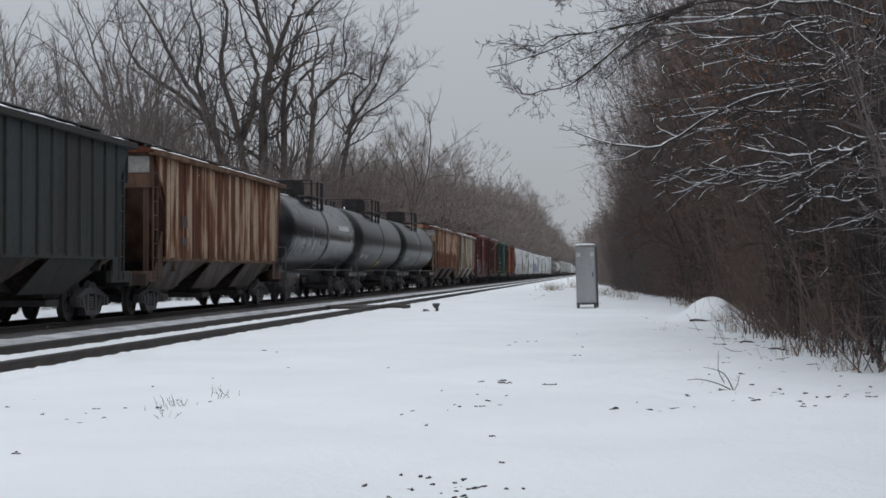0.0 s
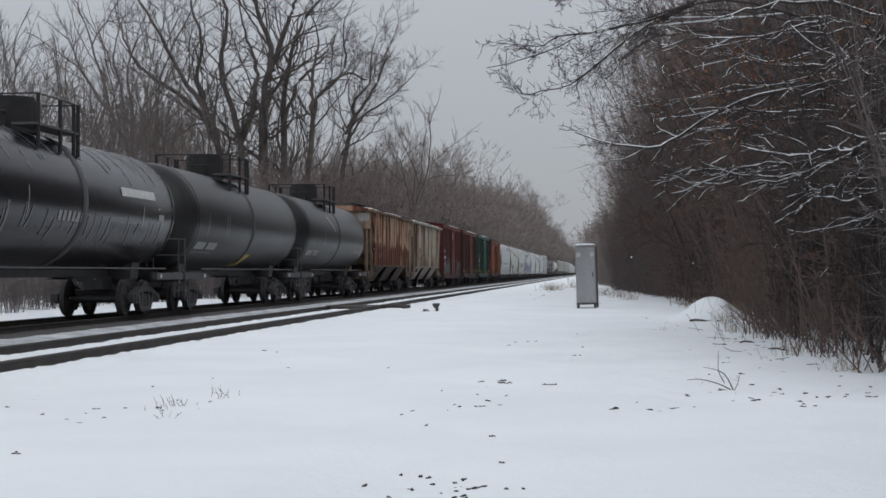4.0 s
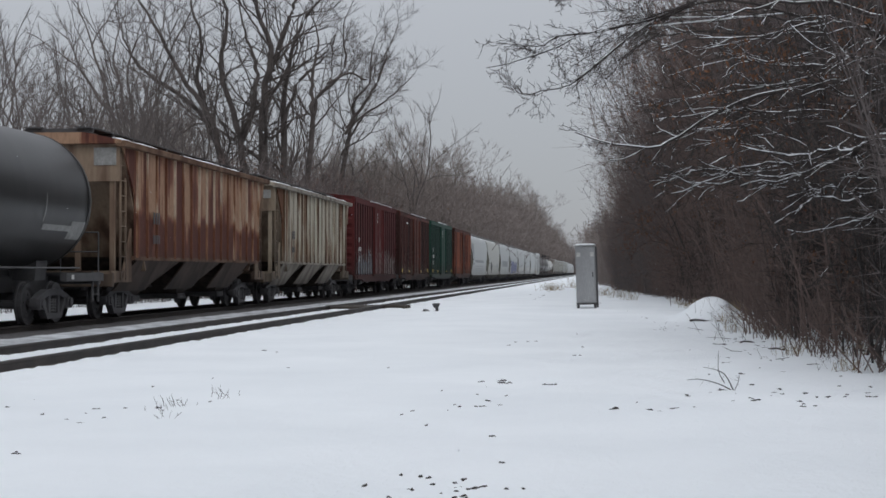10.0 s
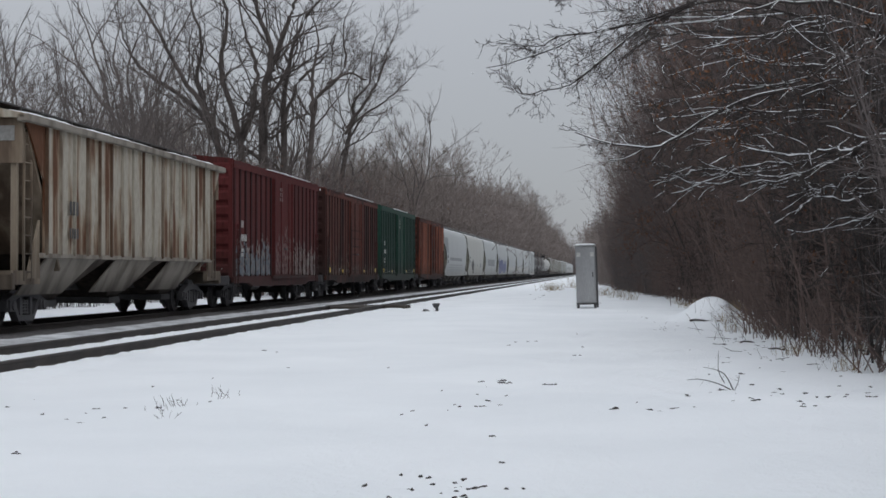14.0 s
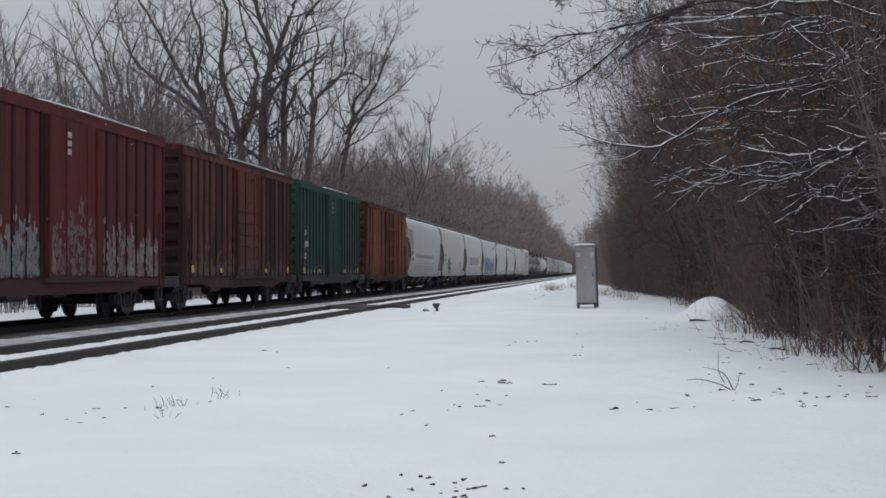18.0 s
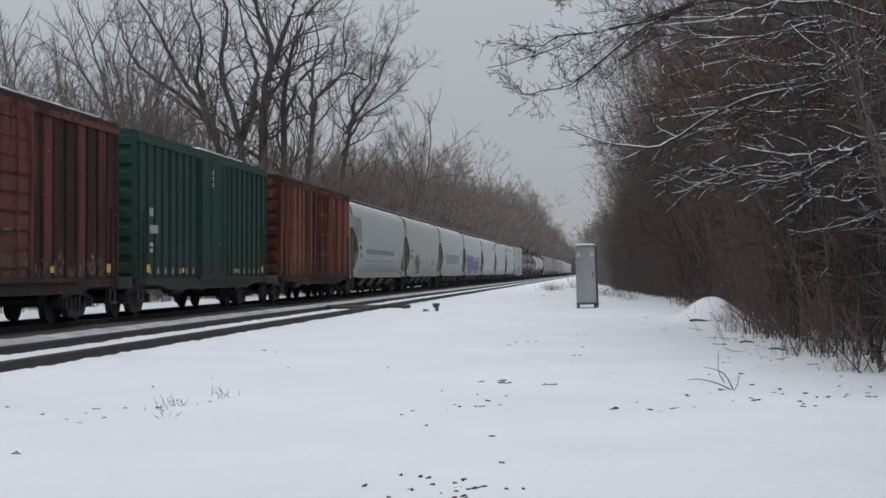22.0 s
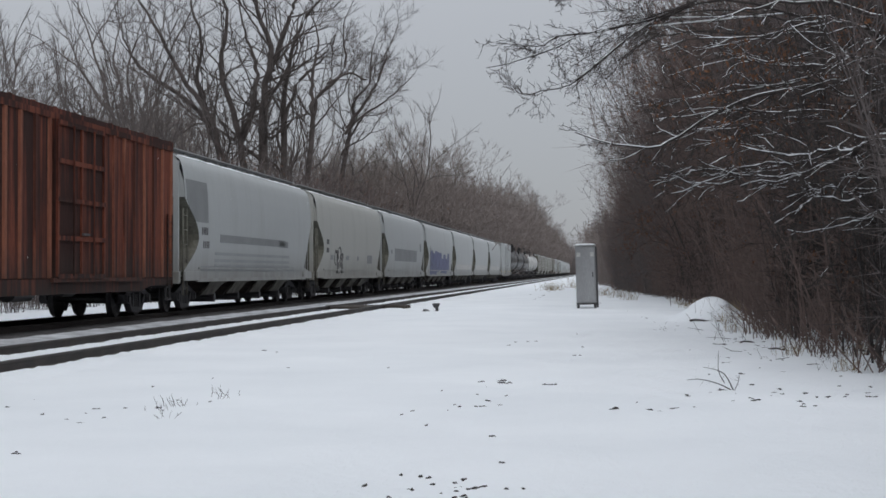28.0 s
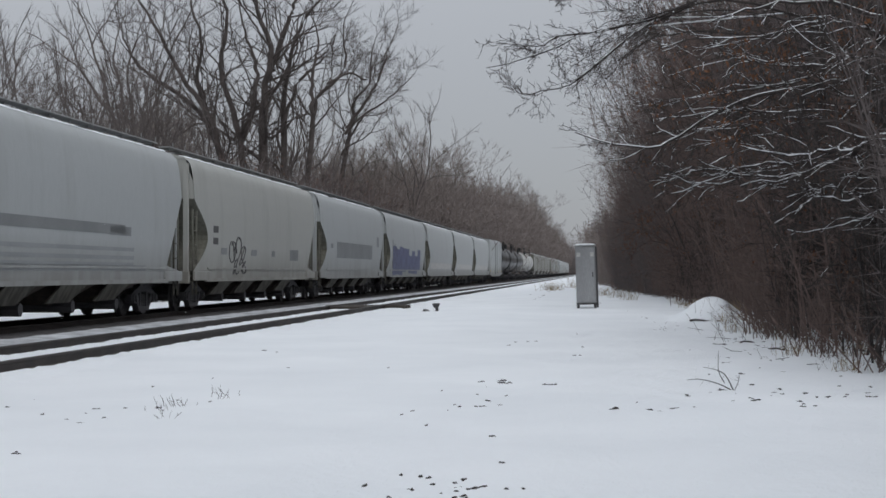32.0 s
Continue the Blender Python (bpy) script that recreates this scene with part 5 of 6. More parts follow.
        part("step", cached("stirrup", lambda: Shape().box(-0.02, 0.02, -0.2, -0.17, 0.42, 0.82).box(-0.02, 0.02, 0.17, 0.2, 0.42, 0.82).box(-0.05, 0.05, -0.2, 0.2, 0.40, 0.43).mesh("step", BLACK_STEEL)), car, pose(W, end * (h - 0.35), 0))
        if reflectors:
            part("reflector", box_mesh("reflector", (0.012, 0.26, 0.2), YELLOW_MARK), car, pose(W + 0.062, end * (h - 0.85), 1.22))
    for k in range(3 if reflectors else 0):
        part("reflector", box_mesh("reflector", (0.012, 0.2, 0.13), YELLOW_MARK), car, pose(W + 0.062, -h * 0.45 + k * h * 0.42, 1.18))
    if letters and reflectors:
        for a, b in ((-h + 0.12, d0 - 0.15), (d1 + 0.15, h - 0.12)):
            for k in range(1, ribs - 1):
                part("base_mark", box_mesh("base_mark", (0.012, 0.05, 0.15), WHITE_MARK), car, pose(W + 0.018, a + (b - a) * (k + 0.45) / (ribs - 1), 1.16))
    part("brake_wheel", cached("brake_wheel", brake_wheel_mesh), car, pose(-0.7, -h - 0.2, 2.1))
    under(car, h, W)
    for end in (-1, 1):
        add_truck(car, end * (h - 1.6), turning)
    add_couplers(car, h, 0.62)
    if letters:
        bar_letters(car, W + 0.105, door_shift - 0.5, eave - 0.62, 4, 0.12, WHITE_MARK, 3)
        bar_letters(car, W + 0.060, -h + 1.0, 2.55, 2, 0.22, WHITE_MARK)
        bar_letters(car, W + 0.060, -h + 1.0, 2.12, 5, 0.21, WHITE_MARK)
        bar_letters(car, W + 0.060, -h + 1.0, 1.78, 4, 0.1, WHITE_MARK, 2)
        s = Shape()
        for k in range(5):
            s.box(k * 0.17, k * 0.17 + 0.1, -0.006, 0.006, 0, 0.2)
        part("lettering", s.mesh("lettering", WHITE_MARK), car, pose(-0.4, -h - 0.055, eave - 0.26))
    return car


def brake_wheel_mesh():
    s = Shape()
    n = 16
    s.tube([Vector((0.27 * math.cos(2 * math.pi * k / n), 0, 0.27 * math.sin(2 * math.pi * k / n))) for k in range(n + 1)], [0.018] * (n + 1), 5)
    for k in range(4):
        a = math.pi * k / 4
        s.rod((-0.27 * math.cos(a), 0, -0.27 * math.sin(a)), (0.27 * math.cos(a), 0, 0.27 * math.sin(a)), 0.012, 4)
    s.rod((0, 0, 0), (0, 0.2, 0), 0.03, 6)
    return s.mesh("brake_wheel", BLACK_STEEL)


def snow_strip(seed, line, y0, y1, cover=0.8):
    """Snow left along a roof: line gives across and height from the inner to the outer edge; it thins, widens and breaks off."""
    rng = random.Random(seed)
    s = Shape()
    rows = []
    y = y0
    while y < y1:
        f = 0.5 + 0.9 * noise.noise((seed * 3.1, y * 0.55, 0)) + rng.uniform(-0.12, 0.12)
        bare = noise.noise((seed * 1.7 + 40, y * 0.3, 0)) > (cover - 0.5) * 0.8
        if bare or y + 0.25 >= y1:
            if len(rows) > 2:
                s.loft(rows)
            rows = []
        else:
            (xa, za), (xb, zb) = line
            f = min(max(f, 0.12), 1.0)
            th = rng.uniform(0.02, 0.05) * (0.4 if not rows else 1)
            xi, zi = xb + (xa - xb) * f, zb + (za - zb) * f
            rows.append([(xi, y, zi - 0.01), (xi, y, zi + th * 0.6), (xb - (xb - xi) * 0.3, y, zb + (zi - zb) * 0.3 + th), (xb + rng.uniform(-0.03, 0.03), y, zb + th * 0.5), (xb, y, zb - 0.012)])
        y += rng.uniform(0.2, 0.45)
    return s.mesh("roof_snow", SNOW, True)


def under(car, h, W):
    """Centre sill, cross members and brake gear below the floor."""
    part("centre_sill", box_mesh("centre_sill", (0.42, 2 * h, 0.34), BLACK_STEEL), car, pose(0, 0, 0.80))
    for k in range(-2, 3):
        part("cross_member", box_mesh("cross_member", (2 * W - 0.1, 0.16, 0.24), BLACK_STEEL), car, pose(0, k * h * 0.28, 0.82))
    part("brake_cylinder", cached("cyl", lambda: Shape().rod((0, -0.4, 0), (0, 0.4, 0), 0.17, 10).mesh("brake_cylinder", BLACK_STEEL)), car, pose(0.75, h * 0.2, 0.72))
    part("air_tank", cached("air", lambda: Shape().rod((0, -0.6, 0), (0, 0.6, 0), 0.2, 10).mesh("air_tank", BLACK_STEEL)), car, pose(0.85, -h * 0.22, 0.70))


# -- ribbed covered hoppers --
def make_hopper(q0, q1, paint, label, bottom=None, bays=3, ribs=17, turning=True, plate=True, rib_paint=None, web=None, chord=None, rib_half=0.034, plate_high=0.42):
    rib_paint, web, chord = rib_paint or paint, web or paint, chord or paint
    L = q1 - q0
    h = L / 2
    W, z0, zt = 1.56, 1.50, 4.20
    bottom = bottom or paint
    car = new_car("covered_hopper", label, "hopper car", (q0 + q1) / 2)
    inner = h - 1.45
    # side sheets: cut back below at both ends
    side_out = [(-inner, z0), (inner, z0), (inner, 3.0), (h - 0.35, zt), (-h + 0.35, zt), (-inner, 3.0)]
    for side in (-1, 1):
        o = part("side_sheet", Shape().prism(side_out, "x", side * (W - 0.04), side * W).mesh("side_sheet", paint), car)
        rib = cached(("hrib", rib_paint.name, side), lambda: Shape().prism([(-rib_half, z0 - 0.02), (rib_half, z0 - 0.02), (rib_half, zt - 0.08), (-rib_half, zt - 0.08)], "x", side * (W - 0.002), side * (W + 0.062)).mesh("side_rib", rib_paint))
        gap = (2 * inner - 0.16) / (ribs - 1)
        for k in range(ribs):
            part("side_rib", rib, o, pose(0, -inner + 0.08 + gap * k, 0))
        panel = cached(("hpanel", paint.name, side, round(gap, 3)), lambda: Shape().box(min(side * (W - 0.01), side * (W + 0.012)), max(side * (W - 0.01), side * (W + 0.012)), -gap / 2 + 0.07, gap / 2 - 0.07, z0, zt - 0.05).mesh("side_panel", paint))
        for k in range(ribs - 1):
            part("side_panel", panel, o, pose(0, -inner + 0.08 + gap * (k + 0.5), 0))
        part("top_chord", box_mesh("top_chord", (0.25, L - 0.3, 0.15), chord, 0.02, lift=zt), car, pose(side * (W + 0.015), 0, 0))
        part("side_sill", box_mesh("side_sill", (0.14, 2 * inner + 0.1, 0.11), chord, 0.012, lift=z0 - 0.03), car, pose(side * (W - 0.055), 0, 0))
        part("end_sill_beam", box_mesh("end_sill_beam", (0.12, 1.5, 0.28), bottom, lift=1.02), car, pose(side * 1.4, -h + 0.75, 0))
        part("end_sill_beam", box_mesh("end_sill_beam", (0.12, 1.5, 0.28), bottom, lift=1.02), car, pose(side * 1.4, h - 0.75, 0))
    # roof with a walkway and hatches
    part("roof", Shape().prism([(-W - 0.04, zt), (-W - 0.04, zt + 0.08), (-0.7, zt + 0.27), (0.7, zt + 0.27), (W + 0.04, zt + 0.08), (W + 0.04, zt)], "y", -h + 0.15, h - 0.15).mesh("roof", paint), car)
    part("roof_snow", snow_strip(int(q0), ((0.78, zt + 0.27), (W + 0.03, zt + 0.09)), -h + 0.3, h - 0.3, 0.86), car, None, "thin strip of snow on the roof slope")
    for x in (-0.62, 0.62):
        part("running_board", box_mesh("running_board", (0.40, L - 0.5, 0.035), BLACK_STEEL), car, pose(x, 0, zt + 0.40))
    for k in range(11):
        part("walk_bracket", box_mesh("walk_bracket", (1.7, 0.05, 0.1), BLACK_STEEL), car, pose(0, -h + 0.4 + (L - 0.8) * k / 10, zt + 0.335))
    hatch = cached(("hatch", paint.name), lambda: soften(Shape().box(-0.35, 0.35, -1.25, 1.25, 0, 0.16).mesh("hatch", paint), 0.04))
    for k in range(5):
        part("hatch", hatch, car, pose(0, -h + 2.0 + (L - 4.0) * k / 4, zt + 0.26))
    # sloping end sheets and end posts
    for end in (-1, 1):
        s = Shape()
        a, b = end * (inner - 1.1), end * (h - 0.55)
        s.loft([[(x, a, 1.15), (x, b, 3.95), (x, b - end * 0.06, 4.0), (x, a - end * 0.06, 1.2)] for x in (-W + 0.05, W - 0.05)])
        part("end_slope_sheet", s.mesh("end_slope_sheet", bottom), car)
        part("end_top_sheet", box_mesh("end_top_sheet", (2 * W - 0.1, 0.06, 0.95), bottom, lift=zt - 0.42), car, pose(0, end * (h - 0.35), 0))
        for x in (-1.3, -0.45, 0.45, 1.3):
            part("end_post", box_mesh("end_post", (0.12, 0.12, 3.05), bottom, lift=2.62), car, pose(x, end * (h - 0.45), 0))
        part("end_platform", box_mesh("end_platform", (2.9, 1.0, 0.08), bottom, lift=1.12), car, pose(0, end * (h - 0.35), 0))
        part("end_sill", box_mesh("end_sill", (2.95, 0.18, 0.34), bottom, 0.02), car, pose(0, end * (h + 0.05), 0.95))
        add_ladder(car, W - 0.1, end * (h - 0.75), 0.95, 3.3, bottom)
        add_ladder(car, end * 1.1, end * (h - 0.2), 1.1, 3.1, bottom, 90)
        part("gusset", Shape().prism([(end * inner, 1.0), (end * (h - 0.7), 1.0), (end * inner, 2.2)], "x", W - 0.14, W - 0.09).mesh("gusset", bottom), car)
        if plate:
            part("number_panel", box_mesh("number_panel", (plate_high * 1.3, 0.02, plate_high), FADED_MARK), car, pose(1.15, end * (h - 0.31), zt - 0.3), "faded white number panel")
    # hopper bays under the body
    pitch = 2 * inner / bays
    for k in range(bays):
        c = -inner + pitch * (k + 0.5)
        s = Shape()
        top, low = pitch / 2 - 0.02, 0.36
        s.loft([[(-W + 0.03, c - top, z0), (W - 0.03, c - top, z0), (W - 0.03, c + top, z0), (-W + 0.03, c + top, z0)],
                [(-0.75, c - low, 0.50), (0.75, c - low, 0.50), (0.75, c + low, 0.50), (-0.75, c + low, 0.50)]])
        part("hopper_bay", s.mesh("hopper_bay", BROWN_GREY), car)
        part("outlet_gate", box_mesh("outlet_gate", (1.7, 0.9, 0.16), BLACK_STEEL, 0.02), car, pose(0, c, 0.44))
        # slanting sheets between the bays
        b0 = c - top + 0.3
        for side in (-1, 1):
            part("web_sheet", Shape().loft([[(side * (W - 0.05), b0, 1.42), (side * (W - 0.05), b0 + 3.3, 1.42), (side * (W - 0.09), b0 + 3.3, 1.42), (side * (W - 0.09), b0, 1.42)],
                                            [(side * (W - 0.40), b0 - 0.9, 0.66), (side * (W - 0.40), b0 + 1.9, 0.66), (side * (W - 0.44), b0 + 1.9, 0.66), (side * (W - 0.44), b0 - 0.9, 0.66)]]).mesh("web_sheet", web), car)
    part("centre_sill", box_mesh("centre_sill", (0.4, L, 0.3), BLACK_STEEL), car, pose(0, 0, 0.85))
    part("brake_wheel", cached("brake_wheel", brake_wheel_mesh), car, pose(-0.7, -h - 0.02, 2.2))
    bar_letters(car, W + 0.068, -inner + 1.4, 2.35, 3, 0.3, BLACK_STEEL)
    bar_letters(car, W + 0.068, -inner + 1.4, 1.85, 4, 0.22, BLACK_STEEL)
    for end in (-1, 1):
        add_truck(car, end * (h - 1.75), turning)
    add_couplers(car, h, 0.66)
    return car


# -- round-sided grey hoppers --
SECTION = [(1.28, 4.36), (1.42, 4.24), (1.50, 4.0), (1.565, 3.5), (1.595, 3.0), (1.60, 2.5), (1.59, 2.0), (1.57, 1.55), (1.55, 1.2), (1.54, 0.90)]


def notch(z, end):
    """How far the side is cut back at its ends, at a height: a lens at the leading end, a wedge at the trailing end."""
    if z >= 3.15 or z <= 1.15:
        return 0.12
    if end < 0:
        s = (3.15 - z) / 1.05 if z > 2.1 else (z - 1.15) / 0.95
        return 0.12 + 1.5 * math.sin(min(s, 1.0) * math.pi / 2) ** 1.15
    s = (3.15 - z) / 1.85 if z > 1.3 else (z - 1.15) / 0.15
    return 0.12 + 1.4 * min(s, 1.0) ** 0.9


def make_round_hopper(q0, q1, label, extras="", turning=True, paint=None):
    paint = paint or GREY_CAR
    L = q1 - q0
    h = L / 2
    car = new_car("covered_hopper", label, "hopper car", (q0 + q1) / 2)

    zs = [4.36 - (4.36 - 0.90) * k / 26 for k in range(27)]

    def half_width(z):
        for (xa, za), (xb, zb) in zip(SECTION, SECTION[1:]):
            if zb <= z <= za:
                return xa + (xb - xa) * (za - z) / (za - zb)
        return SECTION[-1][0]

    def shell():
        s = Shape()
        n = 9
        for side in (1, -1):
            base = len(s.v)
            for z in zs:
                y0, y1 = -h + notch(z, -1), h - notch(z, 1)
                s.v += [(side * half_width(z), y0 + (y1 - y0) * j / (n - 1), z) for j in range(n)]
            for i in range(len(zs) - 1):
                for j in range(n - 1):
                    a = base + i * n + j
                    s.f.append((a, a + 1, a + n + 1, a + n) if side < 0 else (a, a + n, a + n + 1, a + 1))
        return s
    me = cached(("shell", round(L, 2), paint.name), lambda: shell().raw("side_shell", [paint]))
    me.polygons.foreach_set("use_smooth", [True] * len(me.polygons))
    part("side_shell", me, car)
    # end sheets behind the hollows
    for end in (-1, 1):
        s, upper = Shape(), Shape()
        rows = []
        for z in (4.34, 3.6, 3.2):
            y = end * (h - 0.14)
            rows.append([(-half_width(z) + 0.01, y, z), (half_width(z) - 0.01, y, z), (half_width(z) - 0.01, y - end * 0.05, z), (-half_width(z) + 0.01, y - end * 0.05, z)])
        upper.loft(rows)
        part("end_top_sheet", upper.mesh("end_top_sheet", paint), car)
        rows = rows[-1:]
        for z in (3.0, 2.8, 2.6, 2.4, 2.2, 2.05, 1.8, 1.55, 1.3, 1.16):
            d, wide = max(notch(z, end), notch(min(z, 2.05), end) if z < 2.05 else 0) + 0.03, half_width(z) - 0.006
            rows.append([(-wide, end * (h - d), z), (wide, end * (h - d), z), (wide, end * (h - d - 0.05), z), (-wide, end * (h - d - 0.05), z)])
        s.loft(rows)
        part("end_sheet", s.mesh("end_sheet", OLIVE_GREY), car)
        part("end_platform", box_mesh("end_platform", (2.9, 1.7, 0.09), OLIVE_GREY, lift=1.08), car, pose(0, end * (h - 0.75), 0))
        part("end_sill", box_mesh("end_sill", (2.95, 0.18, 0.34), paint, 0.02), car, pose(0, end * (h + 0.02), 0.98))
        for x in (-1.35, 1.35):
            part("end_post", box_mesh("end_post", (0.14, 0.12, 3.1), paint, lift=2.65), car, pose(x, end * (h - 0.05), 0))
        add_ladder(car, 1.5, end * (h - 0.42), 0.5, 2.4, OLIVE_GREY)
        add_ladder(car, end * 0.9, end * (h + 0.02), 1.1, 3.2, paint, 90)
        part("side_sill_end", box_mesh("side_sill_end", (0.06, 1.7, 0.26), paint, 0.01, lift=1.02), car, pose(1.575, end * (h - 0.95), 0))
    # round-shouldered roof, walkway on brackets, round hatches
    roof = [(-1.3, 4.33), (-1.28, 4.37), (-0.8, 4.50), (0, 4.56), (0.8, 4.50), (1.28, 4.37), (1.3, 4.33)]
    part("roof", Shape().prism(roof, "y", -h + 0.1, h - 0.1).mesh("roof", paint), car)
    part("roof_snow", snow_strip(int(q0), ((0.82, 4.50), (1.27, 4.375)), -h + 0.2, h - 0.2, 1.1), car, None, "thin strip of snow on the roof shoulder")
    for x in (-0.72, 0.72):
        part("running_board", box_mesh("running_board", (0.34, L - 0.1, 0.03), WALK_GREY), car, pose(x, 0, 4.66))
    for k in range(15):
        part("walk_bracket", box_mesh("walk_bracket", (1.6, 0.03, 0.06), WALK_GREY), car, pose(0, -h + 0.3 + (L - 0.6) * k / 14, 4.60))
        part("handrail_post", cached("hr_post", lambda: Shape().rod((0, 0, 4.62), (0, 0, 4.80), 0.014, 4).mesh("handrail_post", WALK_GREY)), car, pose(0.9, -h + 0.3 + (L - 0.6) * k / 14, 0))
    hatch = cached("round_hatch", lambda: Shape().rod((0, 0, 4.52), (0, 0, 4.64), 0.3, 14).mesh("hatch", GREY_CAR))
    for k in range(8):
        part("hatch", hatch, car, pose(0, -h + 1.5 + (L - 3.0) * k / 7, 0))
    for end in (-1, 1):
        add_truck(car, end * (h - 2.0), turning)
    # bays below the sill
    inner = h - 3.3
    bays = 4
    pitch = 2 * inner / bays
    for k in range(bays):
        c = -inner + pitch * (k + 0.5)
        top, low = pitch / 2 - 0.02, 0.4
        s = Shape()
        s.loft([[(-1.5, c - top, 0.98), (1.5, c - top, 0.98), (1.5, c + top, 0.98), (-1.5, c + top, 0.98)],
                [(-0.8, c - low, 0.40), (0.8, c - low, 0.40), (0.8, c + low, 0.40), (-0.8, c + low, 0.40)]])
        part("hopper_bay", s.mesh("hopper_bay", BROWN_GREY), car)
        part("outlet_tube", cached("outlet", lambda: Shape().rod((-1.25, 0, 0.36), (1.25, 0, 0.36), 0.14, 10).mesh("outlet_tube", TRUCK_STEEL)), car, pose(0, c, 0))
        b0 = c - top + 0.2
        part("web_sheet", Shape().loft([[(1.53, b0, 0.9), (1.53, b0 + 1.75, 0.9), (1.49, b0 + 1.75, 0.9), (1.49, b0, 0.9)], [(1.30, b0 - 0.55, 0.46), (1.30, b0 + 1.0, 0.46), (1.26, b0 + 1.0, 0.46), (1.26, b0 - 0.55, 0.46)]]).mesh("web_sheet", OLIVE_GREY), car)
    part("centre_sill", box_mesh("centre_sill", (0.4, L, 0.3), BLACK_STEEL), car, pose(0, 0, 0.83))
    part("side_sill", box_mesh("side_sill", (0.07, L - 3.0, 0.10), paint, lift=0.90), car, pose(1.56, 0, 0))
    part("side_sill", box_mesh("side_sill", (0.07, L - 3.0, 0.10), paint, lift=0.90), car, pose(-1.56, 0, 0))
    for side in (-1, 1):
        part("side_ledge", box_mesh("side_ledge", (0.05, L - 3.4, 0.05), paint, lift=1.24), car, pose(side * 1.565, 0, 0))
    add_couplers(car, h, 0.6)

    # painted panels, letters and spray paint on the near side, a few millimetres proud of the shell
    def patch(name, y0, y1, za, zb, material, label=""):
        s = Shape()
        rows = [zb + (za - zb) * k / 6 for k in range(7)]
        s.loft([[(half_width(z) + 0.006, max(y0, -h + notch(z, -1) + 0.02), z), (half_width(z) + 0.006, y1, z), (half_width(z) - 0.01, y1, z), (half_width(z) - 0.01, max(y0, -h + notch(z, -1) + 0.02), z)] for z in rows])
        part(name, s.mesh(name, material), car, None, label)
    rng = random.Random(len(CARS))
    if extras == "band":
        patch("painted_panel", -h + 0.3, -h + 2.7, 3.72, 2.55, GREY_PATCH, "blue-grey repainted panel")
        patch("painted_panel", -h + 4.2, h - 5.4, 2.26, 2.02, GREY_PATCH, "long faded grey lettering panel")
        patch("painted_panel", h - 6.6, h - 4.9, 2.22, 2.0, GREY_PATCH, "short grey lettering panel")
        for z in (1.72, 1.52, 1.36):
            patch("stripe", -h + 3.6, h - 4.6, z, z - 0.09, PALE_PATCH)
        patch("painted_panel", -h + 2.0, h - 3.5, 1.3, 1.16, PALE_PATCH)
        for k in range(4):
            patch("lettering", -h + 1.95 + 0.2 * k, -h + 2.07 + 0.2 * k, 2.42, 2.2, BLACK_STEEL)
            patch("lettering", -h + 2.15 + 0.2 * k, -h + 2.25 + 0.2 * k, 2.02, 1.82, BLACK_STEEL)
    elif extras == "marks":
        for z in (2.3, 1.95):
            patch("stencil", -h + 2.3, -h + 2.9, z + 0.2, z, BLACK_STEEL)
        for k in range(4):
            y = -h + 3.6 + 3.8 * k + rng.uniform(-0.5, 0.5)
            patch("stencil", y, y + rng.uniform(0.4, 0.9), 1.86, 1.66, GREY_PATCH)
        patch("stencil", h - 5.2, h - 3.6, 1.95, 1.55, GREY_PATCH)
        for k, (y, z, size) in enumerate(((-h + 4.6, 1.75, 0.36), (-h + 5.3, 1.85, 0.42), (-h + 6.1, 1.65, 0.34), (-h + 5.2, 1.3, 0.26), (-h + 6.4, 1.28, 0.22))):
            loop = Shape()
            turns = [2 * math.pi * 1.4 * i / 26 for i in range(27)]
            loop.tube([Vector((half_width(z + size * math.sin(a + k) * 0.9) + 0.004, y + size * (math.cos(a * (1.0 + 0.15 * k)) + 0.12 * a), z + size * math.sin(a + k) * 0.9)) for a in turns], [0.022] * 27, 4)
            part("spray_loop", loop.mesh("spray_loop", BLACK_STEEL), car)
    elif extras == "panel":
        patch("painted_panel", -h + 4.3, h - 4.3, 2.45, 1.75, GREY_PATCH, "wide dark grey lettering panel")
        patch("stencil", -h + 2.6, -h + 3.2, 2.35, 2.15, GREY_PATCH)
        patch("stencil", h - 2.6, h - 1.9, 2.9, 2.4, GREY_PATCH)
    elif extras == "blue":
        for k in range(9):
            y = -h + 2.8 + 1.5 * k
            patch("spray_letter", y, y + 1.55, 2.05 + rng.uniform(-0.1, 0.55), 1.15 + rng.uniform(-0.2, 0.1), BLUE_PAINT)
        for k in range(3):
            y = -h + 2.6 + 0.9 * k
            patch("spray_letter", y, y + 0.14, 2.9 - 0.2 * k, 1.4, BLACK_STEEL)
    elif extras == "stripe":
        patch("stripe", -h + 2.2, h - 2.2, 1.75, 1.35, WHITE_MARK)
    return car


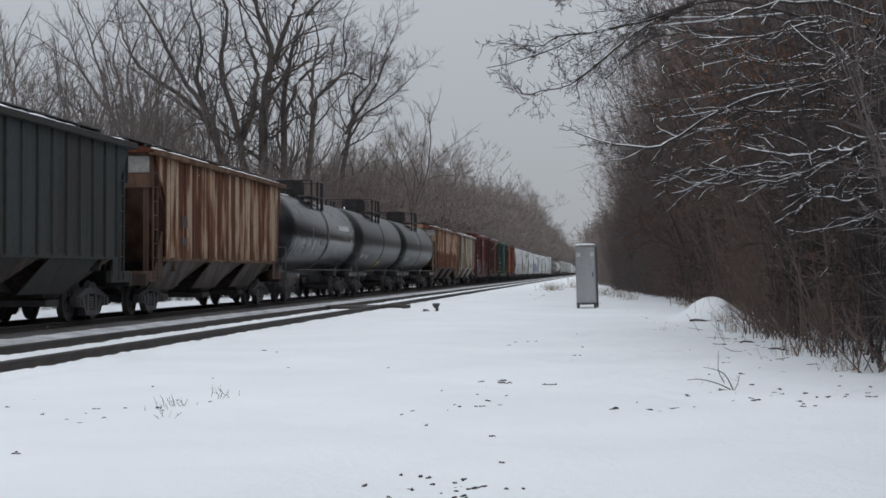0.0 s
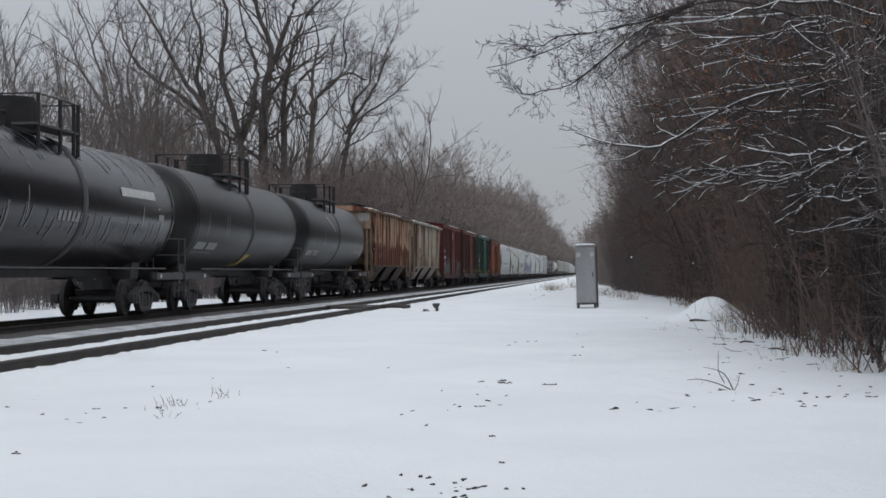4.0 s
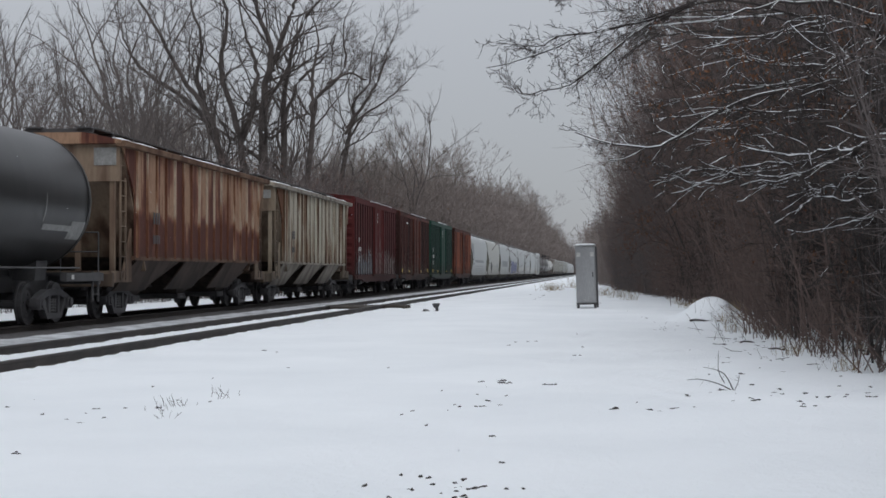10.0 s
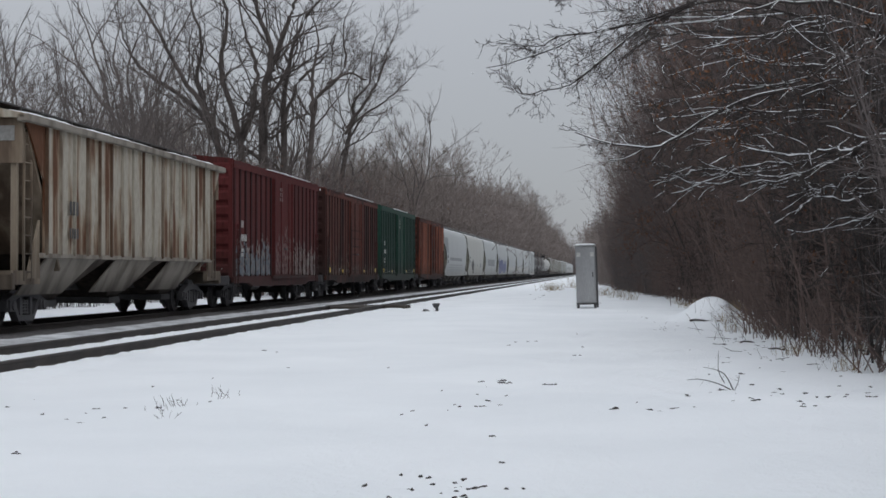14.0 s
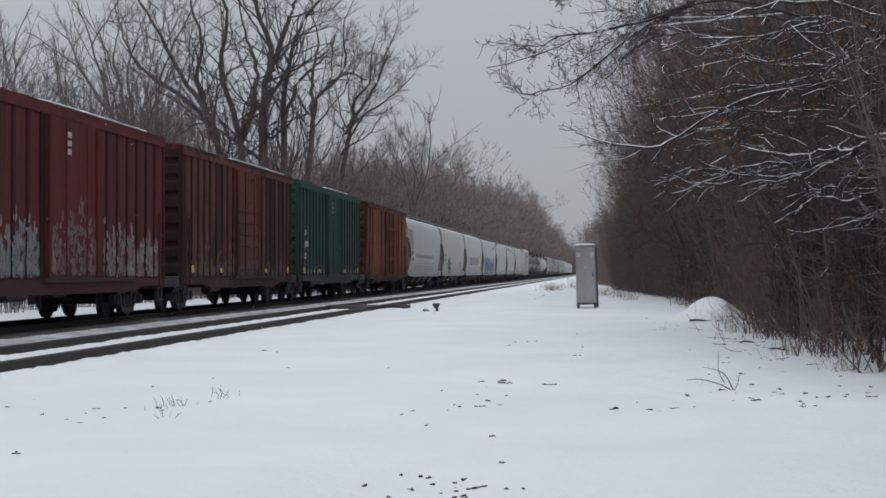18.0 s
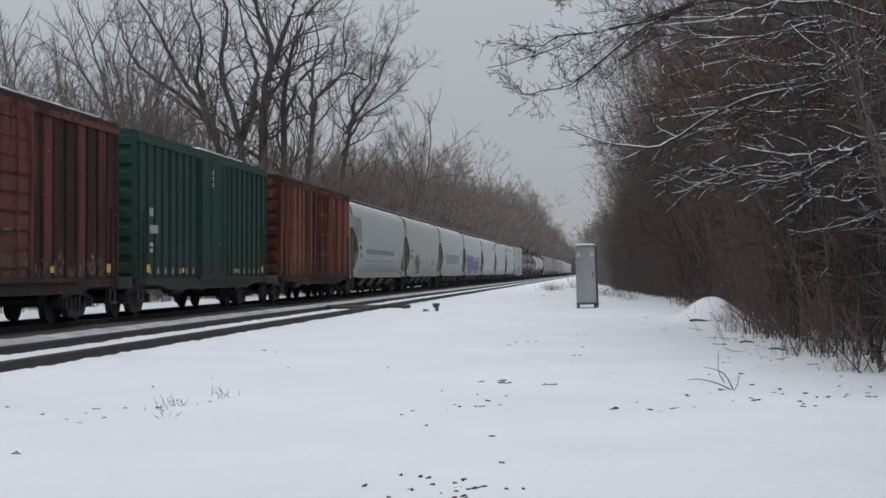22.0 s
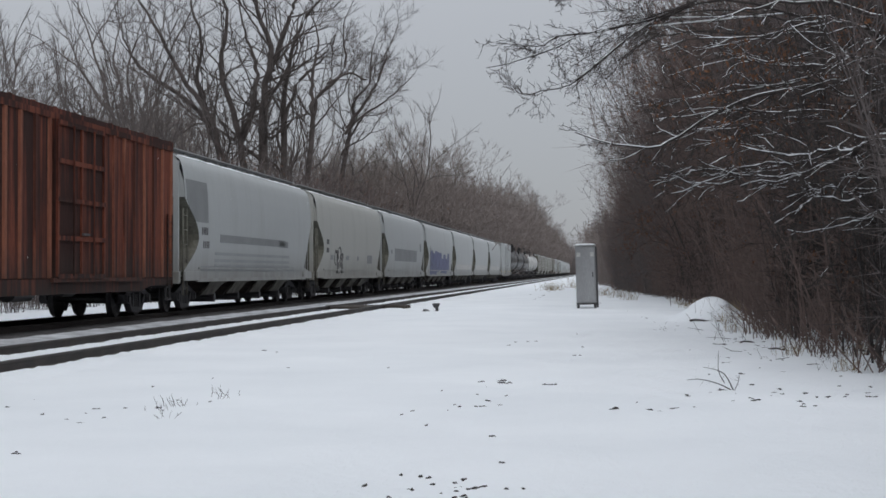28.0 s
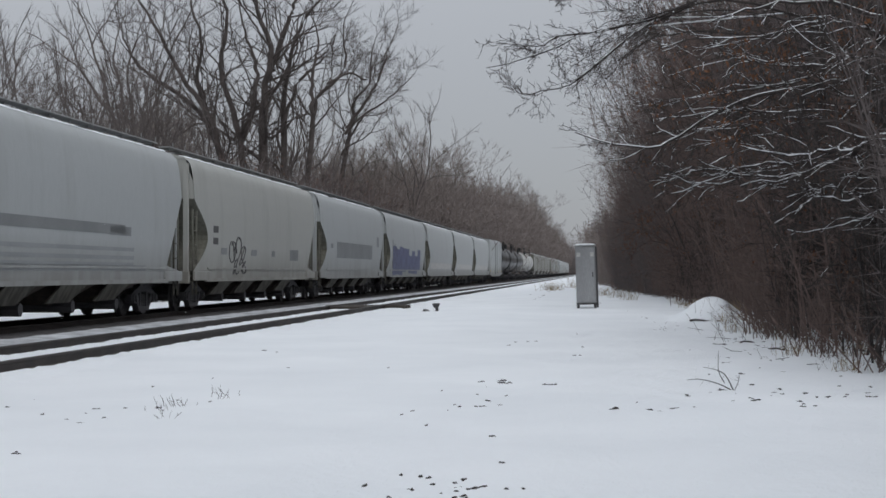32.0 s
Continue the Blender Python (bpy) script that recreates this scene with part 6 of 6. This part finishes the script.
# -- tank cars --
def make_tank(q0, q1, material, label, turning=True, marks="", r=1.55, zc=2.72):
    """q0 and q1: the ends of the straight shell; the domed heads reach further."""
    L = q1 - q0
    h = L / 2
    car = new_car("tank_car", label, "tank car", (q0 + q1) / 2)
    n = 40

    def ring(y, rr):
        return [(rr * math.cos(2 * math.pi * j / n), y, zc + rr * math.sin(2 * math.pi * j / n)) for j in range(n)]

    def shell():
        s = Shape()
        prof = [(-h - 0.75 * math.cos(a), r * math.sin(a) ** 0.9 if a > 0 else 0.02) for a in [math.pi / 2 * k / 9 for k in range(1, 10)]]
        prof = prof + [(-y, rr) for y, rr in prof[::-1]]
        s.loft([ring(y, rr) for y, rr in prof])
        return s.mesh("tank_shell", material, True)
    part("tank_shell", cached(("tank", round(L, 2), material.name), shell), car)
    # welded rings and the broad dark band round the middle
    hoop = cached(("hoop", material.name), lambda: Shape().loft([ring(-0.03, r + 0.004), ring(-0.02, r + 0.016), ring(0.02, r + 0.016), ring(0.03, r + 0.004)], False).mesh("weld_ring", material, True))
    for f in (-0.985, 0.985):
        part("weld_ring", hoop, car, pose(0, f * h, 0))
    part("middle_band", cached("midband", lambda: Shape().loft([ring(-0.16, r + 0.006), ring(-0.14, r + 0.022), ring(0.14, r + 0.022), ring(0.16, r + 0.006)], False).mesh("middle_band", BLACK_STEEL, True)), car)
    # saddles, end frames and trucks
    for end in (-1, 1):
        yt = end * (h - 1.05)
        add_truck(car, yt, turning)
        part("saddle", Shape().prism([(-0.75, 0.95), (0.75, 0.95), (0.8, 1.38), (0.4, 1.22), (-0.4, 1.22), (-0.8, 1.38)], "y", yt - 0.35, yt + 0.35).mesh("saddle", BLACK_STEEL), car)
        part("stub_sill", box_mesh("stub_sill", (0.5, 3.6, 0.34), BLACK_STEEL), car, pose(0, end * (h - 0.35), 0.86))
        part("end_sill", box_mesh("end_sill", (2.9, 0.16, 0.26), BLACK_STEEL, 0.02), car, pose(0, end * (h + 0.98), 0.98))
        part("end_platform", box_mesh("end_platform", (2.9, 0.75, 0.05), BLACK_STEEL, lift=1.1), car, pose(0, end * (h + 0.72), 0))
        for x in (-1.4, 1.4):
            part("side_step_beam", box_mesh("side_step_beam", (0.14, 2.6, 0.18), BLACK_STEEL), car, pose(x, end * (h - 0.1), 1.02))
            add_ladder(car, x, end * (h + 0.8), 0.45, 0.7, BLACK_STEEL)
        s = Shape()
        for x in (-1.4, -0.5, 0.5, 1.4):
            s.rod((x, end * (h + 1.02), 1.1), (x, end * (h + 1.02), 2.05), 0.018, 5)
        s.rod((-1.4, end * (h + 1.02), 2.05), (1.4, end * (h + 1.02), 2.05), 0.018, 5)
        s.rod((-1.4, end * (h + 1.02), 1.6), (1.4, end * (h + 1.02), 1.6), 0.018, 5)
        part("end_handrail", s.mesh("end_handrail", BLACK_STEEL), car)
        part("reflector", box_mesh("reflector", (0.012, 0.16, 0.1), WHITE_MARK), car, pose(1.475, end * (h - 1.0), 1.02))
    for x in (-1.48, 1.48):
        part("side_handrail", cached(("srail", round(L, 1)), lambda: Shape().rod((0, -h + 0.6, 0), (0, h - 0.6, 0), 0.02, 5).mesh("side_handrail", BLACK_STEEL)), car, pose(x, 0, 1.22))
    part("centre_sill", box_mesh("centre_sill", (0.36, 2 * h, 0.18), BLACK_STEEL), car, pose(0, 0, 1.1))
    # dome housing, platform with rails and ladders
    top = zc + r
    part("valve_housing", cached("valves", lambda: Shape().rod((0, 0, -0.1), (0, 0, 0.62), 0.62, 16).rod((0, 0, 0.62), (0, 0, 0.70), 0.55, 16).mesh("valve_housing", HOUSING_BLACK)), car, pose(0, -0.55, top))
    part("manway", cached("manway", lambda: Shape().rod((0, 0, -0.1), (0, 0, 0.3), 0.28, 12).rod((-0.32, 0, 0.3), (0.32, 0, 0.3), 0.05, 6).mesh("manway", HOUSING_BLACK)), car, pose(0, -1.6, top))
    for x in (-0.95, 0.95):
        part("top_platform", box_mesh("top_platform", (0.55, 2.9, 0.05), BLACK_STEEL), car, pose(x, -0.8, top - 0.02))
    post = cached("ppost", lambda: Shape().rod((0, 0, -0.55), (0, 0, 0.62), 0.045, 6).mesh("rail_post", HOUSING_BLACK))
    long_bar = cached("pbar", lambda: Shape().rod((0, -2.1, 0), (0, 0.5, 0), 0.018, 5).mesh("rail_bar", HOUSING_BLACK))
    cross_bar = cached("pcross", lambda: Shape().rod((-1.2, 0, 0), (1.2, 0, 0), 0.016, 5).mesh("rail_bar", HOUSING_BLACK))
    for x in (-1.2, 1.2):
        for y in (-2.1, -0.7, 0.2, 0.5):
            part("rail_post", post, car, pose(x, y, top))
        part("rail_bar", long_bar, car, pose(x, 0, top + 0.62))
    for y in (-2.1, 0.5):
        part("rail_bar", cross_bar, car, pose(0, y, top + 0.62))
    if "snow" in marks:
        s = Shape()
        rows = []
        for k in range(14):
            y = -h + 0.1 + (h - 2.2) * k / 13
            w = 0.16 + 0.07 * math.sin(k * 1.9) if 0 < k < 13 else 0.03
            rows.append([(r * math.sin(a) * 1.0, y, zc + r * math.cos(a) + e) for a, e in ((-0.02, 0.004), (0.05, 0.03), (w + 0.02, 0.03), (w + 0.09, 0.004), (w * 0.5, -0.01))])
        s.loft(rows)
        part("roof_snow", s.mesh("roof_snow", SNOW, True), car, None, "thin strip of snow along the tank top")
    if marks:
        def patch(name, y0, y1, a0, a1, mat, slant=0.0):
            s = Shape()
            for k in range(5):
                a = radians(a0 + (a1 - a0) * k / 4)
                dy = slant * k / 4
                s.v += [((r + 0.008) * math.cos(a), y0 + dy, zc + (r + 0.008) * math.sin(a)), ((r + 0.008) * math.cos(a), y1 + dy, zc + (r + 0.008) * math.sin(a))]
            s.f = [(2 * k, 2 * k + 1, 2 * k + 3, 2 * k + 2) for k in range(4)]
            me = s.raw(name, [mat])
            part(name, me, car)
        # Thin pale arcs: the highlight along the shell's rims, painted on.
        for y, a0, a1 in ((-h + 0.12, 14, -36), (h - 0.12, 30, -30), (-h + 3.9, 6, -18), (h - 2.9, 2, -20)):
            patch("weld_line", y, y + 0.045, a0, a1, FADED_MARK)
        if "snow" in marks:
            rng = random.Random(17)
            for k in range(15):
                y = -h + 0.6 + 0.92 * k + rng.uniform(-0.3, 0.3)
                patch("frost_streak", y, y + rng.uniform(0.05, 0.2), rng.uniform(58, 72), rng.uniform(18, 38), FROST_SHEEN, rng.uniform(0.2, 0.7))
            # Lower streaks: bright reflection of the snow, painted on the shell.
            for k in range(22):
                y = -h + 0.5 + 0.64 * k + rng.uniform(-0.3, 0.3)
                patch("frost_streak", y, y + rng.uniform(0.03, 0.12), rng.uniform(-6, -16), rng.uniform(-24, -40), FROST_SHEEN, rng.uniform(-0.3, 0.1))
        if "panel" in marks:
            patch("painted_panel", 2.8, 5.7, 9, 17, WHITE_MARK)
            for k in range(6):
                patch("lettering", -1.7 + k * 0.3, -1.5 + k * 0.3, -18, -10, FADED_MARK)
            patch("painted_panel", 6.0, 6.5, -10, -4, FADED_MARK)
        if "streak" in marks:
            patch("painted_panel", 4.7, 6.5, -22, -27, FADED_MARK)
            patch("painted_panel", 6.45, 7.35, -18, -34, FADED_MARK)
            patch("paint_streak", -2.7, -2.5, 30, 5, WHITE_MARK, 1.5)
        if "yellow" in marks:
            patch("yellow_sticker", 0.2, 0.95, -40, -64, YELLOW_MARK, -0.6)
        if "letters" in marks:
            for k in range(9):
                if k != 4:
                    patch("lettering", -h + 0.5 + k * 0.28, -h + 0.68 + k * 0.28, -36, -27, WHITE_MARK, 0.03)
            for k in range(8):
                patch("lettering", -h + 0.5 + k * 0.3, -h + 0.62 + k * 0.3, -42, -39, FADED_MARK)
            for y in (-h + 1.3, -h + 3.6):
                patch("paint_streak", y, y + 0.05, 6, -20, FADED_MARK)
    add_couplers(car, h + 1.0, 0.5)
    return car


def spray(car, y0, y1, z0, z1, material, seed, count, half, ribs):
    """Small ragged dabs and runs of spray paint or scraped paint on a boxcar's side, thick along the bottom and thinning upwards. half: half the car's length."""
    rng = random.Random(seed)
    s = Shape()
    first, last = -half + 0.12, -1.8
    pitch = (last - first) / (ribs - 1)
    for _ in range(count):
        y = rng.uniform(y0, y1)
        reach = 0.45 + 0.55 * noise.noise((y * 0.9, seed * 3.7, 0)) + 0.5 * noise.noise((y * 2.6, seed * 1.3, 4))
        top = z0 + (z1 - z0) * min(1.0, max(0.1, reach + 0.25))
        z = z0 + (top - z0) * rng.random() ** 1.25
        ln, w = rng.uniform(0.04, 0.26), rng.uniform(0.02, 0.085)
        if abs(y) < 1.65:
            x = 1.652
        else:
            off = ((abs(y) - 1.8) / pitch + 0.5) % 1 - 0.5
            on_post = abs(off * pitch) < 0.085
            x = 1.606 if on_post else 1.563
            if on_post:
                w = min(w, 0.05)
        x += rng.uniform(0, 0.004)
        skew = rng.uniform(-0.08, 0.08)
        s.loft([[(x, y + skew * f - w * k, z + ln * f), (x, y + skew * f + w * k, z + ln * f), (x - 0.006, y + skew * f + w * k, z + ln * f), (x - 0.006, y + skew * f - w * k, z + ln * f)] for f, k in ((0.0, 0.3), (0.35, 1.0), (0.7, 0.8), (1.0, 0.15))])
    part("spray_paint", s.mesh("spray_paint", material), car)["kind"] = "stuff"


def repeat_car(car, q, label=""):
    c = copy_thing(car, pose(TRACK_X, q, 0))
    if label:
        c["label"] = label
    CARS.append((c, q))
    return c


make_hopper(21.2, 38.6, SLATE, "dark slate-green ribbed covered hopper car, grimed and weathered", plate=False)
make_hopper(40.1, 57.4, RUST_BEIGE, "heavily rusted beige ribbed covered hopper car", END_BROWN, rib_paint=BEIGE_RIB, web=GRIME, chord=CHORD_BROWN)
make_tank(59.7, 74.7, TANK_BLACK, "glossy black tank car with rain streaks and a white panel", marks="panel snow")
make_tank(77.4, 92.3, TANK_DULL, "dull black tank car with faded white lettering and a yellow sticker", marks="letters yellow")
make_tank(95.1, 110.1, TANK_DULL, "dull black tank car with a white paint streak", marks="letters streak")
make_hopper(112.1, 129.3, RUST_ORANGE, "rust-brown ribbed covered hopper car with beige streaks", END_TAN, rib_paint=PALE_RIB, web=BROWN_GRIME, chord=CHORD_BROWN, rib_half=0.026)
make_hopper(130.7, 147.9, OFF_WHITE, "off-white ribbed covered hopper car stained with rust", END_BEIGE, rib_paint=PALE_POST, web=WEB_DUST, chord=WEB_DUST, plate_high=0.3)
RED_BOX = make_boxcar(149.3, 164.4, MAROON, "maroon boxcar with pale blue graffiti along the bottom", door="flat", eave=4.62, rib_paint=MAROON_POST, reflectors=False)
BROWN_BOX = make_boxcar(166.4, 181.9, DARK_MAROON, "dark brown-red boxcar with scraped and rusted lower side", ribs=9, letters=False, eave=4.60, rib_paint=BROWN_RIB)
spray(RED_BOX, -7.1, -1.9, 1.0, 2.1, SPRAY_BLUE, 3, 620, 7.55, 8)
spray(RED_BOX, -7.0, -2.0, 1.05, 2.4, SPRAY_WHITE, 4, 220, 7.55, 8)
spray(RED_BOX, -1.6, 1.6, 1.05, 2.6, SPRAY_ROSE, 7, 260, 7.55, 8)
spray(RED_BOX, 2.4, 7.0, 1.0, 2.4, SPRAY_WHITE, 9, 360, 7.55, 8)
spray(RED_BOX, 2.4, 7.0, 1.0, 2.2, SPRAY_ROSE, 10, 280, 7.55, 8)
spray(BROWN_BOX, -7.4, 7.4, 1.0, 1.6, SCRAPE, 12, 330, 7.75, 9)
spray(BROWN_BOX, -7.4, -1.7, 1.0, 2.3, SCRAPE, 14, 80, 7.75, 9)
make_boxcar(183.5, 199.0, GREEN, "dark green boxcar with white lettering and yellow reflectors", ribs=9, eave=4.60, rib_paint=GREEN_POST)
make_boxcar(201.6, 217.3, ORANGE, "faded orange-brown boxcar streaked with rust", ribs=8, door="panelled", letters=False, eave=4.56, rib_paint=ORANGE_RIB, reflectors=False)
GREY_LABEL = "light grey round-sided covered hopper car"
make_round_hopper(218.5, 238.2, GREY_LABEL + " with long faded lettering bands", "band")
make_round_hopper(239.4, 258.8, GREY_LABEL + " with stencils and a black scrawl", "marks", True, CREAM_CAR)
make_round_hopper(260.0, 279.4, GREY_LABEL + " with a dark grey panel", "panel")
make_round_hopper(280.6, 300.2, GREY_LABEL + " with blue spray paint", "blue")
PALE = make_round_hopper(301.4, 320.6, GREY_LABEL + " with a pale stripe", "stripe", False)
for q in (331.2, 351.6):
    repeat_car(PALE, q)
FAR_BOX = make_boxcar(362.4, 382.8, GREY_CAR, "pale grey high-sided boxcar", letters=False, turning=False, ribs=6)
FAR_TANK = make_tank(386.0, 401.0, TANK_DULL, "black tank car far down the train", False)
for q in (411.5, 429.5):
    repeat_car(FAR_TANK, q)
PALE_TANK = make_tank(441.5, 456.5, TANK_WHITE, "grimy white tank car far down the train", False)
repeat_car(PALE_TANK, 467.0)
FAR_HOPPER = make_hopper(476.9, 494.1, CREAM_CAR, "pale grey covered hopper car far down the train", OLIVE_GREY, turning=False, plate=False)
for k in range(1, 5):
    repeat_car(FAR_HOPPER, 485.5 + 18.6 * k)
for k in range(4):
    repeat_car(FAR_BOX if k % 2 else FAR_HOPPER, 583.0 + 21.5 * k, "weathered grey freight car far down the train")
for k in range(7):
    repeat_car(PALE, 669.0 + 20.6 * k, "light grey covered hopper car far down the train")


# ---- things beside the track ----
def make_cabinet():
    base = new("signal_cabinet")
    base.matrix_basis = pose(-0.40, 53.2, ground_z(-0.40, 53.2), 0, -1.7, 0)
    tagged(base, "tall galvanised steel signal cabinet, leaning a little, with snow on top", "cabinet")
    w, d, z0, z1 = 0.325, 0.30, 0.16, 2.03
    part("body", soften(Shape().box(-w, w, -d, d, z0, z1).mesh("body", GALV), 0.012), base)
    door = part("door", soften(Shape().box(-w + 0.03, w - 0.03, -d - 0.022, -d - 0.002, z0 + 0.05, z1 - 0.08).mesh("door", GALV), 0.006), base)
    part("handle", box_mesh("handle", (0.03, 0.04, 0.16), BLACK_STEEL), door, pose(w - 0.1, -d - 0.04, 1.1))
    for z in (0.4, 1.05, 1.7):
        part("hinge", box_mesh("hinge", (0.03, 0.03, 0.12), GALV), door, pose(-w + 0.03, -d - 0.03, z))
    part("roof_cap", soften(Shape().box(-w - 0.03, w + 0.03, -d - 0.04, d + 0.04, z1, z1 + 0.035).mesh("roof_cap", GALV), 0.006), base)
    snow = Shape()
    n = 9
    rows = []
    for j in range(n):
        f = j / (n - 1)
        lift = 0.012 + 0.05 * math.sin(math.pi * min(max(f, 0.08), 0.92)) ** 0.5
        rows.append([(-w - 0.035, -d - 0.045 + f * (2 * d + 0.09), z1 + 0.037), (-w * 0.8, -d - 0.04 + f * (2 * d + 0.08), z1 + 0.04 + lift * 0.8), (0.05, -d - 0.04 + f * (2 * d + 0.08), z1 + 0.04 + lift),
                     (w * 0.85, -d - 0.04 + f * (2 * d + 0.08), z1 + 0.04 + lift * 0.7), (w + 0.035, -d - 0.045 + f * (2 * d + 0.09), z1 + 0.037)])
    part("snow_cap", snow.loft(rows).mesh("snow_cap", SNOW, True), base, None, "cap of snow on the cabinet")
    for x in (-w + 0.05, w - 0.05):
        for y in (-d + 0.05, d - 0.05):
            part("leg", box_mesh("leg", (0.09, 0.09, 0.36), BLACK_STEEL), base, pose(x, y, 0.02))
    part("plinth", box_mesh("plinth", (2 * w + 0.01, 2 * d + 0.01, 0.06), BLACK_STEEL), base, pose(0, 0, z0 - 0.01))
    part("side_channel", box_mesh("side_channel", (0.06, 0.5, z1 - 0.05), BLACK_STEEL), base, pose(w + 0.032, 0, z1 / 2))
    for x in (-0.22, 0.22):
        part("notice_plate", box_mesh("notice_plate", (0.12, 0.012, 0.14), WHITE_MARK), door, pose(x, -d - 0.03, z1 - 0.27), "small pale notice plate")


make_cabinet()


def make_crossing_timbers():
    """Long dark timbers laid across the empty track, their ends standing clear of the rail."""
    base = new("track_timbers")
    base.matrix_basis = pose(NEAR_X, 57.5, 0)
    tagged(base, "dark long timbers lying across the empty track", "timber", kind="structure")
    plank = soften(Shape().box(-1.32, 1.5, -0.13, 0.13, -0.2, -0.045).mesh("timber", TIMBER), 0.012)
    inner = soften(Shape().box(-0.66, 0.66, -0.13, 0.13, -0.2, -0.02).mesh("timber", TIMBER), 0.012)
    for k in range(3):
        part("timber", plank, base, pose(0.02 * k, -1.2 + 0.62 * k, -0.002 * k, 0, 0, 0.4 * k))
    for k in range(9):
        part("timber", inner, base, pose(0, -4.2 + 0.34 * k, 0))


make_crossing_timbers()


def make_marker():
    base = new("marker_post")
    base.matrix_basis = pose(-5.2, 51.4, ground_z(-5.2, 51.4))
    tagged(base, "short dark post with a flared head standing in the snow", "post")
    part("post", Shape().rod((0.03, 0, -0.1), (0.02, 0, 0.16), 0.05, 8).mesh("post", BLACK_STEEL), base)
    part("head", soften(Shape().loft([[(-0.06, -0.06, 0.10), (0.06, -0.06, 0.10), (0.06, 0.06, 0.10), (-0.06, 0.06, 0.10)], [(-0.115, -0.1, 0.22), (0.115, -0.1, 0.22), (0.115, 0.1, 0.22), (-0.115, 0.1, 0.22)], [(-0.115, -0.1, 0.25), (0.115, -0.1, 0.25), (0.115, 0.1, 0.25), (-0.115, 0.1, 0.25)]]).mesh("head", BLACK_STEEL), 0.01), base)
    stone = new("stone", soften(Shape().box(-0.1, 0.1, -0.08, 0.08, -0.05, 0.07).mesh("stone", BALLAST), 0.03))
    stone.matrix_basis = pose(-5.53, 51.4, ground_z(-5.53, 51.4), 0, 12, 20)
    tagged(stone, "small dark stone half buried in snow", "stone")


make_marker()


def make_snowfall():
    """Sparse falling flakes, two rigid swarms that sink at their own pace."""
    made = []
    for i, fall in enumerate((0.9, 1.25)):
        rng = random.Random(80 + i)
        s = Shape()
        for _ in range(260):
            x, y, z = rng.uniform(-13, 5), rng.uniform(7, 46), rng.uniform(0, 8 + 32 * fall)
            r = rng.uniform(0.004, 0.009)
            n = len(s.v)
            s.v += [(x + r, y, z), (x - r, y, z), (x, y + r, z), (x, y - r, z), (x, y, z + r), (x, y, z - r)]
            s.f += [(n + a, n + b, n + c) for a, b, c in ((0, 2, 4), (2, 1, 4), (1, 3, 4), (3, 0, 4), (2, 0, 5), (1, 2, 5), (3, 1, 5), (0, 3, 5))]
        ob = thing("snowfall", s.raw("snowfall", [SNOW]), pose(0, 0, 0), "sparse white snowflakes drifting down", "snowflakes", kind="stuff")
        made.append((ob, fall))
    return made


FLAKES = make_snowfall()


# ---- what moves ----
def motions():
    stops = [k * 1.0 for k in range(33)]
    for car, q in CARS:
        walk(car, [(t, pose(TRACK_X, q - run(t), 0)) for t in stops])
    for ob, fall in FLAKES:
        walk(ob, [(t, pose(0.25 * math.sin(t * 0.35 * fall), 0, -fall * t)) for t in stops])
    turns = [k / 15.0 for k in range(481)]
    angles = [math.degrees(run(t) / WHEEL_R) for t in turns]
    for w, y in WHEELSETS:
        walk(w, [(t, pose(0, y, WHEEL_R, a)) for t, a in zip(turns, angles)])


motions()
